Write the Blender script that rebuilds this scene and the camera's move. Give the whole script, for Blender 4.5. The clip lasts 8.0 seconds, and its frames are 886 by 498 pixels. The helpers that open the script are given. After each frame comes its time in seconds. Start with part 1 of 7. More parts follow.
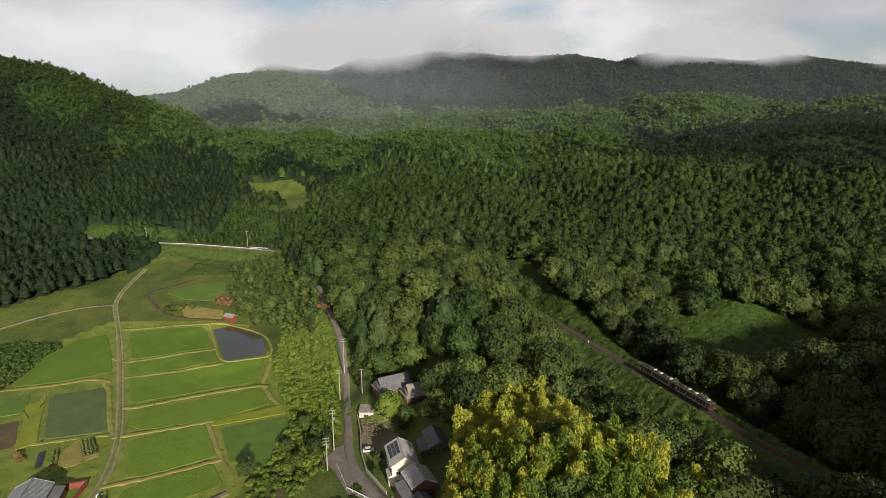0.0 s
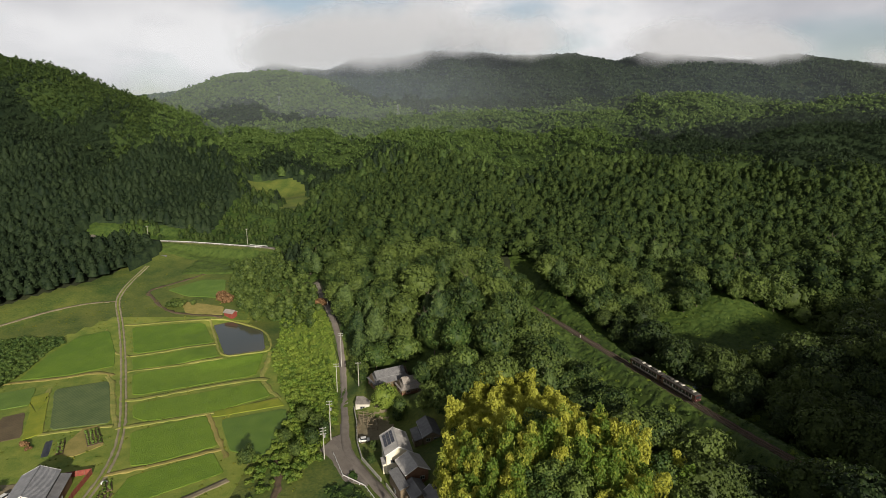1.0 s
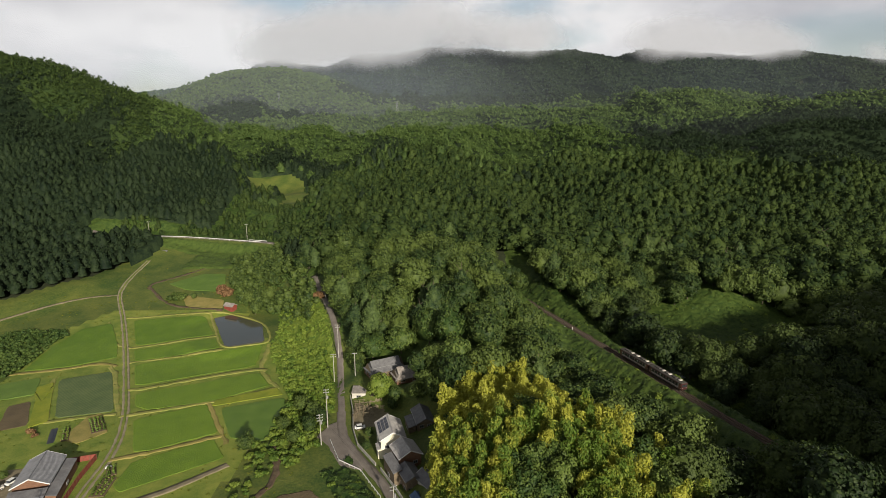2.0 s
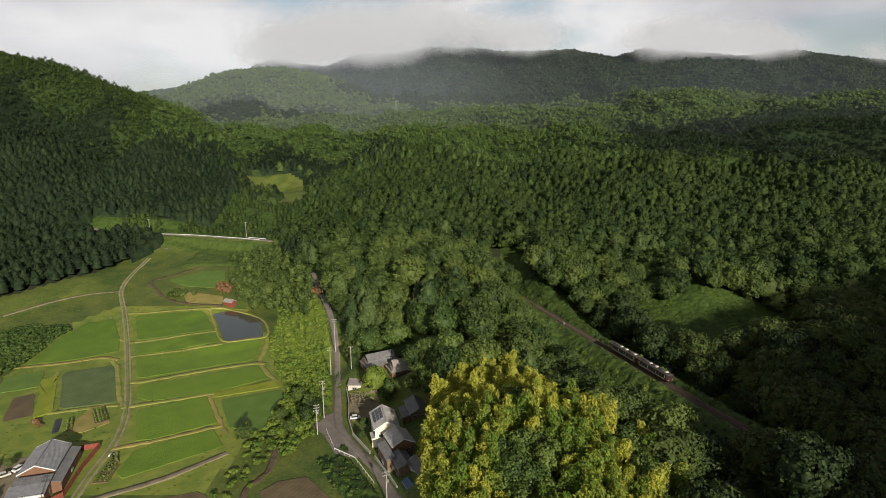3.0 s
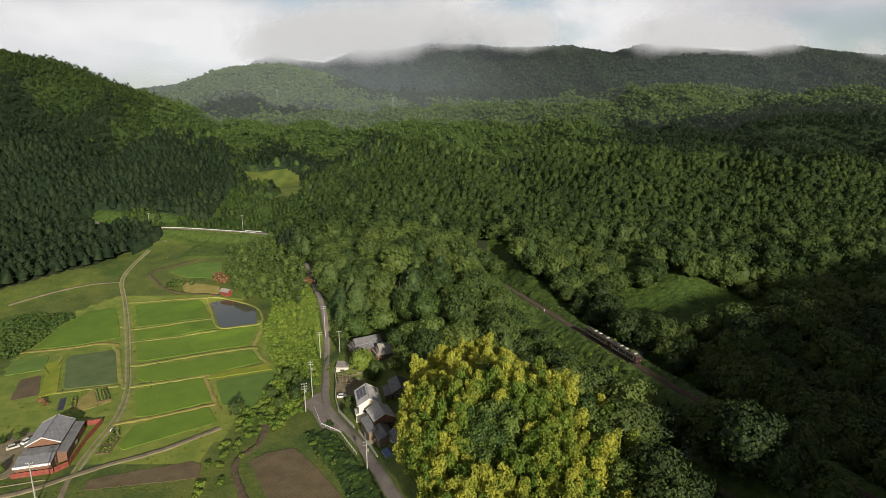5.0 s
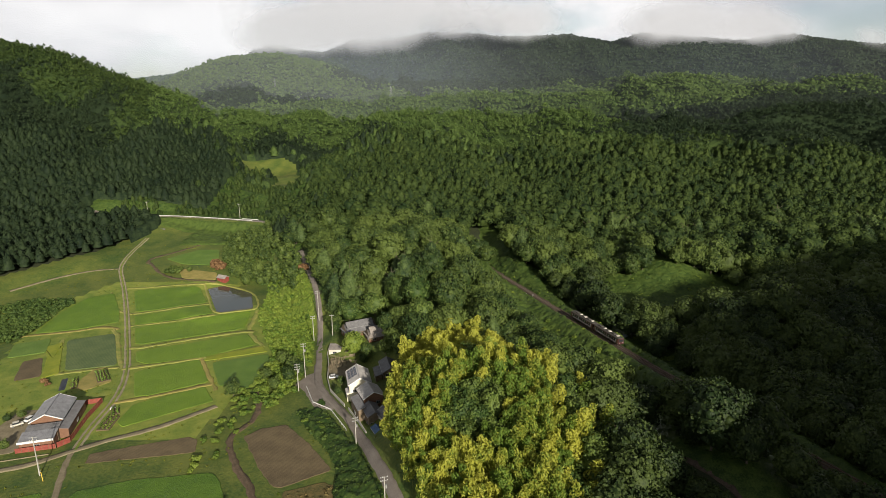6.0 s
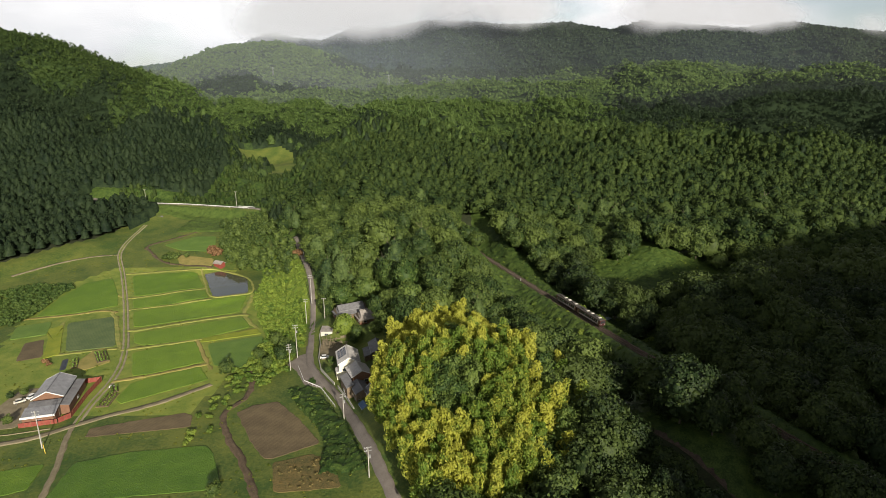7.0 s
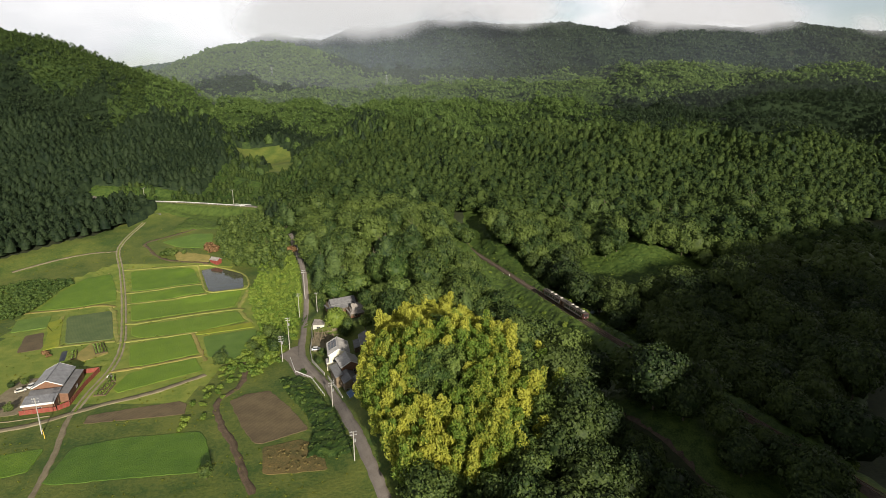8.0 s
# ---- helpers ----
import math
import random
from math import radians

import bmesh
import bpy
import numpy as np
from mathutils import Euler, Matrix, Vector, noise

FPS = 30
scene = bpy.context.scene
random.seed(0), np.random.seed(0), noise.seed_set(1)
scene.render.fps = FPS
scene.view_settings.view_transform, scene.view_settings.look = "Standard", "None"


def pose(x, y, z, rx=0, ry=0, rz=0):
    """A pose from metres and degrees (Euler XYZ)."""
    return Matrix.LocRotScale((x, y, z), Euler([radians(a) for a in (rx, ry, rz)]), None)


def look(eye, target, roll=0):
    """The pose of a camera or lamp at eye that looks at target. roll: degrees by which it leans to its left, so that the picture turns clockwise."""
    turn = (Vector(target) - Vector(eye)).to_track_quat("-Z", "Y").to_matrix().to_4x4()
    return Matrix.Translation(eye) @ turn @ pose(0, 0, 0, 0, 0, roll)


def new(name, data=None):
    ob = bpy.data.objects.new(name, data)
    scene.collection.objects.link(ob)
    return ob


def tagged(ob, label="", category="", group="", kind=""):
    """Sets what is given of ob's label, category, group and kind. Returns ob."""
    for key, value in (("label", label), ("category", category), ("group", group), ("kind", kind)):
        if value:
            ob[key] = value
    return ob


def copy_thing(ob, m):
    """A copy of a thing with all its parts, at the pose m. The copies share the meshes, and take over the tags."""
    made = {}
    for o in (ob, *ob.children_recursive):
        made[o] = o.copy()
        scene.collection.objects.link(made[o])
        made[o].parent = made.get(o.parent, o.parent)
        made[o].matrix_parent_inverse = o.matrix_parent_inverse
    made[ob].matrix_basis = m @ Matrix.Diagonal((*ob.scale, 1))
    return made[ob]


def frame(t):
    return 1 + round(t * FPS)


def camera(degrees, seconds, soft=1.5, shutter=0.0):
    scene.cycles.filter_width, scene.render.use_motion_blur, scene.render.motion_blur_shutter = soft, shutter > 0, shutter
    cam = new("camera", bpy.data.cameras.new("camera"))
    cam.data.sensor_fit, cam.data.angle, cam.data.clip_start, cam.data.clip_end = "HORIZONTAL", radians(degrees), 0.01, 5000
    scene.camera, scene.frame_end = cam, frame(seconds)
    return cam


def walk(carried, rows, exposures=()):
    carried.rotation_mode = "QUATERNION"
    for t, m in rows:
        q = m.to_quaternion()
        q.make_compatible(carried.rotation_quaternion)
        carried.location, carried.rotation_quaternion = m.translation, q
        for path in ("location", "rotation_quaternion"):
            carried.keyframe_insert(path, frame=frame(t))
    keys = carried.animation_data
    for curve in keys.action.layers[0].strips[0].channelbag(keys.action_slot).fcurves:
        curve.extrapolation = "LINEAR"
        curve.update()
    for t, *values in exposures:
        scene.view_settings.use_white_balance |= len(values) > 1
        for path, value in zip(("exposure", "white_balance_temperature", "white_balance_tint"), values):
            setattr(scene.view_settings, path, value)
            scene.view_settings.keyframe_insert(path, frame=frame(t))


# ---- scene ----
cam = camera(73.7, 8.0, soft=0.55)
PATH = [
    (0.0, look((0.00, 0.00, 100.00), (-0.00, 97.80, 79.14), -0.30)),
    (0.5, look((1.06, -2.88, 100.01), (1.05, 94.92, 79.15), -0.31)),
    (1.0, look((2.20, -6.02, 100.30), (2.17, 91.75, 79.28), -0.32)),
    (1.5, look((3.47, -8.83, 100.17), (3.36, 88.87, 78.82), -0.40)),
    (3.0, look((7.03, -18.05, 100.23), (6.95, 79.58, 78.58), -0.38)),
    (3.5, look((8.63, -20.92, 100.11), (8.49, 76.72, 78.49), -0.42)),
    (4.0, look((10.35, -24.26, 100.30), (10.22, 73.37, 78.66), -0.43)),
    (5.5, look((16.54, -34.52, 100.09), (16.28, 62.81, 77.11), -0.53)),
    (6.0, look((18.83, -38.08, 100.00), (18.57, 59.02, 76.10), -0.54)),
    (6.5, look((21.44, -41.84, 100.13), (21.15, 55.03, 75.29), -0.55)),
    (7.0, look((24.17, -45.58, 99.99), (23.79, 51.06, 74.31), -0.60)),
    (7.5, look((26.71, -49.27, 99.96), (26.31, 47.38, 74.30), -0.60)),
    (8.0, look((29.26, -52.96, 99.93), (28.82, 43.68, 74.22), -0.60)),
]
walk(cam, PATH, ((0.0, 0.20), (4.5, 0.24), (7.0, 0.5), (8.0, 0.5)))

# ---------------------------------------------------------------- light
SUN = Vector((0.35, -0.94, 0.345)).normalized()
lamp = new("sun", bpy.data.lights.new("sun", "SUN"))
lamp.data.energy, lamp.data.angle, lamp.data.color = 5.0, radians(1.2), (1.0, 0.91, 0.77)
lamp.matrix_world = look(SUN * 900, (0, 0, 0))

world = bpy.data.worlds.new("sky")
scene.world = world
world.use_nodes = True
wn, wl = world.node_tree.nodes, world.node_tree.links
wn.clear()
sky = wn.new("ShaderNodeTexSky")
sky.sky_type, sky.sun_disc = "NISHITA", False
sky.sun_elevation, sky.sun_rotation = math.asin(SUN.z), radians(159.6)
sky_level = wn.new("ShaderNodeVectorMath")
sky_level.operation = "SCALE"
sky_level.inputs[3].default_value = 0.075
wl.new(sky.outputs[0], sky_level.inputs[0])
wtc = wn.new("ShaderNodeTexCoord")
wmap = wn.new("ShaderNodeMapping")
wmap.inputs["Location"].default_value = (0.37, 0.1, 0.2)
wmap.inputs["Scale"].default_value = (1.0, 1.0, 2.6)
wl.new(wtc.outputs["Generated"], wmap.inputs[0])
cloud_noise = wn.new("ShaderNodeTexNoise")
cloud_noise.inputs["Scale"].default_value, cloud_noise.inputs["Detail"].default_value = 2.6, 5
cloud_noise.inputs["Roughness"].default_value = 0.5
wl.new(wmap.outputs[0], cloud_noise.inputs["Vector"])
cover = wn.new("ShaderNodeValToRGB")
cover.color_ramp.elements[0].position, cover.color_ramp.elements[1].position = 0.30, 0.47
wl.new(cloud_noise.outputs["Fac"], cover.inputs[0])
tone = wn.new("ShaderNodeTexNoise")
tone.inputs["Scale"].default_value, tone.inputs["Detail"].default_value = 3.0, 4
wl.new(wmap.outputs[0], tone.inputs["Vector"])
tones = wn.new("ShaderNodeValToRGB")
tones.color_ramp.elements[0].position, tones.color_ramp.elements[1].position = 0.33, 0.62
tones.color_ramp.elements[0].color, tones.color_ramp.elements[1].color = (0.45, 0.45, 0.48, 1), (0.75, 0.74, 0.745, 1)
wl.new(tone.outputs["Fac"], tones.inputs[0])
high = wn.new("ShaderNodeSeparateXYZ")
wl.new(wtc.outputs["Generated"], high.inputs[0])
fall = wn.new("ShaderNodeMapRange")
fall.inputs["From Min"].default_value, fall.inputs["From Max"].default_value = 0.12, 0.7
fall.inputs["To Min"].default_value, fall.inputs["To Max"].default_value = 1.0, 0.20
wl.new(high.outputs[2], fall.inputs["Value"])
dim = wn.new("ShaderNodeVectorMath")
dim.operation = "SCALE"
wl.new(tones.outputs[0], dim.inputs[0])
wl.new(fall.outputs[0], dim.inputs[3])
wmix = wn.new("ShaderNodeMix")
wmix.data_type = "RGBA"
wl.new(sky_level.outputs[0], wmix.inputs[6])
wl.new(dim.outputs[0], wmix.inputs[7])
# ragged gaps of blue between the clouds
ragged = wn.new("ShaderNodeTexNoise")
ragged.inputs["Scale"].default_value, ragged.inputs["Detail"].default_value = 9.0, 4
wl.new(wmap.outputs[0], ragged.inputs["Vector"])
closed = cover.outputs[0]
for gap_at, inner, outer, least in (((-0.251, 0.953, 0.47), 0.0, 0.10, 0.25), ((0.150, 0.974, 0.42), 0.01, 0.12, 0.25), ((0.20, 0.965, 0.33), 0.0, 0.08, 0.5), ((0.56, 0.82, 0.26), 0.02, 0.16, 0.35)):
    squeeze = wn.new("ShaderNodeVectorMath")
    squeeze.operation = "MULTIPLY"
    squeeze.inputs[1].default_value = (1.0, 1.0, 2.6)
    wl.new(wtc.outputs["Generated"], squeeze.inputs[0])
    away = wn.new("ShaderNodeVectorMath")
    away.operation = "DISTANCE"
    away.inputs[1].default_value = gap_at
    wl.new(squeeze.outputs[0], away.inputs[0])
    rag = wn.new("ShaderNodeMath")
    rag.operation = "MULTIPLY_ADD"
    rag.inputs[1].default_value, rag.inputs[2].default_value = 0.22, -0.11
    wl.new(ragged.outputs["Fac"], rag.inputs[0])
    total_away = wn.new("ShaderNodeMath")
    wl.new(away.outputs["Value"], total_away.inputs[0])
    wl.new(rag.outputs[0], total_away.inputs[1])
    rim = wn.new("ShaderNodeMapRange")
    rim.interpolation_type = "SMOOTHSTEP"
    rim.inputs["From Min"].default_value, rim.inputs["From Max"].default_value = inner, outer
    rim.inputs["To Min"].default_value = least
    wl.new(total_away.outputs[0], rim.inputs["Value"])
    both_gaps = wn.new("ShaderNodeMath")
    both_gaps.operation = "MULTIPLY"
    wl.new(closed, both_gaps.inputs[0])
    wl.new(rim.outputs["Result"], both_gaps.inputs[1])
    closed = both_gaps.outputs[0]
wl.new(closed, wmix.inputs[0])
backdrop = wn.new("ShaderNodeBackground")
wl.new(wmix.outputs[2], backdrop.inputs[0])
wout = wn.new("ShaderNodeOutputWorld")
wl.new(backdrop.outputs[0], wout.inputs[0])


# ---------------------------------------------------------------- materials
def node(nt, kind, **values):
    n = nt.nodes.new(kind)
    for key, value in values.items():
        n.inputs[key.replace("_", " ")].default_value = value
    return n


def surface(name, a, b, size=1.0, rough=0.7, bump=0.3, fine=8.0, metal=0.0, vary=0.0, leaf=0.0, island=0.0, spec=0.4, large=0.0, rows=None, stretch=(1, 1, 1)):
    """A surface whose colour wanders between a and b. size: metres of the broad pattern; fine: its finer grain, times as small; vary: change from object
    to object; island: from leaf to leaf; large: a third, slow drift over some forty metres; leaf: light that passes
    through; rows: planted or ploughed rows, their direction, spacing and strength."""
    m = bpy.data.materials.new(name)
    m.use_nodes = True
    nt = m.node_tree
    nt.nodes.clear()
    geo = nt.nodes.new("ShaderNodeNewGeometry")
    mp = node(nt, "ShaderNodeMapping", Scale=stretch)
    nt.links.new(geo.outputs["Position"], mp.inputs[0])
    n1 = node(nt, "ShaderNodeTexNoise", Scale=1.0 / size, Detail=4.0, Roughness=0.6)
    n2 = node(nt, "ShaderNodeTexNoise", Scale=fine / size, Detail=3.0, Roughness=0.6)
    for n in (n1, n2):
        nt.links.new(mp.outputs[0], n.inputs["Vector"])
    add = nt.nodes.new("ShaderNodeMath")
    add.operation = "MULTIPLY_ADD"
    nt.links.new(n2.outputs["Fac"], add.inputs[0])
    add.inputs[1].default_value = 0.8
    nt.links.new(n1.outputs["Fac"], add.inputs[2])
    total = add.outputs[0]

    def more(source, amount):
        nonlocal total
        k = nt.nodes.new("ShaderNodeMath")
        k.operation = "MULTIPLY_ADD"
        nt.links.new(source, k.inputs[0])
        k.inputs[1].default_value = amount
        j = nt.nodes.new("ShaderNodeMath")
        j.operation = "SUBTRACT"
        nt.links.new(total, j.inputs[0])
        j.inputs[1].default_value = amount / 2
        nt.links.new(j.outputs[0], k.inputs[2])
        total = k.outputs[0]

    if vary:
        more(nt.nodes.new("ShaderNodeObjectInfo").outputs["Random"], vary)
    if island:
        more(geo.outputs["Random Per Island"], island)
    if rows:
        turn, gap, amount = rows
        rm = node(nt, "ShaderNodeMapping", Rotation=(0, 0, radians(turn)))
        nt.links.new(geo.outputs["Position"], rm.inputs[0])
        wv = node(nt, "ShaderNodeTexWave", Scale=0.314 / gap, Distortion=1.2, Detail=2.0)
        wv.inputs["Detail Scale"].default_value = 0.6
        nt.links.new(rm.outputs[0], wv.inputs["Vector"])
        more(wv.outputs["Fac"], amount)
    if large:
        n3 = node(nt, "ShaderNodeTexNoise", Scale=0.022, Detail=2.0)
        nt.links.new(geo.outputs["Position"], n3.inputs["Vector"])
        more(n3.outputs["Fac"], large)
    ramp = nt.nodes.new("ShaderNodeValToRGB")
    ramp.color_ramp.elements[0].position, ramp.color_ramp.elements[1].position = 0.55, 1.25
    ramp.color_ramp.elements[1].position = 1.0
    ramp.color_ramp.elements[0].color, ramp.color_ramp.elements[1].color = (*a, 1), (*b, 1)
    half = nt.nodes.new("ShaderNodeMath")
    half.operation = "SUBTRACT"
    half.inputs[1].default_value = 0.12
    nt.links.new(total, half.inputs[0])
    nt.links.new(half.outputs[0], ramp.inputs[0])
    bs = node(nt, "ShaderNodeBsdfPrincipled", Roughness=rough, Metallic=metal)
    bs.inputs["Specular IOR Level"].default_value = spec
    nt.links.new(ramp.outputs[0], bs.inputs["Base Color"])
    if bump:
        bp = node(nt, "ShaderNodeBump", Strength=min(bump, 1.0), Distance=0.05 * size * max(1.0, bump))
        nt.links.new(add.outputs[0], bp.inputs["Height"])
        nt.links.new(bp.outputs[0], bs.inputs["Normal"])
    out = nt.nodes.new("ShaderNodeOutputMaterial")
    if leaf:
        tr = nt.nodes.new("ShaderNodeBsdfTranslucent")
        nt.links.new(ramp.outputs[0], tr.inputs[0])
        mx = nt.nodes.new("ShaderNodeMixShader")
        mx.inputs[0].default_value = leaf
        nt.links.new(bs.outputs[0], mx.inputs[1])
        nt.links.new(tr.outputs[0], mx.inputs[2])
        nt.links.new(mx.outputs[0], out.inputs[0])
    else:
        nt.links.new(bs.outputs[0], out.inputs[0])
    return m


M_GRASS = surface("meadow_grass", (0.040, 0.078, 0.011), (0.126, 0.148, 0.026), 11, 0.8, 0.5, 12, large=0.7)
M_MARGIN = surface("field_margin", (0.098, 0.160, 0.017), (0.235, 0.262, 0.044), 5, 0.8, 0.6, 14, large=0.6)
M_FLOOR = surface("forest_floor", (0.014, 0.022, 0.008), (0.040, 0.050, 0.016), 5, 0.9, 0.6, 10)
M_RICE = surface("rice", (0.088, 0.166, 0.010), (0.150, 0.240, 0.018), 7, 0.6, 1.0, 22, vary=0.35, large=0.5, rows=(118, 0.9, 0.10))
# darker copy of M_RICE: deeper green, with the field's partial shade in it
M_SHADED_RICE = surface("shaded_green_rice", (0.056, 0.124, 0.009), (0.098, 0.178, 0.016), 7, 0.6, 1.0, 22, large=0.5, rows=(118, 0.9, 0.10))
M_SCRUB = surface("dead_scrub", (0.060, 0.062, 0.018), (0.180, 0.130, 0.045), 3, 0.9, 0.8, 7, island=0.3)
M_CROP = surface("dark_crop", (0.082, 0.152, 0.018), (0.145, 0.228, 0.034), 6, 0.6, 0.6, 20, vary=0.25, rows=(28, 1.1, 0.16))
M_PALE_CROP = surface("bean_rows", (0.068, 0.108, 0.036), (0.128, 0.168, 0.058), 5, 0.7, 0.5, 16, rows=(28, 1.3, 0.34))
M_STRAW = surface("dry_grass", (0.19, 0.175, 0.042), (0.34, 0.275, 0.085), 4, 0.8, 0.4, 12)
M_LEVEE = surface("levee_grass", (0.160, 0.200, 0.034), (0.330, 0.300, 0.085), 3, 0.8, 0.4, 9, large=0.6)
M_BRIGHT = surface("bright_grass", (0.15, 0.20, 0.012), (0.27, 0.29, 0.025), 4, 0.7, 0.5, 12)
M_SOIL = surface("tilled_soil", (0.088, 0.066, 0.036), (0.158, 0.120, 0.064), 5, 0.95, 0.6, 18, large=0.4, rows=(28, 1.3, 0.10))
M_DIRT = surface("dirt_track", (0.15, 0.125, 0.075), (0.26, 0.22, 0.14), 2.5, 0.9, 0.5, 9)
M_TRACK = surface("pale_wheel_track", (0.20, 0.172, 0.105), (0.33, 0.29, 0.19), 2.5, 0.9, 0.5, 9)
M_BANK = surface("ditch_bank", (0.06, 0.042, 0.026), (0.14, 0.10, 0.06), 2, 0.95, 0.8, 7)
M_ASPHALT = surface("asphalt", (0.150, 0.128, 0.110), (0.232, 0.204, 0.176), 4, 0.85, 0.2, 18)
M_CONCRETE = surface("concrete", (0.26, 0.25, 0.22), (0.44, 0.42, 0.38), 1.5, 0.85, 0.2, 8)
M_WHITE = surface("white_paint", (0.62, 0.62, 0.60), (0.80, 0.80, 0.78), 1.5, 0.5, 0.08, 9)
M_BALLAST = surface("ballast", (0.050, 0.036, 0.026), (0.115, 0.085, 0.062), 1.2, 0.95, 0.8, 6)
M_RAIL = surface("rusty_rail", (0.10, 0.055, 0.032), (0.20, 0.13, 0.09), 1.0, 0.45, 0.1, 6, metal=0.7)
M_SLEEPER = surface("sleeper", (0.06, 0.045, 0.033), (0.12, 0.10, 0.08), 0.6, 0.9, 0.3, 5)
M_TILE = surface("grey_roof_tile", (0.26, 0.248, 0.24), (0.44, 0.42, 0.40), 1.6, 0.5, 0.25, 7, vary=0.2)
M_TILE_BLUE = surface("blue_grey_roof_tile", (0.135, 0.138, 0.150), (0.245, 0.248, 0.262), 1.6, 0.5, 0.2, 7)
M_TILE_DARK = surface("dark_roof_tile", (0.105, 0.104, 0.108), (0.19, 0.188, 0.19), 1.6, 0.5, 0.25, 7)
M_TILE_WARM = surface("weathered_roof_tile", (0.19, 0.168, 0.15), (0.33, 0.30, 0.27), 1.6, 0.6, 0.25, 7)
M_CREAM = surface("cream_render", (0.68, 0.63, 0.47), (0.80, 0.75, 0.58), 2, 0.85, 0.15, 9)
M_BROWN = surface("brown_boards", (0.12, 0.058, 0.034), (0.23, 0.125, 0.075), 0.7, 0.8, 0.3, 6, stretch=(1, 1, 4))
M_WOOD = surface("old_timber", (0.10, 0.075, 0.05), (0.22, 0.17, 0.11), 0.8, 0.85, 0.3, 6)
M_PLASTER = surface("pale_plaster", (0.45, 0.42, 0.36), (0.60, 0.57, 0.50), 1.5, 0.85, 0.1, 8)
M_RED = surface("rust_red_boards", (0.16, 0.030, 0.022), (0.27, 0.070, 0.048), 1.0, 0.75, 0.2, 6)
M_GLASS = surface("window_glass", (0.02, 0.024, 0.028), (0.04, 0.045, 0.05), 1.0, 0.06, 0, 3, spec=0.8)
M_SOLAR = surface("solar_cell", (0.010, 0.012, 0.022), (0.020, 0.024, 0.042), 0.6, 0.12, 0, 4, spec=0.7)
M_BLUE = surface("blue_sheet", (0.05, 0.10, 0.20), (0.10, 0.17, 0.28), 1.0, 0.6, 0.2, 6)
M_TARP = surface("pale_blue_sheet", (0.22, 0.29, 0.33), (0.36, 0.44, 0.48), 1.2, 0.6, 0.3, 5)
M_METAL = surface("galvanised_steel", (0.35, 0.36, 0.36), (0.52, 0.52, 0.51), 0.6, 0.45, 0.05, 6, metal=0.6)
M_TRAIN = surface("maroon_car_body", (0.035, 0.012, 0.012), (0.070, 0.024, 0.022), 1.5, 0.35, 0.05, 6)
M_TRAIN_ROOF = surface("car_roof", (0.045, 0.040, 0.034), (0.085, 0.078, 0.066), 1.2, 0.7, 0.1, 6)
M_BLUSH = surface("dull_pink_paint", (0.26, 0.17, 0.16), (0.42, 0.31, 0.29), 0.8, 0.5, 0.05, 6)
M_RUBBER = surface("rubber", (0.015, 0.015, 0.015), (0.03, 0.03, 0.03), 0.5, 0.8, 0.1, 5)
M_YELLOW = surface("yellow_plastic", (0.55, 0.36, 0.03), (0.68, 0.46, 0.05), 0.4, 0.5, 0.05, 5)
M_BARK = surface("bark", (0.06, 0.047, 0.032), (0.15, 0.125, 0.095), 0.5, 0.9, 0.5, 5)
M_CULM = surface("bamboo_culm", (0.12, 0.13, 0.03), (0.22, 0.22, 0.06), 0.5, 0.5, 0.1, 5)
M_LEAF = surface("broad_leaves", (0.025, 0.049, 0.013), (0.116, 0.160, 0.036), 2.4, 0.55, 1.5, 6, vary=0.42, leaf=0.2, island=0.30, spec=0.2)
M_CHINQUAPIN = surface("chinquapin_leaves", (0.036, 0.072, 0.016), (0.145, 0.200, 0.042), 2.4, 0.55, 1.5, 6, vary=0.42, leaf=0.22, island=0.34, spec=0.25)
M_RUSSET = surface("withered_leaves", (0.115, 0.062, 0.030), (0.270, 0.165, 0.080), 2.4, 0.7, 0.0, 6, leaf=0.2, island=0.4, spec=0.15)
# M_LEAF made darker: an olive tone plus the right slope's shade
M_SHADED_OAK = surface("shaded_oak_leaves", (0.017, 0.033, 0.010), (0.070, 0.100, 0.024), 2.4, 0.55, 1.5, 6, vary=0.42, leaf=0.2, island=0.28, spec=0.2)
M_NEEDLE = surface("cedar_needles", (0.020, 0.043, 0.016), (0.094, 0.138, 0.038), 2.4, 0.6, 1.5, 6, vary=0.30, leaf=0.15, island=0.30, spec=0.2)
M_BAMBOO = surface("bamboo_leaves", (0.145, 0.232, 0.036), (0.46, 0.465, 0.072), 4.0, 0.5, 0.0, 6, vary=0.75, leaf=0.42, island=0.30, spec=0.25, large=0.5)
M_SHRUB = surface("shrub_leaves", (0.060, 0.115, 0.018), (0.190, 0.250, 0.040), 3.0, 0.55, 0.0, 5, vary=0.35, leaf=0.25, island=0.12, spec=0.25)
M_CANOPY = surface("canopy_leaves", (0.015, 0.031, 0.011), (0.056, 0.086, 0.023), 5.0, 0.7, 1.6, 4, large=0.45, spec=0.12)
# darkened copy of M_CANOPY, with cloud shade put into its colour
M_CANOPY_SHADED = surface("shaded_canopy", (0.008, 0.017, 0.009), (0.028, 0.044, 0.018), 5.0, 0.7, 1.6, 4, large=0.3, spec=0.12)
# dimmer than M_LEAF: the mid slopes' cloud shade is in the tone
M_OAK = surface("oak_leaves", (0.017, 0.035, 0.012), (0.066, 0.098, 0.024), 4.0, 0.65, 2.0, 3.2, leaf=0.28, island=0.34, large=0.40, spec=0.12)
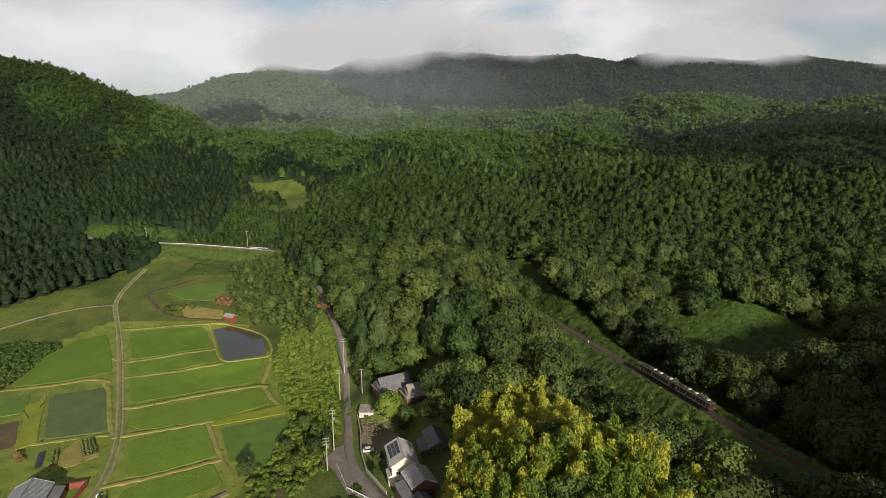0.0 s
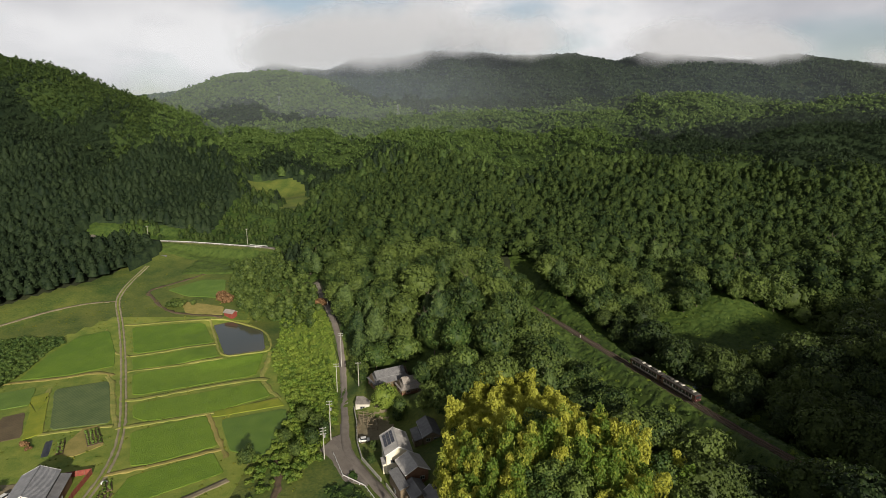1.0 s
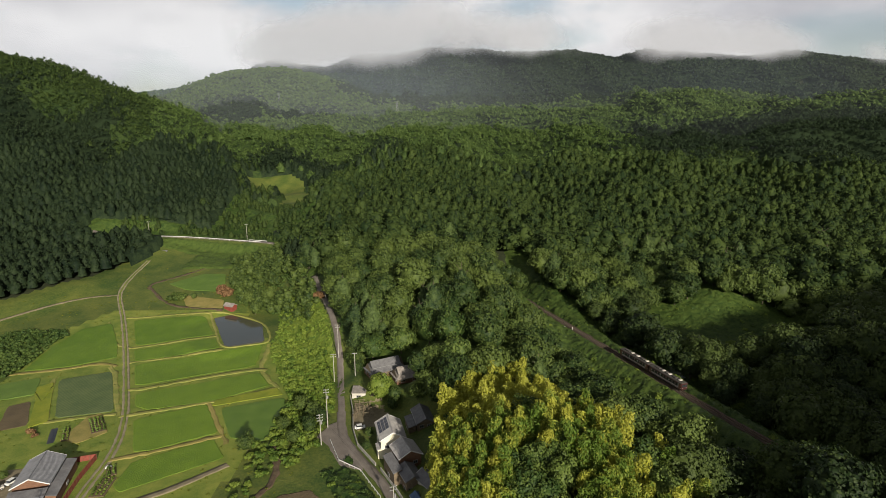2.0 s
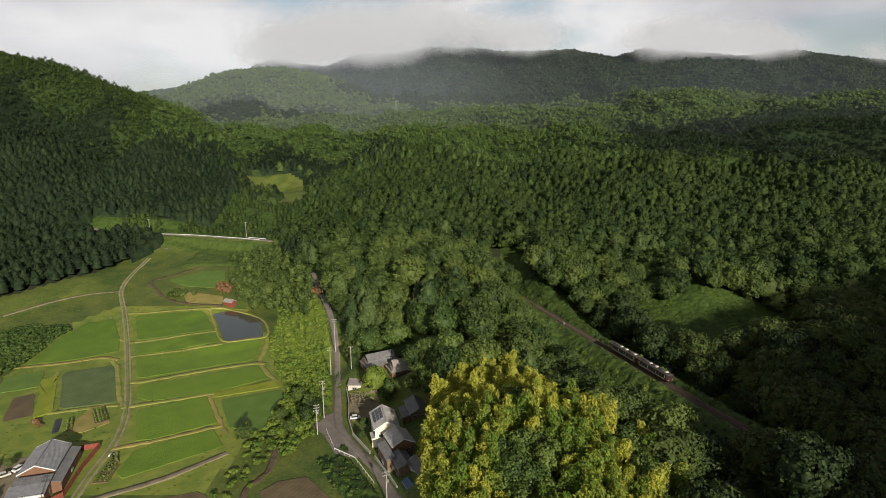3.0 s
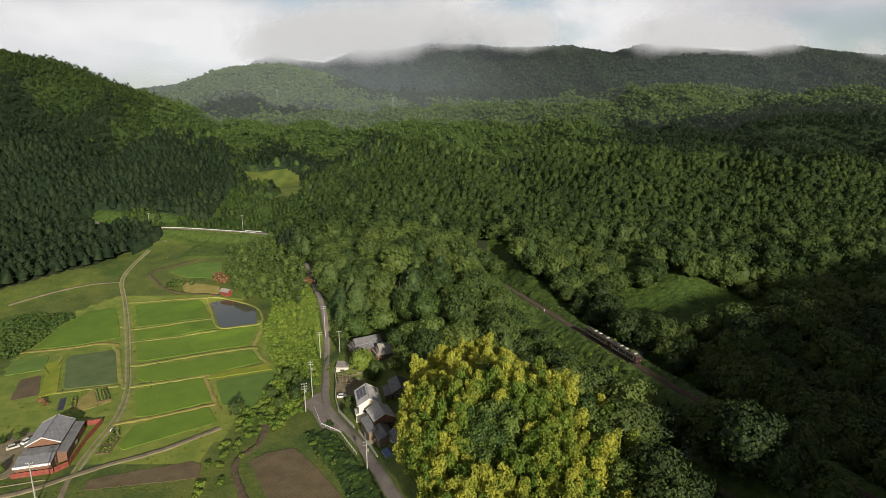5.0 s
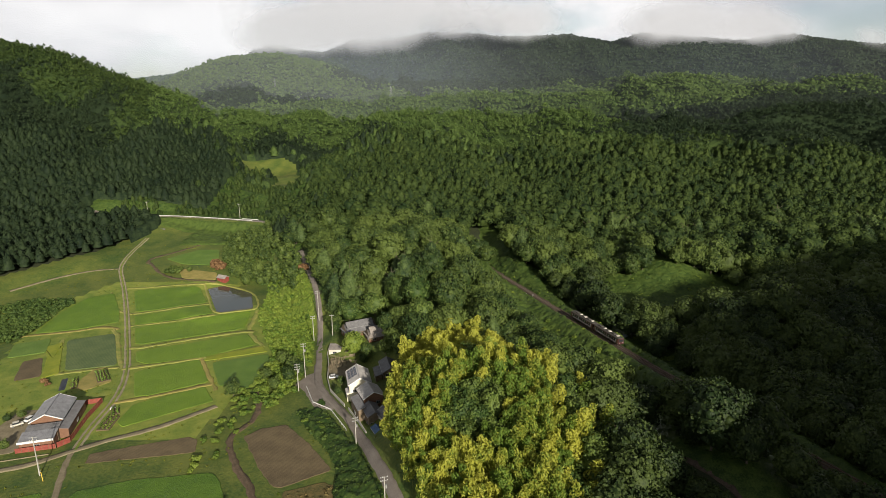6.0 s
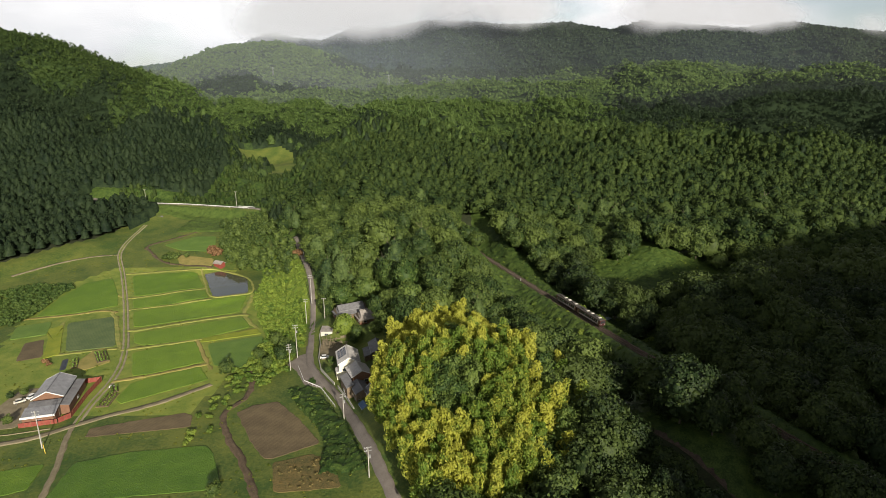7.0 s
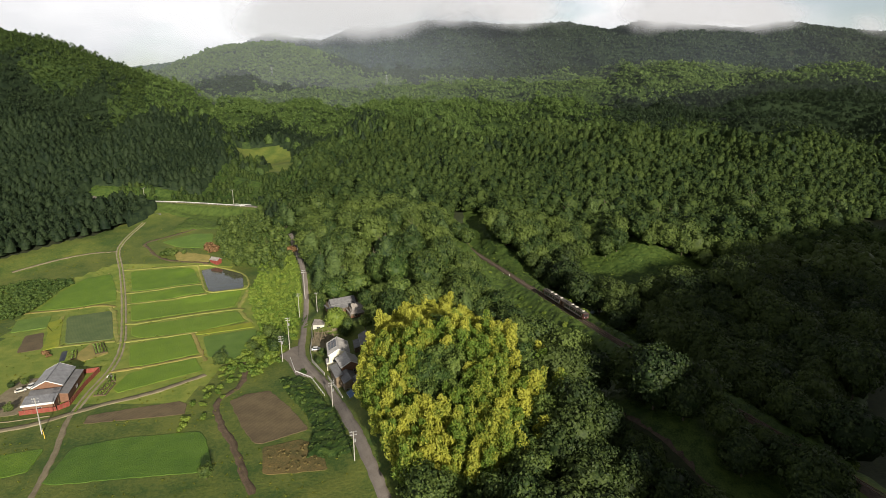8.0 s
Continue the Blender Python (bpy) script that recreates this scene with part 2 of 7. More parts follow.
# darkened copy of M_OAK: cloud shade in the colour besides cedar green
M_SHADE_FOLIAGE = surface("shade_foliage", (0.009, 0.019, 0.010), (0.031, 0.049, 0.020), 4.0, 0.65, 2.0, 3.2, leaf=0.2, island=0.28, large=0.3, spec=0.12)
M_VINE = surface("vine_leaves", (0.024, 0.052, 0.012), (0.090, 0.134, 0.028), 2.4, 0.6, 1.2, 6, large=0.5, island=0.2, leaf=0.12, spec=0.2)
M_KUDZU = surface("kudzu_leaves", (0.072, 0.134, 0.019), (0.205, 0.268, 0.042), 2.4, 0.6, 1.2, 6, large=0.5, island=0.2, leaf=0.15, spec=0.2)
# lit copy of M_OAK: sunlight between cloud shadows put into the colour
M_LIT_OAK = surface("lit_oak_leaves", (0.044, 0.080, 0.023), (0.112, 0.166, 0.045), 4.0, 0.65, 2.0, 3.2, leaf=0.3, island=0.24, large=0.40, spec=0.12)
M_TUFT = surface("grass_blades", (0.050, 0.095, 0.010), (0.200, 0.200, 0.030), 6.0, 0.7, 0.0, 5, leaf=0.2, large=0.6, spec=0.2)
M_MULCH = surface("black_mulch_film", (0.018, 0.020, 0.026), (0.040, 0.044, 0.055), 1.0, 0.35, 0.2, 6)
M_PYLON = surface("weathered_steel", (0.16, 0.17, 0.17), (0.26, 0.27, 0.27), 1.0, 0.6, 0.0, 5, metal=0.3)

M_WATER = bpy.data.materials.new("pond_water")
M_WATER.use_nodes = True
_w = M_WATER.node_tree
_b = _w.nodes["Principled BSDF"]
_b.inputs["Base Color"].default_value = (0.080, 0.078, 0.055, 1)
_b.inputs["Roughness"].default_value, _b.inputs["IOR"].default_value = 0.04, 1.33
_n = node(_w, "ShaderNodeTexNoise", Scale=1.6, Detail=2.0)
_k = node(_w, "ShaderNodeBump", Strength=0.04, Distance=0.02)
_w.links.new(_n.outputs["Fac"], _k.inputs["Height"])
_w.links.new(_k.outputs[0], _b.inputs["Normal"])


# ---------------------------------------------------------------- helpers
def part(name, bm, material, parent=None, label=""):
    me = bpy.data.meshes.new(name)
    bm.to_mesh(me)
    bm.free()
    me.materials.append(material)
    ob = new(name, me)
    if parent:
        ob.parent = parent
    return tagged(ob, label)


def raw(name, verts, faces, material, parent=None):
    """A mesh object from arrays of corners and of three- or four-sided faces."""
    me = raw_mesh(name, verts, faces, material)
    ob = new(name, me)
    if parent:
        ob.parent = parent
    return ob


def raw_mesh(name, verts, faces, *materials):
    verts, faces = np.asarray(verts, np.float32), np.asarray(faces, np.int32)
    me = bpy.data.meshes.new(name)
    k = faces.shape[1]
    me.vertices.add(len(verts))
    me.vertices.foreach_set("co", verts.ravel())
    me.loops.add(faces.size)
    me.loops.foreach_set("vertex_index", faces.ravel())
    me.polygons.add(len(faces))
    me.polygons.foreach_set("loop_start", np.arange(0, faces.size, k, dtype=np.int32))
    me.update(calc_edges=True)
    for m in materials:
        me.materials.append(m)
    return me


def empty(name, x, y, z, yaw=0.0):
    ob = new(name)
    ob.empty_display_size = 0.5
    ob.matrix_basis = pose(x, y, z, 0, 0, yaw)
    return ob


def box(bm, x, y, z, sx, sy, sz, turn=0.0, bevel=0.0):
    """A box on its centre, with its whole sizes, into bm."""
    m = Matrix.Translation((x, y, z)) @ Matrix.Rotation(turn, 4, "Z") @ Matrix.Diagonal((sx, sy, sz, 1))
    r = bmesh.ops.create_cube(bm, size=1.0, matrix=m)
    if bevel:
        edges = list({e for v in r["verts"] for e in v.link_edges})
        bmesh.ops.bevel(bm, geom=edges, offset=bevel, segments=1, affect="EDGES")
    return bm


def rod(bm, a, b, ra, rb=None, sides=8):
    a, b = Vector(a), Vector(b)
    d = b - a
    m = Matrix.Translation((a + b) / 2) @ d.to_track_quat("Z", "Y").to_matrix().to_4x4()
    bmesh.ops.create_cone(bm, cap_ends=True, segments=sides, radius1=ra, radius2=ra if rb is None else rb, depth=d.length, matrix=m)
    return bm


def smooth_line(points, step=3.0):
    """A polyline rounded and cut into even steps."""
    p = np.array(points, float)
    for _ in range(2):
        q = [p[0]]
        for a, b in zip(p[:-1], p[1:]):
            q += [a * 0.75 + b * 0.25, a * 0.25 + b * 0.75]
        p = np.array(q + [p[-1]])
    s = np.concatenate([[0], np.cumsum(np.linalg.norm(np.diff(p[:, :2], axis=0), axis=1))])
    t = np.linspace(0, s[-1], max(2, int(s[-1] / step)))
    return np.stack([np.interp(t, s, p[:, i]) for i in range(p.shape[1])], 1)


def sideways(line):
    d = np.gradient(line[:, :2], axis=0)
    d /= np.linalg.norm(d, axis=1)[:, None]
    return np.stack([-d[:, 1], d[:, 0]], 1)


def ribbon(name, points, width, lift, material, shift=0.0, wobble=0.12, step=2.0, depth=0.5, seed=1):
    """A strip of ground cover laid along a line, with real edges that go down into the ground."""
    line = smooth_line(points, step)
    n = sideways(line)
    rng = np.random.default_rng(seed)
    cols = [(-0.5, -depth), (-0.5, lift), (-0.17, lift), (0.17, lift), (0.5, lift), (0.5, -depth)]
    jl, jr = rng.normal(0, wobble, len(line)), rng.normal(0, wobble, len(line))
    verts = []
    for u, z in cols:
        w = u * width + shift + (jl if u < -0.4 else jr if u > 0.4 else 0)
        xy = line[:, :2] + n * np.reshape(w, (-1, 1))
        verts.append(np.column_stack([xy, ground_z(xy[:, 0], xy[:, 1]) + z]))
    v = np.stack(verts, 1)
    k, c = v.shape[:2]
    i = np.arange(k - 1)[:, None] * c + np.arange(c - 1)[None]
    i = i.ravel()
    return raw(name, v.reshape(-1, 3), np.stack([i, i + c, i + c + 1, i + 1], 1), material)


def patch(name, corners, lift, material, round_off=0.06, wobble=0.10, seed=3, level=None):
    """A plot of ground: rings drawn in from its outline, laid on the ground, with an edge that goes down into it."""
    p = np.array(corners, float)
    q = []
    for a, b in zip(p, np.roll(p, -1, 0)):
        q += [a * (1 - round_off) + b * round_off, a * round_off + b * (1 - round_off)]
    q = np.array(q)
    out = []
    for a, b in zip(q, np.roll(q, -1, 0)):
        n = max(1, int(np.linalg.norm(b - a) / 1.5))
        out += [a + (b - a) * i / n for i in range(n)]
    rim = np.array(out)
    rng = np.random.default_rng(seed)
    rim = rim + rng.normal(0, wobble, rim.shape)
    mid = rim.mean(0)
    rings, zs = [rim, rim], [-0.6, lift]
    for s in (0.985, 0.9, 0.75, 0.55, 0.3, 0.1, 0.002):
        rings.append(mid + (rim - mid) * s)
        zs.append(lift)
    v = []
    for r, z in zip(rings, zs):
        g = ground_z(r[:, 0], r[:, 1]) if level is None else np.full(len(r), level)
        v.append(np.column_stack([r, g + z]))
    n = len(rim)
    faces = []
    for k in range(len(v) - 1):
        i = np.arange(n)
        j = (i + 1) % n
        faces.append(np.stack([k * n + i, k * n + j, (k + 1) * n + j, (k + 1) * n + i], 1))
    top = np.concatenate(v)
    return raw(name, top, np.concatenate(faces), material)


# ---------------------------------------------------------------- terrain
def smooth(a, b, v):
    s = np.clip((v - a) / (b - a), 0, 1)
    return s * s * (3 - 2 * s)


def fbm(x, y, size, octaves=3, seed=0.0):
    """Smooth rolling noise of wave sums, about -1 to 1."""
    out, amp, tot = 0 * x, 1.0, 0.0
    for k in range(octaves):
        f = (2 ** k) * 6.283 / size
        a = 0.7 + 1.9 * k + seed
        u = x * math.cos(a) + y * math.sin(a)
        v = -x * math.sin(a) + y * math.cos(a)
        out = out + amp * np.sin(f * u + 1.3 * np.sin(f * 0.61 * v + a)) * np.cos(f * 0.83 * v + 0.9 * np.sin(f * 0.47 * u + 2 * a))
        tot += amp
        amp *= 0.55
    return out / tot


def floor_z(y):
    """The valley floor, rising away from the camera."""
    return np.interp(y, (60, 220, 250, 290, 375, 420), (-1.5, -1.5, 0, 3, 12, 18))


def west_edge(y):
    return np.interp(y, (60, 210, 262, 281, 302, 324, 353, 365, 420), (-320, -290, -243, -228, -212, -198, -192, -187, -184))


def east_edge(y):
    return np.interp(y, (40, 92, 118, 130, 150, 180, 200, 225, 260, 300, 380, 420), (26, 11, 5, 5, 3, 1, -18, -38, -58, -78, -112, -125))


# centre x, y, radius x, y, height of each rise
RISES = (
    (-50, 255, 26, 45, 4.3),
    (-20, 212, 16, 18, -3.1),
    (-225, 310, 45, 40, 6.0),
    (-310, 500, 90, 90, 20.2),
    (-420, 640, 120, 110, 26.9),
    (-250, 570, 70, 90, 11.8),
    (-190, 420, 60, 50, 7.4),
    (-120, 500, 70, 70, 1.2),
    (-40, 340, 50, 60, 24.2),
    (0, 420, 70, 60, 17.3),
    (10, 265, 45, 40, 19.6),
    (10, 205, 28, 30, 12.8),
    (70, 330, 50, 50, 11.0),
    (100, 390, 60, 60, 16.7),
    (165, 500, 80, 80, 12.0),
    (145, 280, 26, 24, 10.2),
    (150, 185, 30, 25, 10.9),
    (97, 100, 22, 22, 9.3),
    (32, 122, 32, 34, 15.7),
    (60, 95, 22, 28, 2.7),
    (240, 330, 80, 70, 9.9),
    (290, 450, 90, 90, 4.9),
    (420, 600, 140, 130, -8.8),
    (60, 840, 160, 130, -3.7),
    (380, 840, 160, 130, -19.0),
    (540, 760, 150, 120, 5.1),
    (240, 1080, 200, 150, -0.2),
    (500, 1230, 130, 110, 40),
    (745, 1080, 120, 110, 34),
    (545, 900, 130, 80, 20),
    (-60, 650, 90, 110, 8.0),
    (-60, 960, 140, 100, -5.0),
    (-220, 700, 100, 90, 0.7),
)


def crest(x, y, y0, near, far, xs, zs):
    w = np.where(y < y0, near, far)
    return np.interp(x, xs, zs) * np.exp(-((y - y0) / w) ** 2)


def ground_z(x, y):
    x, y = np.asarray(x, float), np.asarray(y, float)
    base = np.interp(y, (-600, 60, 300, 420, 600, 800, 1100, 1500, 2200, 5000), (-1.5, -1.5, 3, 14, 38, 58, 84, 120, 150, 60))
    hill = 0 * x
    for cx, cy, rx, ry, h in RISES:
        hill = hill + h * np.exp(-((x - cx) / rx) ** 2 - ((y - cy) / ry) ** 2)
    spurs = 1 - 2 * np.abs(fbm(x + 0.35 * y, y * 0.55, 320, 2, 0.6))
    hill = hill + smooth(330, 620, y) * (22 * spurs + 6 * fbm(x, y, 120, 2)) + smooth(700, 1500, y) * 16 * fbm(x, y, 520, 3, 2.0)
    z = base + hill
    m1 = crest(x, y, 830, 330, 260, (-900, -660, -599, -539, -494, -457, -419, -386, -351, -260), (230, 187, 180, 171, 158, 139, 127, 117, 104, 0))
    m2 = crest(x, y, 1450, 420, 400, (-1100, -800, -732, -674, -609, -552, -475, -441, -373, -293, -213, -133, -51, 120, 400),
               (120, 140, 146, 144, 151, 174, 206, 202, 212, 193, 169, 135, 108, 60, 0))
    m3 = crest(x, y, 2400, 800, 900, (-1500, -900, -734, -618, -531, -420, -308, -175, -31, 134, 267, 488, 655, 774, 952, 1152, 1304, 1417, 1596, 1748, 2600),
               (150, 220, 252, 313, 291, 282, 327, 326, 351, 345, 332, 339, 308, 341, 325, 309, 333, 315, 297, 287, 250))
    shade_ridge = crest(x, y, -90, 70, 70, (100, 120, 137, 176, 208, 235, 273, 312, 358, 409, 500, 700, 1200), (0, 45, 78, 98, 113, 124, 135, 145, 154, 162, 174, 195, 150))  # unseen ridge behind, added to cast shade on the near right slope
    gully = 1 - 2 * np.abs(fbm(x + 0.2 * y, y * 0.35, 430, 3, 1.7))
    m3 = m3 + 46 * (gully - 0.5) * smooth(1150, 1600, y) * (1 - smooth(1850, 2200, y))
    m2 = m2 + 15 * (gully - 0.6) * smooth(950, 1150, y) * (1 - smooth(1330, 1450, y))
    m1 = m1 + 16 * (spurs - 0.5) * smooth(520, 620, y) * (1 - smooth(740, 830, y))
    z = np.maximum(np.maximum(z, shade_ridge), np.maximum(m1, np.maximum(m2, m3)))
    # level valley floor between its two edges
    inside = smooth(-2, 30, x - west_edge(y)) * smooth(-2, 16, east_edge(y) - x) * (1 - smooth(385, 425, y)) * smooth(20, 60, y)
    z = z * (1 - inside) + floor_z(y) * inside
    # terrace of the old farmhouses, and the pond's level shelf
    k = 1 - smooth(9, 17, np.hypot((x + 15) / 1.35, y - 202))
    z = z * (1 - k) + 2.9 * k
    k = 1 - smooth(21, 30, np.hypot(x + 97, (y - 260) * 0.9))
    z = z * (1 - k) + 0.35 * k
    # railway bench
    d = rail_distance(x, y)
    k = (1 - smooth(4.0, 13.0, d)) * smooth(40, 80, y) * (1 - smooth(300, 330, y))
    z = z * (1 - k) + RAIL_Z * k
    # the far road's bench
    k = (1 - smooth(5, 14, np.abs(y - far_road_y(x)))) * smooth(-260, -235, x) * (1 - smooth(-112, -95, x))
    return z * (1 - k) + 19.3 * k


ROADX = (-66, -56, -44, -38.5, -35.2, -32.2, -29.4, -22, -13.6, -7, -2, 3.7, 10, 18)[::-1]
ROADY = (300, 272, 240, 218, 198.5, 181, 165, 152, 139.7, 125.4, 113, 99.6, 84, 64)[::-1]
RAIL_Z = 6.6
RAIL_X = (38.0, 45.5, 57.4, 64.6, 74.6, 86.0, 94.6, 101.5, 112.0, 124.0, 138.0)
RAIL_Y = (318.0, 292.0, 259.0, 238.5, 211.5, 180.0, 157.4, 141.0, 116.0, 86.0, 52.0)


def rail_x(y):
    return np.interp(y, RAIL_Y[::-1], RAIL_X[::-1])


def rail_distance(x, y):
    return np.abs(x - rail_x(y)) * 0.93


def far_road_y(x):
    return np.interp(x, (-240, -228, -177, -118, -100), (408, 407.4, 400, 380, 372))


# ---------------------------------------------------------------- ground sheet
def steps(parts):
    out = []
    for a, b, d in parts:
        out.append(np.arange(a, b, d))
    return np.concatenate(out)


def clearing(x, y, wider=1.0):
    """The grassy clearing above the distant road."""
    return (((x + 160) / 31) ** 2 + ((y - 560) / 36) ** 2 < wider) | (((x + 126) / 15) ** 2 + ((y - 520) / 36) ** 2 < wider)


gx = steps(((-4200, -1600, 160), (-1600, -500, 34), (-500, -260, 9), (-260, -120, 3.5), (-120, 130, 2.5), (130, 300, 5), (300, 600, 12), (600, 1900, 34), (1900, 4300, 160)))
gy = steps(((-3000, -300, 180), (-300, 60, 12), (60, 330, 2.5), (330, 430, 3.5), (430, 600, 4), (600, 700, 10), (700, 1500, 20), (1500, 2700, 34), (2700, 4900, 180)))
GX, GY = np.meshgrid(gx, gy)
GZ = ground_z(GX, GY)
nx = len(gx)
ii = (np.arange(len(gy) - 1)[:, None] * nx + np.arange(nx - 1)[None]).ravel()
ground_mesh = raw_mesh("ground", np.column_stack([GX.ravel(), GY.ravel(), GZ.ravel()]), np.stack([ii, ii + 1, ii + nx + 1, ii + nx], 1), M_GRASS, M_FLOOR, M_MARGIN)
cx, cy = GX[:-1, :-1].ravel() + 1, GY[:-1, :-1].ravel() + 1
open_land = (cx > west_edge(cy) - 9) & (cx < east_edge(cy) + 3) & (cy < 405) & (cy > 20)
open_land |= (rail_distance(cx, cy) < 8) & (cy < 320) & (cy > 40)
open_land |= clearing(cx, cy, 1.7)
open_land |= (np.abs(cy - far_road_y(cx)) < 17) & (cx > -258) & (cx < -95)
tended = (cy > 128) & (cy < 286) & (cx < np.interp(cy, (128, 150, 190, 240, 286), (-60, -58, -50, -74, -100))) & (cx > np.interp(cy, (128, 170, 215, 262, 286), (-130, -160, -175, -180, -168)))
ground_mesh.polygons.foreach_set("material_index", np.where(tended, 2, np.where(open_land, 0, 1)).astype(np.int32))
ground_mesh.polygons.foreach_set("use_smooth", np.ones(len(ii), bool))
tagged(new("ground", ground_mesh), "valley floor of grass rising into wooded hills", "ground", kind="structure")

# ---------------------------------------------------------------- fields
PLOTS = (
    ("rice_field", M_RICE, 0.14, "flat field of young green rice", (((-151.9, 272.0), (-118.2, 278.1), (-105.0, 254.3), (-136.3, 242.3)),
                                                                  ((-134.8, 237.8), (-102.7, 249.5), (-96.3, 237.5), (-128.8, 226.8)),
                                                                  ((-127.3, 223.3), (-93.6, 234.4), (-77.9, 241.7), (-75.4, 221.4), (-116.8, 203.0)),
                                                                  ((-113.1, 196.1), (-71.4, 214.8), (-63.8, 202.7), (-81.7, 189.7), (-102.6, 183.4), (-108.1, 186.2)),
                                                                  ((-103.7, 176.2), (-82.5, 187.6), (-71.0, 167.1), (-88.3, 156.7), (-93.4, 155.9)),
                                                                  ((-90.9, 149.9), (-70.9, 163.2), (-63.6, 152.4), (-67.1, 149.5), (-86.7, 135.1), (-89.8, 137.7)),
                                                                  ((-171.1, 217.6), (-174.0, 241.6), (-172.4, 261.6), (-161.3, 268.5), (-146.0, 245.1), (-138.6, 230.5), (-154.2, 222.1)),
                                                                  ((-104.0, 97.0), (-90.5, 101.5), (-88.0, 90.0), (-102.0, 84.0)))),
    ("rice_field", M_SHADED_RICE, 0.14, "broad field of deep green rice, darkened for partial shade", (((-82.5, 101.8), (-69.3, 106.8), (-47.9, 110.1), (-44.4, 106.5), (-35.9, 90.0), (-80.5, 84.0)),)),
    ("bean_field", M_PALE_CROP, 0.14, "grey-green field of crops in narrow rows", (((-150.3, 209.1), (-133.4, 217.0), (-113.9, 182.6), (-132.0, 177.6)),)),
    ("crop_field", M_CROP, 0.18, "green field of taller crops with wheel marks", (((-76.1, 183.9), (-55.4, 192.3), (-50.8, 179.0), (-50.0, 163.4), (-57.7, 160.9), (-66.2, 164.4)),)),
    ("grass_plot", M_CROP, 0.22, "small rough green meadow beside the stream", (((-156.5, 322.2), (-142.3, 338.3), (-128.7, 338.0), (-119.8, 310.0), (-142.4, 312.9)),
                                                                             ((-171, 205), (-159, 211), (-151.5, 196), (-164, 190)))),
    ("tilled_field", M_SOIL, 0.10, "bare brown tilled field with plough marks", (((-88.4, 120.1), (-62.4, 128.8), (-58.9, 127.0), (-57.0, 120.2), (-87.1, 114.9)),
                                                                              ((-45.0, 128.5), (-41.0, 133.3), (-33.2, 135.7), (-23.0, 123.9), (-13.9, 110.8), (-26.2, 103.1), (-28.6, 103.4), (-33.5, 109.1)),
                                                                              ((-154.8, 186.5), (-149.3, 190.7), (-138.4, 173.0), (-146.2, 168.6)))),
    ("fallow_field", M_STRAW, 0.12, "tan fallow plot of dry grass", (((-142.2, 306.1), (-115.7, 298.2), (-112.7, 287.2), (-132.9, 289.8)),
                                                                   ((-121, 179), (-117.5, 181), (-108, 168), (-114, 161), (-121, 163)))),
    ("scrub_plot", M_SCRUB, 0.10, "brown patch of dead scrub beside the road", (((-25.6, 101.1), (-15.5, 105.3), (-8.6, 102.1), (-3.9, 90.0), (-21.7, 88.0)),)),
    ("grass_verge", M_BRIGHT, 0.20, "bright yellow-green strip of grass between fields", (((-80.0, 185.8), (-80.6, 190.2), (-60.4, 200.5), (-56.6, 194.8)),
                                                                                        ((-155.2, 201.2), (-150.9, 206.8), (-133.0, 175.5), (-136.9, 170.9), (-148.0, 191.4)))),
)
k = 0
for kind_name, material, lift, label, outlines in PLOTS:
    for outline in outlines:
        k += 1
        tagged(patch(kind_name, outline, lift, material, seed=k), label, "field", "fields of the valley")

pond = patch("pond", ((-115.2, 280.4), (-107.4, 283.4), (-86.5, 269.1), (-78.0, 244.7), (-93.9, 237.8)), 0.0, M_WATER, 0.07, seed=40, level=0.62)
tagged(pond, "still dark pond that mirrors trees and sky", "pond")
for line, w in ((((-116.6, 281), (-105.4, 258), (-95.0, 236.2), (-86, 239.6), (-76.6, 243.4), (-76.4, 249), (-85.2, 270.3), (-107, 285), (-116.6, 282)), 1.0),):
    tagged(ribbon("pond_bank", line, w, 0.42, M_LEVEE, seed=41, depth=1.0), "pale earth bank round the pond", "bank", kind="structure")

# overgrown levees between the plots
for line, w, m in ((((-82.4, 189.4), (-74.5, 175), (-65.6, 160.0)), 1.7, M_STRAW), (((-99, 150.8), (-92.5, 153.8), (-84, 157.2), (-69, 165.4)), 2.1, M_STRAW),
                   (((-110, 178.6), (-104, 180.8), (-92, 185.2), (-82, 189.0), (-70, 194.5), (-60, 201.0)), 2.3, M_LEVEE), (((-119, 199.4), (-112, 200.4), (-95, 209.5), (-74, 218.4), (-69, 217)), 2.6, M_LEVEE),
                   (((-133, 224.6), (-124, 227.2), (-112, 231.0), (-94, 236.0)), 1.8, M_LEVEE), (((-141, 239.4), (-134, 240.8), (-118, 247.4), (-103, 252.6)), 1.8, M_LEVEE),
                   (((-174, 214.5), (-168, 216), (-154, 219.8), (-143, 225.4), (-134, 222.0)), 2.4, M_STRAW), (((-136.5, 221.5), (-131, 215.0), (-121, 197), (-110.4, 179)), 2.0, M_LEVEE),
                   (((-153.4, 211), (-147, 198), (-134.2, 175.6)), 1.9, M_LEVEE), (((-157, 275), (-150, 275.4), (-134, 279.2), (-117, 282)), 2.0, M_LEVEE),
                   (((-75.6, 243), (-73.6, 231), (-73.0, 220), (-66, 208), (-60, 201)), 1.9, M_LEVEE), (((-134, 174.6), (-124, 178), (-112, 180.6)), 2.2, M_LEVEE),
                   (((-137.5, 240), (-147.6, 244.6), (-156, 258), (-163.6, 270)), 1.4, M_LEVEE)):
    k += 1
    tagged(ribbon("levee", line, w, 0.05 + 0.006 * (k % 13), m, wobble=0.26, seed=k), "low earth levee overgrown with dry grass", "levee", "levees between the fields")

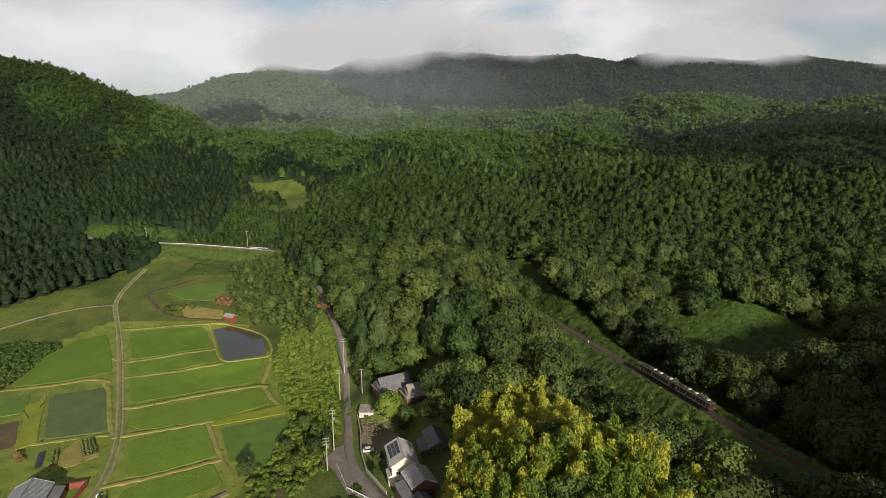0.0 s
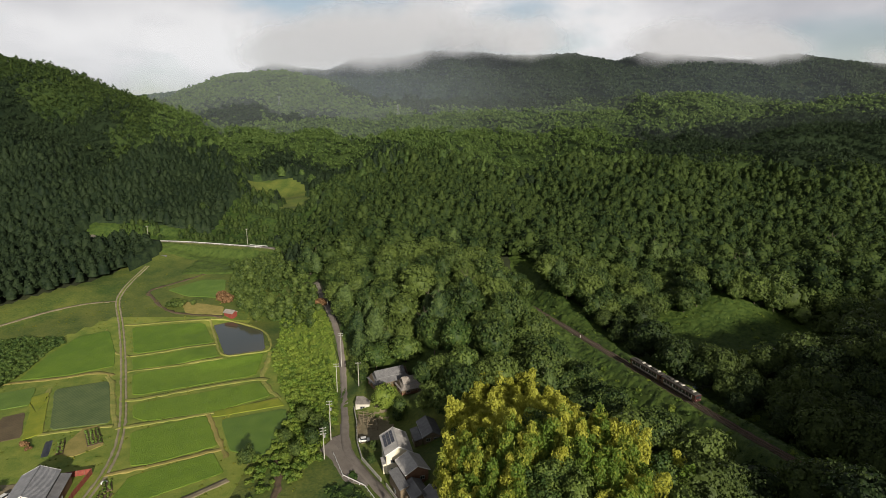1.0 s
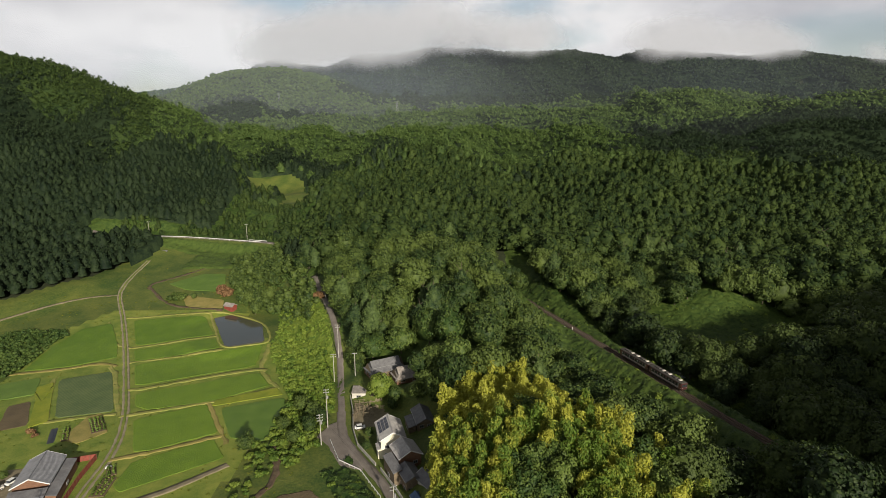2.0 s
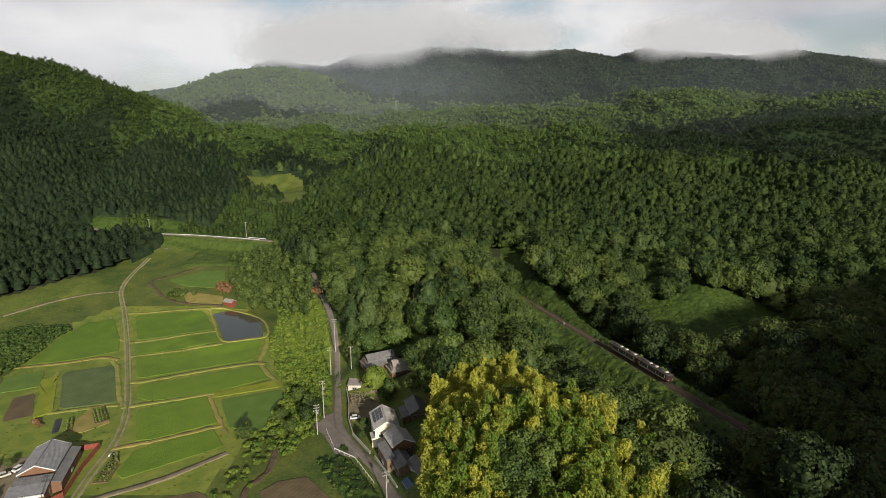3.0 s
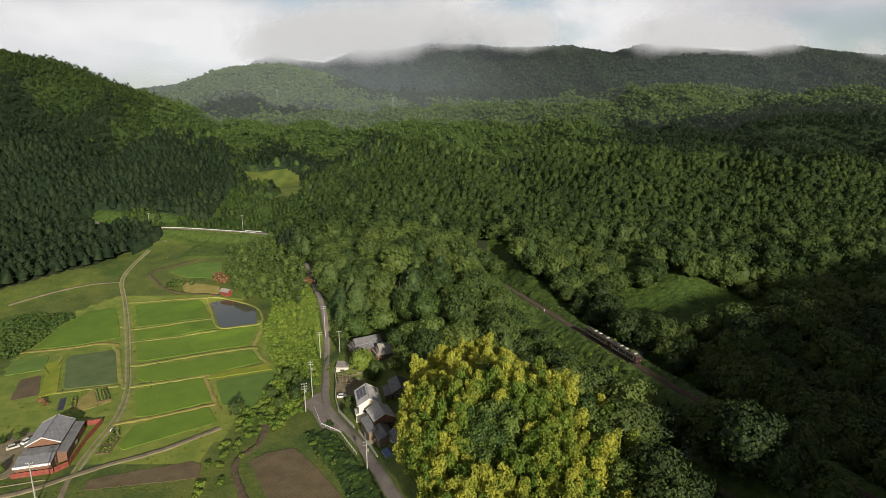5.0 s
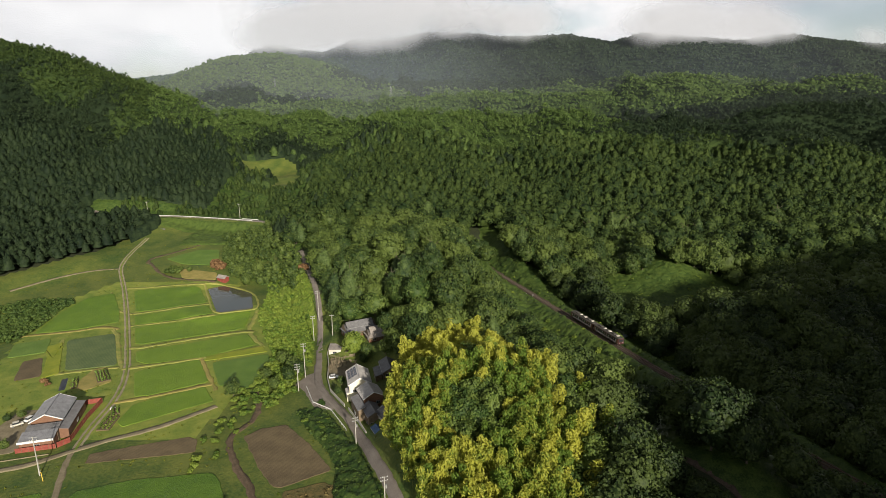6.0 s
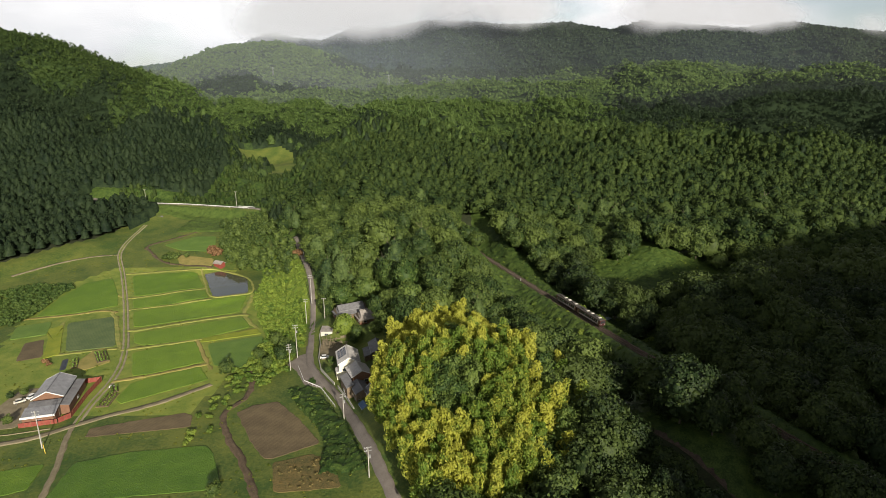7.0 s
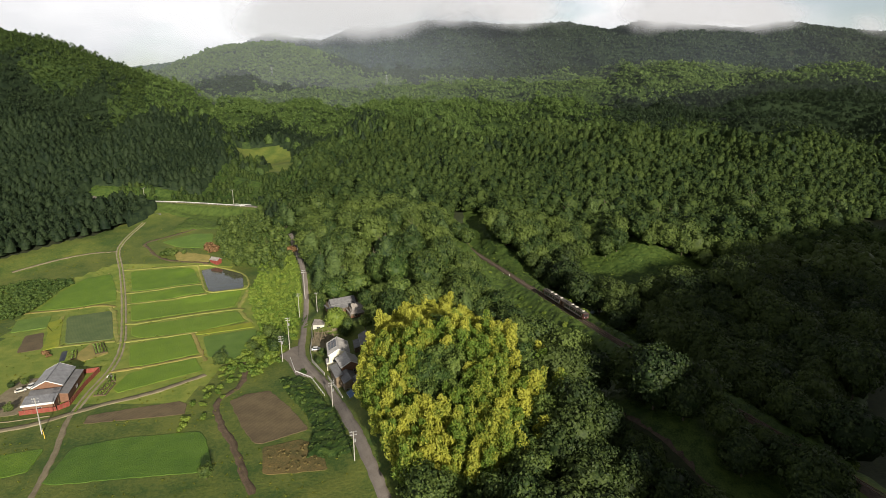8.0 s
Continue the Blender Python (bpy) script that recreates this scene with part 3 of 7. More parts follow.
# ---------------------------------------------------------------- roads and paths
LANE = ((-186.2, 360), (-185.0, 338.9), (-180.4, 313.7), (-174.6, 300.8), (-160.6, 278), (-140.7, 242), (-124.9, 211.8), (-111, 185.6), (-102.5, 166.2), (-98.6, 151.6), (-97.4, 138.9), (-95.8, 129), (-94.2, 122))
k = 0
for shift in (-0.85, 0.85):
    tagged(ribbon("dirt_lane", LANE, 0.85, 0.10, M_TRACK, shift=shift, wobble=0.1, seed=60 + k), "worn wheel track of a dirt farm lane", "lane", kind="structure")
    k += 1
tagged(ribbon("lane_verge", LANE, 0.8, 0.15, M_MARGIN, wobble=0.08, seed=63), "grass strip along the middle of the farm lane", "verge", kind="structure")
tagged(ribbon("farm_road", ((-128, 107), (-109.8, 111.6), (-102.1, 115), (-95.5, 121), (-85.9, 128.3), (-77.8, 132.4), (-70.5, 138.6), (-61, 148.4)), 2.5, 0.135, M_DIRT, seed=64),
       "narrow pale worn road between fields", "road", kind="structure")
tagged(ribbon("farm_path", ((-95, 122), (-91.6, 112), (-86.6, 100.7), (-82.2, 88), (-78, 74)), 1.7, 0.07, M_DIRT, seed=65), "pale dirt path between two fields", "path", kind="structure")
tagged(ribbon("farm_path", ((-178, 306), (-189, 304), (-199, 296), (-209, 284), (-219, 270)), 1.6, 0.05, M_DIRT, seed=66), "faint grassy path across the meadow", "path", kind="structure")
ROAD = ((-66, 300), (-56, 272), (-44, 240), (-38.5, 218), (-35.2, 198.5), (-32.2, 181), (-29.4, 165), (-22, 152), (-13.6, 139.7), (-7.0, 125.4), (-2.0, 113.0), (3.7, 99.6), (10, 84), (18, 64))
for stretch, wide in ((ROAD[:6], 2.5), (ROAD[5:], 3.0)):
    tagged(ribbon("road", stretch, wide, 0.12, M_ASPHALT, seed=67), "worn grey-brown village road of patched asphalt", "road", kind="structure")
tagged(patch("road_bay", ((-30, 176), (-34.5, 172), (-37.5, 164), (-33, 159.5), (-27, 147.5), (-19.5, 145), (-21, 152), (-27, 164)), 0.11, M_ASPHALT, seed=68),
       "widened asphalt bay beside the village road", "road", kind="structure")
tagged(ribbon("far_road", ((-250, 410), (-228, 407.4), (-177, 400), (-118, 380), (-96, 371)), 5.0, 0.12, M_ASPHALT, seed=69), "distant two-lane road on an embankment", "road", kind="structure")
tagged(ribbon("forest_track", ((66, 128), (76, 112), (86, 97), (96, 79), (104, 62)), 2.2, 0.08, M_BALLAST, seed=70), "dark forest track with a pale edge", "path", kind="structure")
tagged(ribbon("ditch", ((-52, 165), (-46.1, 150), (-44.8, 138), (-47.2, 133.6), (-49.5, 130), (-47.6, 122.8), (-42.5, 113.6), (-36.4, 105.2), (-29.4, 92.9), (-22, 80)), 2.2, 0.05, M_BANK, wobble=0.3, seed=71),
       "eroded brown drainage ditch", "ditch", kind="structure")
tagged(ribbon("stream", ((-112, 285.5), (-132.3, 288.6), (-143.4, 292.6), (-151.8, 300.7), (-162, 313.6), (-166.5, 318.1), (-166.1, 324.5), (-157.3, 332), (-149.4, 342.8), (-143, 352)), 2.0, 0.05, M_BANK, wobble=0.35, seed=72),
       "dark winding stream bed with bare banks", "stream", kind="structure")

tagged(patch("yard", ((-28.3, 189), (-20, 190.5), (-15, 181), (-15.5, 172), (-25, 168), (-28, 178)), 0.06, M_DIRT, seed=73), "bare earth yard between the houses", "yard", kind="structure")

# ---------------------------------------------------------------- railway
rail_line = smooth_line(np.column_stack([RAIL_X, RAIL_Y]), 2.0)
bed = ribbon("railway", rail_line, 3.4, 0.25, M_BALLAST, wobble=0.18, seed=80, depth=0.8)
tagged(bed, "single railway track on brown ballast", "railway", kind="structure")
rn = sideways(rail_line)
for side in (-0.56, 0.56):
    c = rail_line + rn * side
    v = []
    for off, z in ((-0.05, 0.40), (-0.05, 0.58), (0.05, 0.58), (0.05, 0.40)):
        p = c + rn * off
        v.append(np.column_stack([p, np.full(len(p), RAIL_Z + z)]))
    v = np.stack(v, 1)
    i = (np.arange(len(c) - 1)[:, None] * 4 + np.arange(3)[None]).ravel()
    raw("rail", v.reshape(-1, 3), np.stack([i, i + 4, i + 5, i + 1], 1), M_RAIL, bed)
sl = smooth_line(np.column_stack([RAIL_X, RAIL_Y]), 0.62)
sn = sideways(sl)
sd = np.stack([sn[:, 1], -sn[:, 0]], 1)
q = []
for a, b, z in ((-1, -0.1, 0.2), (1, -0.1, 0.2), (1, 0.1, 0.2), (-1, 0.1, 0.2), (-1, -0.1, 0.41), (1, -0.1, 0.41), (1, 0.1, 0.41), (-1, 0.1, 0.41)):
    p = sl + sn * a + sd * b
    q.append(np.column_stack([p, np.full(len(p), RAIL_Z + z)]))
q = np.stack(q, 1).reshape(-1, 3)
cube = np.array(((4, 5, 6, 7), (0, 1, 5, 4), (1, 2, 6, 5), (2, 3, 7, 6), (3, 0, 4, 7)))
tagged(raw("sleepers", q, (np.arange(len(sl))[:, None, None] * 8 + cube[None]).reshape(-1, 4), M_SLEEPER, bed), kind="stuff")


# ---------------------------------------------------------------- plants
ICO = bmesh.new()
bmesh.ops.create_icosphere(ICO, subdivisions=1, radius=1.0)
ICO_V = np.array([v.co[:] for v in ICO.verts])
ICO_F = np.array([[v.index for v in f.verts] for f in ICO.faces])
ICO.free()


def leaves(rng, at, out, length, width, droop=0.0, spread=0.42):
    """Leaf sprays, one four-cornered piece each: at the points, facing roughly outwards."""
    n = out + rng.normal(0, spread, out.shape)
    n /= np.linalg.norm(n, axis=1)[:, None]
    r = rng.normal(0, 1, out.shape)
    r[:, 2] -= droop
    u = r - n * (r * n).sum(1)[:, None]
    u /= np.linalg.norm(u, axis=1)[:, None]
    w = np.cross(n, u)
    s = rng.uniform(0.6, 1.3, (len(at), 1))
    a, b = u * s * length / 2, w * s * width / 2
    bend = n * s * length * 0.12
    return np.stack([at - a - bend, at + b * 1.0, at + a - bend, at - b], 1)


def lumps(rng, centres, radii, squash=0.85):
    """Uneven inner masses that close the crown's middle."""
    v, f, k = [], [], 0
    for c, r in zip(centres, radii):
        j = ICO_V * (r * rng.uniform(0.75, 1.05, (len(ICO_V), 1)))
        j[:, 2] *= squash
        v.append(j + c)
        f.append(ICO_F + k)
        k += len(ICO_V)
    return np.concatenate(v), np.concatenate(f)


def crown_mesh(name, quads, lump, material):
    lv, lf = lump
    qv = quads.reshape(-1, 3)
    i = np.arange(len(quads)) * 4 + len(lv)
    tri = np.concatenate([lf, np.stack([i, i + 1, i + 2], 1), np.stack([i, i + 2, i + 3], 1)])
    return np.concatenate([lv, qv]), tri


def on_balls(rng, centres, radii, count, squash=0.85, low=-0.45):
    w = np.array(radii) ** 2
    pick = rng.choice(len(radii), count * 3, p=w / w.sum())
    d = rng.normal(0, 1, (count * 3, 3))
    d /= np.linalg.norm(d, axis=1)[:, None]
    r = np.array(radii)[pick][:, None] * rng.uniform(0.86, 1.08, (count * 3, 1))
    p = np.array(centres)[pick] + d * r * (1, 1, squash)
    keep = d[:, 2] > low
    for c, q in zip(centres, radii):
        keep &= np.linalg.norm((p - c) / (1, 1, squash), axis=1) > q * 0.80
    p, d = p[keep][:count], d[keep][:count]
    return p, d


ICO2 = bmesh.new()
bmesh.ops.create_icosphere(ICO2, subdivisions=2, radius=1.0)
ICO2_V = np.array([v.co[:] for v in ICO2.verts])
ICO2_F = np.array([[v.index for v in f.verts] for f in ICO2.faces])
ICO2.free()


def joined(*pieces):
    """Several (corners, triangles) in one."""
    v, f, k = [], [], 0
    for a, b in pieces:
        v.append(a)
        f.append(b + k)
        k += len(a)
    return np.concatenate(v), np.concatenate(f)


def broadleaf(seed, height, radius, count, lumpy=34, leaf=0.7):
    """A domed crown: an uneven core, many leafy clumps over it, and leaf sprays on those."""
    rng = np.random.default_rng(seed)
    tall = height * 0.47
    mid = np.array((0, 0, height - tall))
    axes = np.array((radius, radius, tall))
    ph = rng.uniform(0, 6.283, 3)

    def lobe(d):
        a = np.arctan2(d[:, 1], d[:, 0])
        return 1 + 0.10 * np.sin(3 * a + ph[0] + 2 * d[:, 2]) + 0.07 * np.sin(5 * a + ph[1] - 3 * d[:, 2]) + 0.06 * np.sin(6 * d[:, 2] + ph[2])

    k = np.arange(lumpy)
    up = 1 - 1.62 * (k + 0.5) / lumpy
    a = k * 2.39996 + rng.uniform(-0.25, 0.25, lumpy)
    flat = np.sqrt(1 - up ** 2)
    d = np.column_stack([flat * np.cos(a), flat * np.sin(a), up])
    size = radius * rng.uniform(0.16, 0.38, lumpy) * math.sqrt(34 / lumpy)
    cen = mid + d * axes * (lobe(d) * rng.uniform(0.74, 0.94, lumpy))[:, None]
    core = ICO2_V * axes * (0.80 * lobe(ICO2_V) * rng.uniform(0.93, 1.05, len(ICO2_V)))[:, None] + mid
    p, out = on_balls(rng, cen, size, count, 0.9, -0.3)
    away = (p - mid) / axes ** 2
    away /= np.linalg.norm(away, axis=1)[:, None]
    out = out * 0.6 + away * 0.6
    out /= np.linalg.norm(out, axis=1)[:, None]
    return joined((core, ICO2_F), crown_mesh("crown", leaves(rng, p, out, leaf, leaf * 0.66, 0.2, 0.36), lumps(rng, cen, size * 0.60, 0.9), M_LEAF))


def egg(t):
    """A cedar's outline, 0 at its foot to 1 at its tip."""
    return (1 - t ** 1.25) ** 0.62 * (0.72 + 0.28 * np.minimum(1, t / 0.22))


def cedar(seed, height, radius, count):
    rng = np.random.default_rng(seed)
    low = height * 0.10
    t = rng.uniform(0, 1, count) ** 0.85
    a = rng.uniform(0, 6.283, count)
    lob = 1 + 0.13 * np.sin(a * 4 + seed + t * 7) + 0.10 * np.sin(t * 34 + 2 * a)
    r = radius * egg(t) * lob * rng.uniform(0.88, 1.06, count) + 0.12
    p = np.stack([r * np.cos(a), r * np.sin(a), low + t * (height - low)], 1)
    d = np.stack([np.cos(a), np.sin(a), np.full(count, 0.6)], 1)
    d /= np.linalg.norm(d, axis=1)[:, None]
    q = leaves(rng, p, d, 0.85 if count > 100 else 1.5, 0.5 if count > 100 else 0.95, 0.8, 0.42)
    n, m = (10, 9) if count > 100 else (7, 5)
    ct, ca = np.meshgrid(np.linspace(0, 0.985, m), np.arange(n) * 6.283 / n, indexing="ij")
    cr = radius * egg(ct) * (1 + 0.13 * np.sin(ca * 4 + seed + ct * 7)) * 0.90 * rng.uniform(0.9, 1.08, ct.shape)
    cv = np.stack([cr * np.cos(ca), cr * np.sin(ca), low + ct * (height - low)], -1).reshape(-1, 3)
    i, j = np.meshgrid(np.arange(m - 1), np.arange(n), indexing="ij")
    o, w, g, h = i * n + j, i * n + (j + 1) % n, (i + 1) * n + (j + 1) % n, (i + 1) * n + j
    cf = np.concatenate([np.stack([o, w, g], -1).reshape(-1, 3), np.stack([o, g, h], -1).reshape(-1, 3)])
    return crown_mesh("crown", q, (cv, cf), M_NEEDLE)


def sugi(seed, height, radius, count, lumpy=40):
    """A broad blunt-tipped cedar: tufted boughs in whorls round a cone, with sprays on each."""
    rng = np.random.default_rng(seed)
    low = height * 0.14
    k = np.arange(lumpy)
    t = 0.97 * ((k + 0.5) / lumpy) ** 0.85
    a = k * 2.39996 + rng.uniform(-0.3, 0.3, lumpy)
    size = radius * (0.36 - 0.16 * t) * rng.uniform(0.75, 1.15, lumpy)
    r = np.maximum(0, radius * egg(t) - size * 0.7) * rng.uniform(0.85, 1.08, lumpy)
    cen = np.stack([r * np.cos(a), r * np.sin(a), low + t * (height - low)], 1)
    p, out = on_balls(rng, cen, size, count, 0.8, -0.4)
    away = np.column_stack([p[:, :2], np.full(len(p), radius * 0.5)])
    away /= np.linalg.norm(away, axis=1)[:, None]
    out = out * 0.6 + away * 0.6
    out /= np.linalg.norm(out, axis=1)[:, None]
    ct, ca = np.meshgrid(np.linspace(0, 0.96, 7), np.arange(9) * 6.283 / 9, indexing="ij")
    cr = radius * egg(ct) * 0.80 * rng.uniform(0.9, 1.08, ct.shape)
    cv = np.stack([cr * np.cos(ca), cr * np.sin(ca), low + ct * (height - low)], -1).reshape(-1, 3)
    i, j = np.meshgrid(np.arange(6), np.arange(9), indexing="ij")
    o, w, g, h = i * 9 + j, i * 9 + (j + 1) % 9, (i + 1) * 9 + (j + 1) % 9, (i + 1) * 9 + j
    cf = np.concatenate([np.stack([o, w, g], -1).reshape(-1, 3), np.stack([o, g, h], -1).reshape(-1, 3)])
    return joined((cv, cf), crown_mesh("crown", leaves(rng, p, out, 0.84, 0.5, 0.5, 0.36), lumps(rng, cen, size * 0.60, 0.8), M_NEEDLE))


def bamboo(seed, height, count):
    """A stand's single plume: a culm that nods at the tip, with drooping sprays in bunches."""
    rng = np.random.default_rng(seed)
    lean = rng.uniform(0, 6.283)
    bunch = 22
    cen, rad = [], []
    for k in range(bunch):
        t = (k + 0.5) / bunch
        z = height * (0.34 + 0.64 * t) - 1.5 * max(0, t - 0.75) * 3
        nod = 2.1 * t ** 2.4
        a = k * 2.4 + rng.uniform(-0.5, 0.5)
        off = 1.7 * (1 - t) ** 0.6 * rng.uniform(0.5, 1.1)
        cen.append((math.cos(lean) * nod + off * math.cos(a), math.sin(lean) * nod + off * math.sin(a), z))
        rad.append((1.0 * (1 - t) ** 0.5 + 0.34) * rng.uniform(0.8, 1.15))
    p, d = on_balls(rng, cen, rad, count, 0.9, -0.8)
    return crown_mesh("crown", leaves(rng, p, d, 0.92, 0.30, 1.2, 0.60), lumps(rng, cen[::2], np.array(rad[::2]) * 0.5, 1.25), M_BAMBOO)


def shrub(seed, radius, count):
    rng = np.random.default_rng(seed)
    cen, rad = [], []
    for k in range(8 if count > 100 else 5):
        a = k * 2.4
        r = radius * 0.62 * math.sqrt(k / 8) * rng.uniform(0.8, 1.2)
        cen.append((r * math.cos(a), r * math.sin(a), radius * rng.uniform(0.15, 0.62)))
        rad.append(radius * rng.uniform(0.34, 0.52))
    p, d = on_balls(rng, cen, rad, count, 0.85, -0.3)
    return crown_mesh("crown", leaves(rng, p, d, 0.62, 0.38, 0.3), lumps(rng, cen, np.array(rad) * 0.86), M_SHRUB)


def trunk_mesh(name, height, radius, limbs, seed, material):
    rng = np.random.default_rng(seed)
    bm = bmesh.new()
    p, n = Vector((0, 0, -0.8)), 3
    for k in range(n):
        q = Vector((rng.uniform(-0.15, 0.15), rng.uniform(-0.15, 0.15), -0.8 + (height + 0.8) * (k + 1) / n))
        rod(bm, p, q, radius * (1 - 0.27 * k), radius * (1 - 0.27 * (k + 1)), 6)
        p = q
    for k in range(limbs):
        z = height * rng.uniform(0.42, 0.85)
        a = k * 2.4 + rng.uniform(-0.4, 0.4)
        out = height * rng.uniform(0.14, 0.24)
        rod(bm, (0, 0, z), (out * math.cos(a), out * math.sin(a), z + out * 0.8), radius * 0.42, radius * 0.12, 4)
    me = bpy.data.meshes.new(name)
    bm.to_mesh(me)
    bm.free()
    me.materials.append(material)
    return me


def tree_kind(name, crowns, trunks, label, category, group):
    """Tree patterns of one kind, each an Empty with a trunk and a crown."""
    return dict(name=name, patterns=[(v, f, tm) for (v, f), tm in zip(crowns, trunks)], label=label, category=category, group=group)


def grow(kind, spots, material):
    """One thing for each spot (x, y, scale): trunk and crown under an Empty; they share their meshes."""
    firsts = {}
    rng = np.random.default_rng(len(spots) + 5)
    for k, (x, y, s) in enumerate(spots):
        j = k % len(kind["patterns"])
        z = float(ground_z(x, y))
        m = pose(x, y, z, rng.normal(0, 2.0), rng.normal(0, 2.0), rng.uniform(0, 360)) @ Matrix.Diagonal((s * rng.uniform(0.88, 1.12), s * rng.uniform(0.88, 1.12), s * rng.uniform(0.9, 1.15), 1))
        if j not in firsts:
            v, f, tm = kind["patterns"][j]
            ob = new(kind["name"])
            ob.matrix_basis = m
            tagged(ob, kind["label"], kind["category"], kind["group"])
            cm = raw_mesh("crown", v, f, material)
            cm.polygons.foreach_set("use_smooth", np.ones(len(f), bool))
            new("trunk", tm).parent = ob
            new("crown", cm).parent = ob
            firsts[j] = ob
        else:
            src = firsts[j]
            ob = new(kind["name"])
            ob.matrix_basis = m
            tagged(ob, kind["label"], kind["category"], kind["group"])
            for c in src.children:
                d = c.copy()
                scene.collection.objects.link(d)
                d.parent = ob


def mass(name, templates, spots, material, label, category, seed=9, sink=0.3):
    """Many plants too many to count, in one mesh."""
    rng = np.random.default_rng(seed)
    vs, fs, k = [], [], 0
    xs = np.array([(x, y) for x, y, _ in spots])
    zs = ground_z(xs[:, 0], xs[:, 1])
    for (x, y, s), z in zip(spots, zs):
        v, f = templates[rng.integers(len(templates))]
        a = rng.uniform(0, 6.283)
        c, d = math.cos(a), math.sin(a)
        w = v * s * (1, 1, rng.uniform(0.85, 1.2))
        vs.append(np.column_stack([w[:, 0] * c - w[:, 1] * d + x, w[:, 0] * d + w[:, 1] * c + y, w[:, 2] + z - sink]))
        fs.append(f + k)
        k += len(v)
    ob = raw(name, np.concatenate(vs), np.concatenate(fs), material)
    ob.data.polygons.foreach_set("use_smooth", np.ones(len(ob.data.polygons), bool))
    return tagged(ob, label, category, kind="stuff")


BROAD = [broadleaf(20 + i, h, r, 1600, 36, 0.76) for i, (h, r) in enumerate(((13.0, 5.9), (11.5, 5.2), (14.5, 6.2), (12.0, 5.5)))]
GARDEN = [broadleaf(26 + i, h, r, 1200, 28, 0.64) for i, (h, r) in enumerate(((10.5, 4.2), (9.0, 4.0), (11.0, 4.4)))]
CEDAR = [sugi(30 + i, h, r, 1500) for i, (h, r) in enumerate(((12.6, 5.4), (11.4, 5.0), (13.6, 5.7)))]
BAMBOO = [bamboo(40 + i, h, 620) for i, h in enumerate((13.0, 11.5, 14.0, 12.0))]
SHRUB = [shrub(50 + i, r, 230) for i, r in enumerate((2.0, 1.7, 2.3))]
FAR_BROAD = [broadleaf(60 + i, 11.5 + 0.6 * i, 5.4, 190, 9, 1.2) for i in range(5)]
FAR_CEDAR = [cedar(70 + i, 13.5, 3.7, 90) for i in range(4)]

MID_LIGHT = [broadleaf(180 + i, 9.0 + 0.7 * i, 4.3, 150, 9, 0.95) for i in range(4)]
K_BROAD = tree_kind("broadleaf_tree", BROAD, [trunk_mesh("trunk", 8.5, 0.30, 4, 80 + i, M_BARK) for i in range(4)], "round-crowned evergreen broadleaf tree in dense woods", "tree", "broadleaf trees of the hillside")
K_CEDAR = tree_kind("cedar_tree", CEDAR, [trunk_mesh("trunk", 14, 0.28, 3, 90 + i, M_BARK) for i in range(3)], "tall dark pointed cedar in a dense stand", "tree", "cedars of the hillside")
K_BAMBOO = tree_kind("bamboo", BAMBOO, [trunk_mesh("trunk", 10.5, 0.07, 0, 95 + i, M_CULM) for i in range(4)], "feathery yellow-green bamboo nodding at its tip", "bamboo", "bamboo grove on the knoll")
K_SHRUB = tree_kind("shrub", SHRUB, [trunk_mesh("trunk", 1.2, 0.07, 3, 99 + i, M_BARK) for i in range(3)], "bushy bright green shrub on a grassy bank", "shrub", "shrubs of the banks")


def scatter(x0, x1, y0, y1, gap, seed):
    rng = np.random.default_rng(seed)
    x, y = np.meshgrid(np.arange(x0, x1, gap), np.arange(y0, y1, gap))
    x, y = x.ravel(), y.ravel()
    x = x + rng.uniform(-0.42, 0.42, len(x)) * gap + ((np.round(y / gap) % 2) * gap / 2)
    y = y + rng.uniform(-0.42, 0.42, len(y)) * gap
    return x, y, rng


def in_view(x, y):
    """The wedge of land that the flight looks over."""
    return (np.abs(x - 12) < 0.80 * (y + 55) + 14)


def road_distance(x, y):
    line = smooth_line(ROAD, 3.0)
    return np.min(np.hypot(x[:, None] - line[None, :, 0], y[:, None] - line[None, :, 1]), axis=1)


def meadow_land(x, y):
    """The overgrown meadow east of the railway."""
    return (((x - 131) / 36) ** 2 + ((y - 236) / 34) ** 2 < 1 + 0.2 * np.sin(x / 6) * np.sin(y / 5)) & (x > rail_x(y) + np.interp(y, (205, 225, 262), (7, 15, 24)))


def young_grove(x, y):
    """Low growth between the distant road and the clearing."""
    return (x > -168) & (x < -98) & (y > 405) & (y < 492 + 0.2 * (x + 130))


def wooded(x, y):
    """Where woods stand, on the plan."""
    w = ((x < west_edge(y) - 1) | (x > east_edge(y) + 1.5) | (y > 418)) & (y > 40)
    w &= ~((rail_distance(x, y) < np.interp(y, (118, 138), (3.6, 8.5))) & (y < 330))
    w &= ~((x < rail_x(y)) & (rail_distance(x, y) < 22) & (y > 128) & (y < 262))          # scrubby railway bank
    w &= ~meadow_land(x, y) & ~young_grove(x, y)
    w &= ~clearing(x, y)                                 # far clearing
    w &= ~((np.abs(y - far_road_y(x)) < 15) & (x < -100) & (x > -255))
    w &= ~((((x + 10) / 22) ** 2 + ((y - 204) / 15) ** 2 < 1))                              # village houses
    w &= road_distance(x, y) > 3.6
    w &= ~((x > 60) & (x < 108) & (y < 118) & (np.abs((x - 76) * 19 + (y - 112) * 10) / 21.5 < 3.5))
    return w


def knoll(x, y):
    """The bamboo knoll."""
    return np.minimum(((x - 28) / 35) ** 2 + ((y - 110) / 39) ** 2, ((x - 22) / 19) ** 2 + ((y - 150) / 30) ** 2)


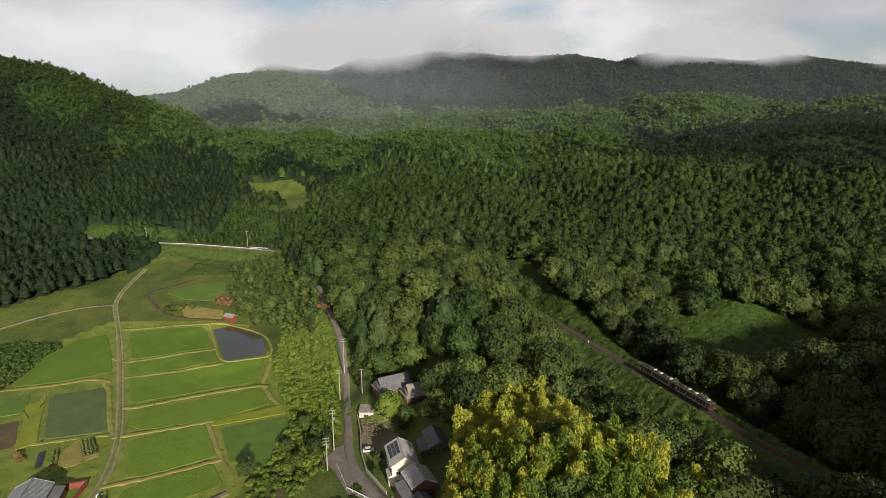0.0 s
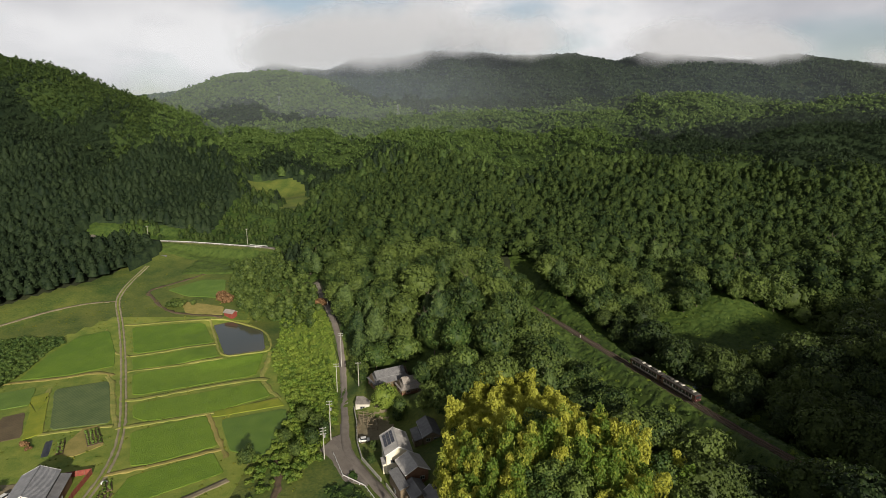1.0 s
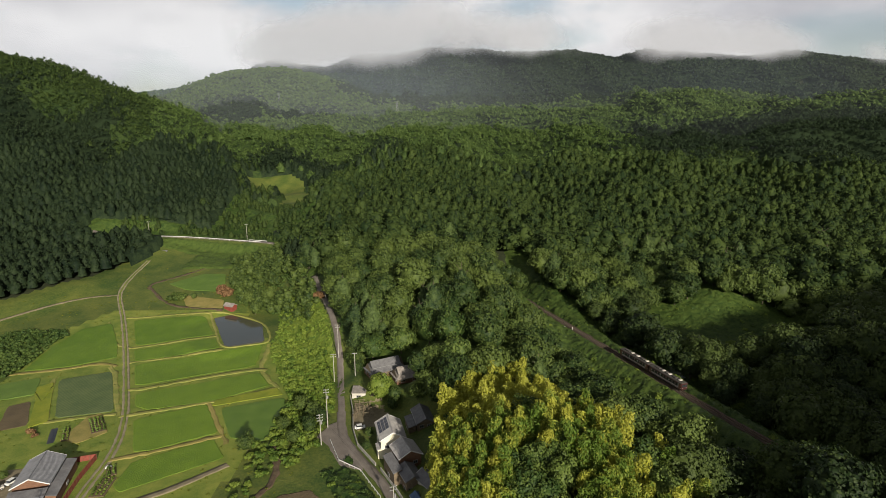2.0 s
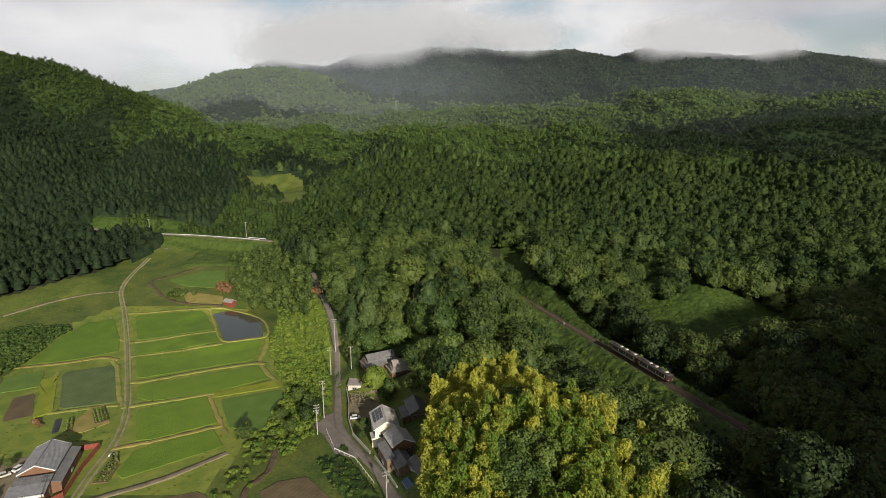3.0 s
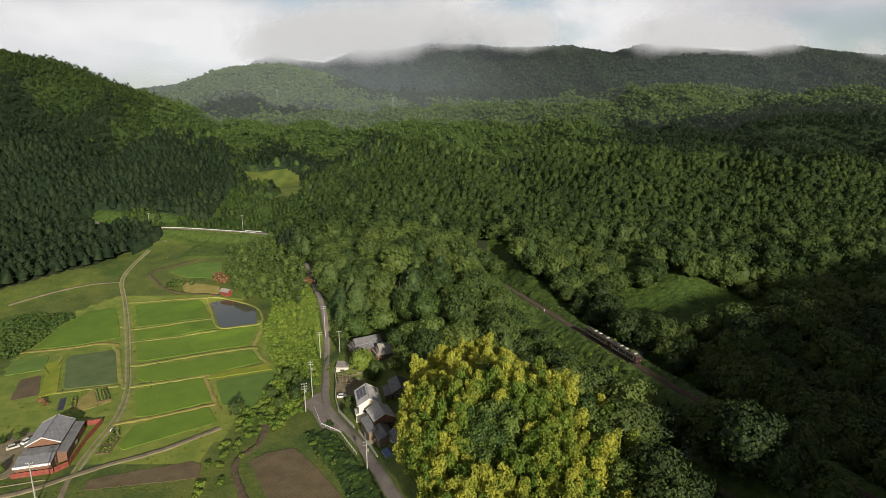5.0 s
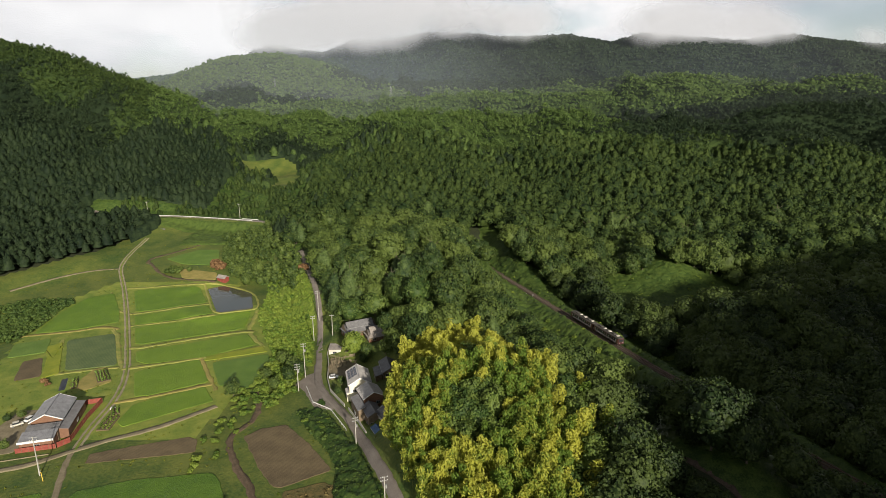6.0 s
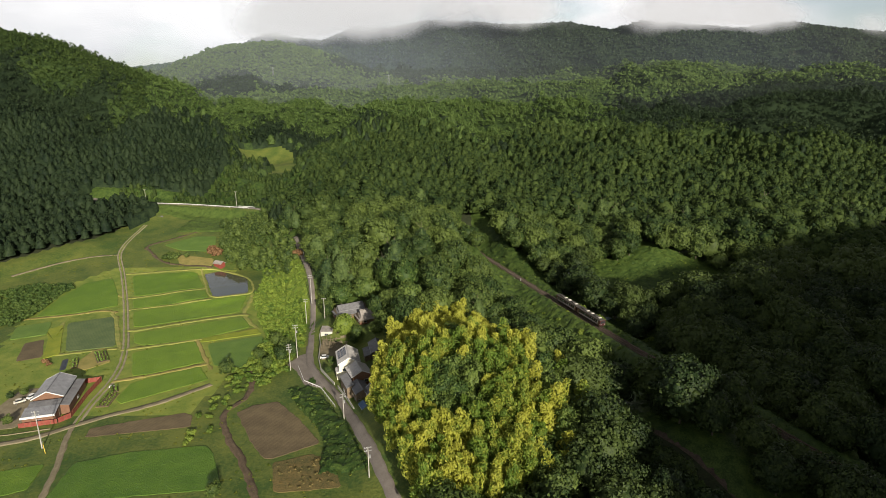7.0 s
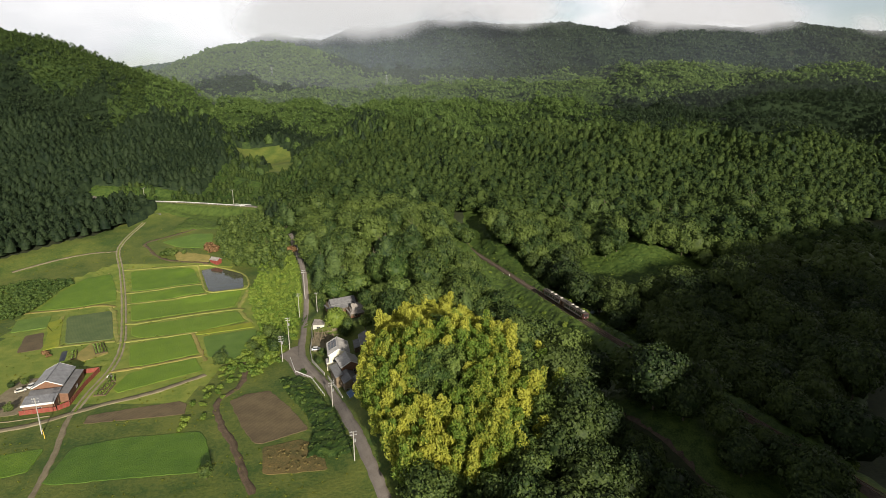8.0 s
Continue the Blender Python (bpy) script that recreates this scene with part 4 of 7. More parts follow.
# near woods
x, y, rng = scatter(-75, 290, 52, 345, 8.5, 11)
ok = wooded(x, y) & in_view(x, y) & (knoll(x, y) > 0.98)
ok &= (wooded(x - 4, y) & wooded(x + 4, y)) | ((road_distance(x, y) < 14) & (y > 212) & (y < 300))
x, y = x[ok], y[ok]
stand = fbm(x, y, 85, 2, 1.0) + 0.35 * fbm(x, y, 31, 1, 3.0)
cedar_here = (stand > 0.62) & ~((x > 60) & (y < 290)) | ((np.abs(x + 16) < 20) & (np.abs(y - 232) < 16) & (stand > -0.1))
sizes = rng.uniform(0.72, 1.25, len(x)) * np.where((x > 88) & (y < 245), 1.12, 1.0)
near = np.hypot(x - 15, y + 25)
# oaks of the right slope, with its shade worked into their leaf colour
shaded_oaks = ~cedar_here & (((x > rail_x(y) + 4) & (y < 262 + 12 * fbm(x, y, 40, 2, 2.0))) | ((x > 52) & (y < 132)))
K_SHADED_OAK = dict(K_BROAD, name="oak_tree", label="olive evergreen oak with leaves darkened for the shaded slope", group="evergreen oaks beyond the railway")
# farther broadleaf trees take M_OAK, dimmed for cloud shade
for kind, sel, material, rest_material, cheap, name in ((K_CEDAR, cedar_here, M_NEEDLE, M_NEEDLE, FAR_CEDAR, "cedar_woods"), (K_SHADED_OAK, shaded_oaks, M_SHADED_OAK, M_SHADED_OAK, FAR_BROAD, "evergreen_oak_woods"),
                                                        (K_BROAD, ~cedar_here & ~shaded_oaks, M_LEAF, M_OAK, FAR_BROAD, "broadleaf_woods")):
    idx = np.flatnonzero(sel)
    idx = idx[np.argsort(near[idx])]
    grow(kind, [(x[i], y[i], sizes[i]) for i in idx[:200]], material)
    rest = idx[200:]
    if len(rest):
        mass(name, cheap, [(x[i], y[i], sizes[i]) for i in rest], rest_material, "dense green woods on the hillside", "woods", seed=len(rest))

# bamboo knoll
x, y, rng = scatter(-6, 68, 68, 184, 2.75, 12)
ok = (knoll(x, y) < 1.0) & (road_distance(x, y) > 4.2) & (x > np.interp(y, ROADY, ROADX)) & (x > np.interp(y, (60, 125, 135, 184), (0, 0, 3, 6)))
x, y = x[ok], y[ok]
mixed = (((x - 28) / 7.5) ** 2 + ((y - 109) / 13) ** 2 < 1 + 0.5 * fbm(x, y, 9, 2, 5.0)) | ((x > 48 + 8 * fbm(x, y, 22, 2, 7.0)) & (fbm(x, y, 15, 2, 6.0) > -0.25)) | (fbm(x, y, 17, 2, 3.0) > 0.62)
idx = np.flatnonzero(~mixed)
idx = idx[np.argsort(y[idx])]
sizes = rng.uniform(0.85, 1.2, len(x))
grow(K_BAMBOO, [(x[i], y[i], sizes[i]) for i in idx[:300]], M_BAMBOO)
if len(idx) > 300:
    mass("bamboo_thicket", BAMBOO, [(x[i], y[i], sizes[i]) for i in idx[300:]], M_BAMBOO, "feathery yellow-green bamboo thicket", "bamboo")
tall = np.flatnonzero(mixed)[::3]
K_LOW = tree_kind("garden_tree", GARDEN, [trunk_mesh("trunk", 7, 0.22, 4, 85 + i, M_BARK) for i in range(3)], "", "tree", "")
K_KNOLL = dict(K_LOW, name="oak_tree", label="dark green broadleaf tree among bamboo", group="broadleaf trees of the knoll")
grow(K_KNOLL, [(x[i], y[i], 0.92 * sizes[i]) for i in tall], M_CHINQUAPIN)

def crowns(x, y, cell, sharp):
    """Crowns on an uneven grid: their height, 0 to about 1.3, and a number for each tree."""
    best = np.full(x.shape, 9.0)
    tall = np.zeros(x.shape)
    ix, iy = np.floor(x / cell), np.floor(y / cell)
    for a in (-1, 0, 1):
        for b in (-1, 0, 1):
            u, v = ix + a, iy + b
            h1 = np.modf(np.abs(np.sin(u * 127.1 + v * 311.7) * 43758.5))[0]
            h2 = np.modf(np.abs(np.sin(u * 269.5 + v * 183.3) * 24634.6))[0]
            d = np.hypot(x / cell - u - 0.12 - 0.76 * h1, y / cell - v - 0.12 - 0.76 * h2)
            tall = np.where(d < best, np.modf(h1 * 7.31 + h2 * 3.7)[0], tall)
            best = np.minimum(best, d)
    dome = np.clip(1 - (best / 0.86) ** 2, 0, 1) if sharp < 0.5 else np.clip(1 - (best / 0.86) ** 1.5, 0, 1)
    return dome * (0.62 + 0.6 * tall), tall


def carpet(name, where, bounds, cell, high, lump, material, label, seed, sprays, leaf=0.6):
    """Low growth that covers the ground: an uneven sheet of mounds with leaf sprays standing on it."""
    rng = np.random.default_rng(seed)
    x0, x1, y0, y1 = bounds
    X, Y = np.meshgrid(np.arange(x0, x1, cell), np.arange(y0, y1, cell))
    X = X + rng.uniform(-0.3, 0.3, X.shape) * cell
    Y = Y + rng.uniform(-0.3, 0.3, X.shape) * cell
    mask = where(X.ravel(), Y.ravel()).reshape(X.shape)
    soft = mask.astype(float)
    for _ in range(3):
        pad = np.pad(soft, 1, mode="edge")
        soft = np.minimum(mask, (pad[:-2, 1:-1] + pad[2:, 1:-1] + pad[1:-1, :-2] + pad[1:-1, 2:] + 2 * soft) / 6)
    big, _ = crowns(X, Y, lump, 0)
    small, _ = crowns(X + 50, Y, lump * 0.42, 0)
    h = soft * high * (0.25 + 0.65 * big + 0.3 * small) * (0.75 + 0.4 * fbm(X, Y, 17, 2, seed))
    Z = ground_z(X, Y) + h + rng.normal(0, 0.10, X.shape) * soft - 0.35 * (1 - np.minimum(1, soft * 2))
    n = X.shape[1]
    ii = (np.arange(X.shape[0] - 1)[:, None] * n + np.arange(n - 1)[None]).ravel()
    ii = ii[(mask[:-1, :-1] | mask[1:, 1:]).ravel()]
    v = np.column_stack([X.ravel(), Y.ravel(), Z.ravel()])
    f = np.concatenate([np.stack([ii, ii + 1, ii + n + 1], 1), np.stack([ii, ii + n + 1, ii + n], 1)])
    gx_, gy_ = np.gradient(Z, axis=1) / cell, np.gradient(Z, axis=0) / cell
    up = np.column_stack([-gx_.ravel(), -gy_.ravel(), np.ones(X.size)])
    up /= np.linalg.norm(up, axis=1)[:, None]
    spots = np.flatnonzero((soft > 0.4).ravel())
    pick = rng.choice(spots, min(int(len(spots) * sprays), 60000))
    at = v[pick] + np.column_stack([rng.uniform(-0.5, 0.5, (len(pick), 2)) * cell, rng.uniform(0.02, 0.22, len(pick))])
    q = leaves(rng, at, up[pick], leaf, leaf * 0.6, 0.2, 0.45).reshape(-1, 3)
    i = np.arange(len(pick)) * 4
    lf = np.concatenate([np.stack([i, i + 1, i + 2], 1), np.stack([i, i + 2, i + 3], 1)])
    ob = raw(name, *joined((v, f), (q, lf)), material)
    ob.data.polygons.foreach_set("use_smooth", np.ones(len(ob.data.polygons), bool))
    return tagged(ob, label, "undergrowth", kind="stuff")


# shrubs: the road's bank, the railway's bank, the overgrown meadow, hedges
xs, ys, rs = [], [], []
x, y, rng = scatter(-90, 205, 60, 330, 3.0, 13)
d_rail, d_road = rail_distance(x, y), road_distance(x, y)
bank = (x < rail_x(y)) & (d_rail > 3.0) & (d_rail < 26) & (y > 98) & (y < 300)
bank |= (x > rail_x(y)) & (d_rail > 3.2) & (d_rail < 19) & (y > 60) & (y < 300)
meadow = meadow_land(x, y)
edge = np.interp(y, (60, 95, 112, 120, 135, 150, 165, 190, 205, 240, 262, 330), (-19, -12, -11, -15, -26, -34, -47, -52, -60, -74, -76, -92))
roadside = (x > edge) & (d_road > 3.6) & (x < np.interp(y, ROADY, ROADX) - 3) & (y < 262) & (y > 117)
ditchside = (np.abs(x - np.interp(y, (80, 93, 105, 123, 131, 150, 165), (-21, -29, -36, -48, -50, -46, -53)) - 5) > 2) & (x > -57) & (x < -50 + 0.1 * (y - 110)) & (y > 108) & (y < 160) & (rng.uniform(0, 1, len(x)) < 0.45)
thicket = (x > -53) & (x < -36.5) & (y > 146) & (y < 186) & (x < np.interp(y, (146, 160, 186), (-40, -38, -36)))
thin = rng.uniform(0, 1, len(x))
sel = (((bank | meadow) & (thin < 0.16)) | thicket | (roadside & (thin < 0.30)) | ditchside) & in_view(x, y)
GUARD = smooth_line(((-32.5, 161.5), (-27.6, 149.6), (-20.4, 144.4), (-13.2, 131.8), (-9, 124)), 1.5)
sel &= np.min(np.hypot(x[:, None] - GUARD[None, :, 0] + 1.0, y[:, None] - GUARD[None, :, 1] + 0.6), axis=1) > 1.7
sel &= ~((x > -36) & (x < -26) & (y < 180) & (y > 145))
x, y = x[sel], y[sel]
m_ = meadow[sel]
near_rail = (rail_distance(x, y) < 5.5) | ((x < -45) & (y < 150)) | ((x > -36) & (x < -5) & (y < 152))
sizes = np.where(near_rail, rng.uniform(0.5, 0.8, len(x)), np.where(m_, rng.uniform(0.6, 1.0, len(x)), rng.uniform(0.6, 1.15, len(x))))
order = np.argsort(np.hypot(x - 15, y + 25))
grow(K_SHRUB, [(x[i], y[i], sizes[i]) for i in order[:300]], M_SHRUB)
LIGHT_SHRUB = [shrub(55 + i, r, 60) for i, r in enumerate((2.0, 1.7, 2.3))]
if len(order) > 300:
    mass("undergrowth", LIGHT_SHRUB, [(x[i], y[i], sizes[i]) for i in order[300:]], M_SHRUB, "tangled bright green undergrowth of climbers and grass", "undergrowth")


def inside(x, y, outline):
    hit = np.zeros(len(x), bool)
    o = np.array(outline)
    for (ax, ay), (bx, by) in zip(o, np.roll(o, -1, 0)):
        hit ^= ((ay > y) != (by > y)) & (x < (bx - ax) * (y - ay) / (by - ay + 1e-9) + ax)
    return hit


def rail_bank(x, y):
    d = rail_distance(x, y)
    west = (x < rail_x(y)) & (d > 2.3) & (d < 30 + 5 * np.sin(y / 9)) & (y > 98) & (y < 300) & (knoll(x, y) > 0.94)
    return west | ((x > rail_x(y)) & (d > 2.3) & (d < 16) & (y > 60) & (y < 300))


def road_bank(x, y):
    lip = np.interp(y, (60, 95, 112, 120, 135, 150, 165, 190, 205, 240, 262, 330), (-19, -11, -13, -17, -27, -35, -47, -52, -60, -74, -76, -92))
    w = (x > lip) & (road_distance(x, y) > 2.2) & (x < np.interp(y, ROADY, ROADX) - 2) & (y < 285) & (y > 96)
    w &= np.min(np.hypot(x[:, None] - GUARD[None, :, 0], y[:, None] - GUARD[None, :, 1]), axis=1) > 1.0
    return w & ~((x > -39) & (x < -26) & (y < 180) & (y > 145)) & ~((x > -23) & (y < 160) & (y > 143))


def far_bank(x, y):
    gap = np.abs(y - far_road_y(x))
    w = (gap > 3.4) & (gap < 20) & (x > -258) & (x < -92)
    w |= (x > -176) & (x < -90) & (y > 398) & (y < 500 + 0.2 * (x + 130)) & ~clearing(x, y)
    near_side = (y < far_road_y(x)) & (gap < 7)
    return ~near_side & (w | ((x > -160) & (x < east_edge(y) + 6) & (y > 348) & (y < 390))) & (gap > 3.4)


carpet("bank_growth", rail_bank, (20, 130, 62, 300), 0.8, 1.5, 3.2, M_VINE, "green vines and bushes covering the railway bank", 61, 0.55)
x, y, rng = scatter(20, 125, 98, 300, 2.8, 35)
ok = rail_bank(x, y) & rail_bank(x + 1.4, y) & (rail_distance(x, y) > 3.4) & (fbm(x, y, 14, 2, 2.0) > -0.45)
x, y = x[ok], y[ok]
mass("bank_bushes", [shrub(160 + i, r, 60) for i, r in enumerate((1.4, 1.8, 1.2, 2.1))], [(a, b, k) for a, b, k in zip(x, y, rng.uniform(0.5, 1.1, len(x)))], M_VINE, "green bushes and climbers on the railway bank", "undergrowth", 36)
carpet("meadow_growth", lambda x, y: (((x - 131) / 45) ** 2 + ((y - 236) / 42) ** 2 < 1) & (rail_distance(x, y) > 6), (80, 182, 192, 282), 0.9, 1.2, 3.0, M_VINE, "tall grass and vines over an abandoned meadow", 62, 0.45)
x, y, rng = scatter(84, 182, 194, 280, 3.2, 39)
ok = (((x - 131) / 44) ** 2 + ((y - 236) / 41) ** 2 < 1) & (rail_distance(x, y) > 8) & (fbm(x, y, 19, 2, 6.0) > -0.2)
mass("meadow_bushes", LIGHT_SHRUB, [(a, b, k) for a, b, k in zip(x[ok], y[ok], rng.uniform(0.3, 0.8, ok.sum()))], M_VINE, "low bushes and climbers over an abandoned meadow", "undergrowth", 40)
carpet("guard_rail_growth", lambda x, y: road_bank(x, y) & (y < 152), (-46, 6, 96, 152), 0.7, 1.4, 2.6, M_VINE, "dark green bushes and vines below the guard rail", 66, 0.7)
x, y, rng = scatter(-46, 6, 96, 152, 2.1, 41)
ok = road_bank(x, y) & road_bank(x + 1.2, y) & (y < 150)
mass("guard_rail_bushes", LIGHT_SHRUB, [(a, b, k) for a, b, k in zip(x[ok], y[ok], rng.uniform(0.35, 0.85, ok.sum()))], M_VINE, "dark green bushes below the guard rail", "undergrowth", 42)
x, y, rng = scatter(-26, -4, 88, 106, 2.0, 43)
ok = inside(x, y, ((-24, 100), (-15.5, 104), (-10, 101), (-6, 91), (-20, 89.5)))
mass("dead_scrub", LIGHT_SHRUB, [(a, b, k) for a, b, k in zip(x[ok], y[ok], rng.uniform(0.25, 0.55, ok.sum()))], M_SCRUB, "dead brown scrub and dry weeds", "undergrowth", 44)
carpet("roadside_growth", lambda x, y: road_bank(x, y) & (y >= 151), (-80, -20, 150, 285), 0.8, 0.6, 4.0, M_KUDZU, "bright yellow-green vines covering the road bank", 63, 0.6)
x, y, rng = scatter(-80, -20, 150, 285, 1.9, 33)
ok = road_bank(x, y) & (y >= 151) & road_bank(x + 1.2, y) & (fbm(x, y, 13, 2, 2.0) > -0.75)
x, y = x[ok], y[ok]
mass("roadside_bushes", [shrub(150 + i, r, 70) for i, r in enumerate((1.5, 1.9, 1.3, 2.2))], [(a, b, k) for a, b, k in zip(x, y, rng.uniform(0.45, 1.15, len(x)) * (1 + 0.3 * fbm(x, y, 16, 2, 5.0)))], M_KUDZU, "bright yellow-green bushes on the road bank", "undergrowth", 34)
carpet("far_bank_growth", far_bank, (-260, -88, 346, 495), 1.3, 1.2, 4.4, M_VINE, "green bushes and young trees beside the distant road", 64, 0.5, 1.0)

# trees among the houses and along the lanes
K_GARDEN = dict(K_LOW, name="garden_tree", label="leafy garden tree beside the village houses", group="garden trees of the village")
grow(dict(K_LOW, name="pruned_tree", label="wide light green pruned garden tree", group=""), [(-18.5, 187, 1.0)], M_SHRUB)
grow(K_GARDEN, [(-13.5, 184.5, 0.55), (-2, 182, 0.85), (-4.5, 188.5, 0.8), (0.5, 175.5, 0.85), (3, 172, 0.9), (-5, 180.5, 0.6), (-14, 181.5, 0.5), (3, 180, 0.8), (4, 188, 0.95), (-3, 190, 0.85), (-57.5, 156.0, 0.62),
                (-37, 172.5, 0.55), (-40, 166, 0.6), (-41, 176, 0.6), (-20, 163.5, 0.32), (-20, 156, 0.3), (-44, 160, 0.55), (-49, 168, 0.5),
                (-46, 181, 0.6), (-133, 300, 0.35), (-100, 292, 0.6), (-94, 283, 0.7), (-90, 296, 0.75), (-120, 345, 0.7), (-128, 352, 0.7), (-112, 338, 0.6), (-123.5, 141.5, 0.3), (-127, 139, 0.3),
                (-116, 122.5, 0.35), (-120, 121, 0.3), (-36.5, 86.5, 0.45), (-33, 214, 0.7), (-30, 209, 0.6), (-27.5, 218, 0.8), (-22, 222, 0.9), (-14, 224, 0.9), (-5, 216, 0.95), (2, 210, 0.95), (-29.5, 205, 0.5)], M_LEAF)
grow(dict(K_BROAD, name="shade_tree", label="broad round-crowned tree behind the old village house", group="shade trees behind the houses"),
     [(-24.5, 214, 0.95), (-13, 215, 1.05), (-1.5, 212, 1.0), (7, 201, 1.1), (9, 188, 1.0)], M_CHINQUAPIN)

# the thicket that closes the valley's head on the east
THICKET = ((-126, 352), (-120, 319), (-105, 290.5), (-86, 282), (-73, 266), (-58, 252), (-56, 266), (-69, 308), (-104, 366), (-128, 372))
x, y, rng = scatter(-142, -50, 248, 374, 3.1, 37)
ok = inside(x, y, THICKET) & (road_distance(x, y) > 3.6)
x, y = x[ok], y[ok]
size = rng.uniform(0.35, 0.75, len(x)) * (1 + 0.35 * fbm(x, y, 22, 2, 4.0))
for name, sel, shapes, material, label in (("thicket_trees", rng.uniform(0, 1, len(x)) < 0.5, MID_LIGHT, M_LEAF, "low broadleaf trees crowded above the pond"), ("thicket_bushes", None, LIGHT_SHRUB, M_VINE, "dense green bushes above the pond")):
    sel = np.ones(len(x), bool) if sel is None else sel
    mass(name, shapes, [(x[i], y[i], size[i] * (0.85 if material is M_LEAF else 1.7)) for i in np.flatnonzero(sel)], material, label, "woods", 38)
grow(dict(K_SHRUB, name="withered_shrub", label="tall withered brown shrub among green bushes", group="withered shrubs"), [(-119.5, 307, 2.3), (-122, 312, 2.0), (-116.5, 305, 1.6), (-57.5, 270.5, 1.5), (-56.2, 268.6, 1.2), (-133.5, 167.5, 0.8), (-131, 165.4, 0.6)], M_RUSSET)
grow(dict(K_SHRUB, name="stream_bush", label="large round dark green bush beside the stream", group="bushes of the stream"), [(-142.4, 297.7, 1.7), (-146.0, 299.6, 1.5), (-139.6, 299.6, 1.6), (-143.6, 302.0, 1.5)], M_LEAF)

# tufts of rough grass on the open land
def tuft(seed):
    rng = np.random.default_rng(seed)
    at = np.column_stack([rng.normal(0, 0.45, 12), rng.normal(0, 0.45, 12), rng.uniform(0.15, 0.4, 12)])
    out = np.column_stack([rng.normal(0, 1, 12), rng.normal(0, 1, 12), np.full(12, 0.5)])
    q = leaves(rng, at, out / np.linalg.norm(out, axis=1)[:, None], 0.9, 0.35, 0.0, 0.3).reshape(-1, 3)
    i = np.arange(12) * 4
    return q, np.concatenate([np.stack([i, i + 1, i + 2], 1), np.stack([i, i + 2, i + 3], 1)])


x, y, rng = scatter(-235, 8, 62, 350, 2.6, 25)
wild = (x > west_edge(y)) & (x < east_edge(y)) & (fbm(x, y, 24, 3, 2.0) + rng.normal(0, 0.25, len(x)) > 0.12) & in_view(x, y)
for _, _, _, _, outlines in PLOTS:
    for outline in outlines:
        wild &= ~inside(x, y, outline)
wild &= ~inside(x, y, ((-128, 148), (-98, 153), (-97, 116), (-128, 112))) & ~inside(x, y, ((-120, 286), (-84, 272), (-74, 245), (-97, 235)))
for line, gap in ((LANE, 2.0), (ROAD, 3.0), (((-128, 107), (-109.8, 111.6), (-95.5, 121), (-77.8, 134.1), (-61, 148)), 2.2), (((-95, 122), (-86.6, 100.7), (-78, 74)), 1.8)):
    q = smooth_line(line, 2.0)
    wild &= np.min(np.hypot(x[:, None] - q[None, :, 0], y[:, None] - q[None, :, 1]), axis=1) > gap
wild &= ~((x > -40) & (y > 140) & (y < 215))
mass("rough_grass", [tuft(i) for i in range(4)], [(a, b, s) for a, b, s in zip(x[wild], y[wild], rng.uniform(0.3, 0.75, wild.sum()))], M_TUFT, "tufts of rough green and straw-coloured grass", "grass", 26, 0.1)

# the long hedge by the left fields
x, y, rng = scatter(-226, -165, 200, 272, 2.2, 14)
hedge = inside(x, y, ((-224, 242), (-209, 253), (-199, 259.5), (-182, 260.5), (-176, 255.5), (-175.4, 239), (-172.6, 219), (-175, 205), (-200, 203)))
mass("hedge", LIGHT_SHRUB, [(a, b, s) for a, b, s in zip(x[hedge], y[hedge], rng.uniform(0.7, 1.3, hedge.sum()))], M_VINE, "long thick green hedge beside the rice", "hedge")

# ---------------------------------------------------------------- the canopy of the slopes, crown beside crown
def shade_tone_here(x, y):
    """Slopes darkened in colour for cloud shade, with some cedar stands, on the plan."""
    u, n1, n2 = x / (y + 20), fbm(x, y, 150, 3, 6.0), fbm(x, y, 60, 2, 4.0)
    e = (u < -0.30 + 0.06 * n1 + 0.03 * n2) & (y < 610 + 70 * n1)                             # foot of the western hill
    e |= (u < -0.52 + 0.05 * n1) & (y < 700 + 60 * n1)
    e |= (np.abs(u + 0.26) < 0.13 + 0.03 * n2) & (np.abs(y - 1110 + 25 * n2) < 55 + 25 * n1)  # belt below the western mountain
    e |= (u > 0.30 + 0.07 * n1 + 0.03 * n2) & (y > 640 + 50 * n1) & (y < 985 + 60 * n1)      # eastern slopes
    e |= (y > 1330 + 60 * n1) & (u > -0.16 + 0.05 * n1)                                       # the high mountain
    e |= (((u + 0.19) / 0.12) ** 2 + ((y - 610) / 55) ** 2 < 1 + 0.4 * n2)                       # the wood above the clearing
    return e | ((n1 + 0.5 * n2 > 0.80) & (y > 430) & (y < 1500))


rows = np.concatenate([np.linspace(350, 600, 84), np.linspace(604, 846, 32), 850 * np.exp(np.linspace(0, math.log(2750 / 850), 130))])
cols = np.linspace(-0.86, 0.86, 290)
CX, CY = np.meshgrid(cols, rows)
CX = CX * (CY + 48) + 11
H = np.interp(CY, (350, 590, 640, 2750), (5.8, 5.8, 4.8, 4.4)) + 1.0 * fbm(CX, CY, 60, 2, 3.0)
ok = np.ones(CX.shape, bool)
for r in np.flatnonzero(rows < 700):
    ok[r] = wooded(CX[r], CY[r])
CZ = ground_z(CX, CY) + np.where(ok, H, -5.0)
n = len(cols)
ii = (np.arange(len(rows) - 1)[:, None] * n + np.arange(n - 1)[None]).ravel()
keep = (ok[:-1, :-1] | ok[1:, 1:] | ok[1:, :-1] | ok[:-1, 1:]).ravel()
ii = ii[keep]
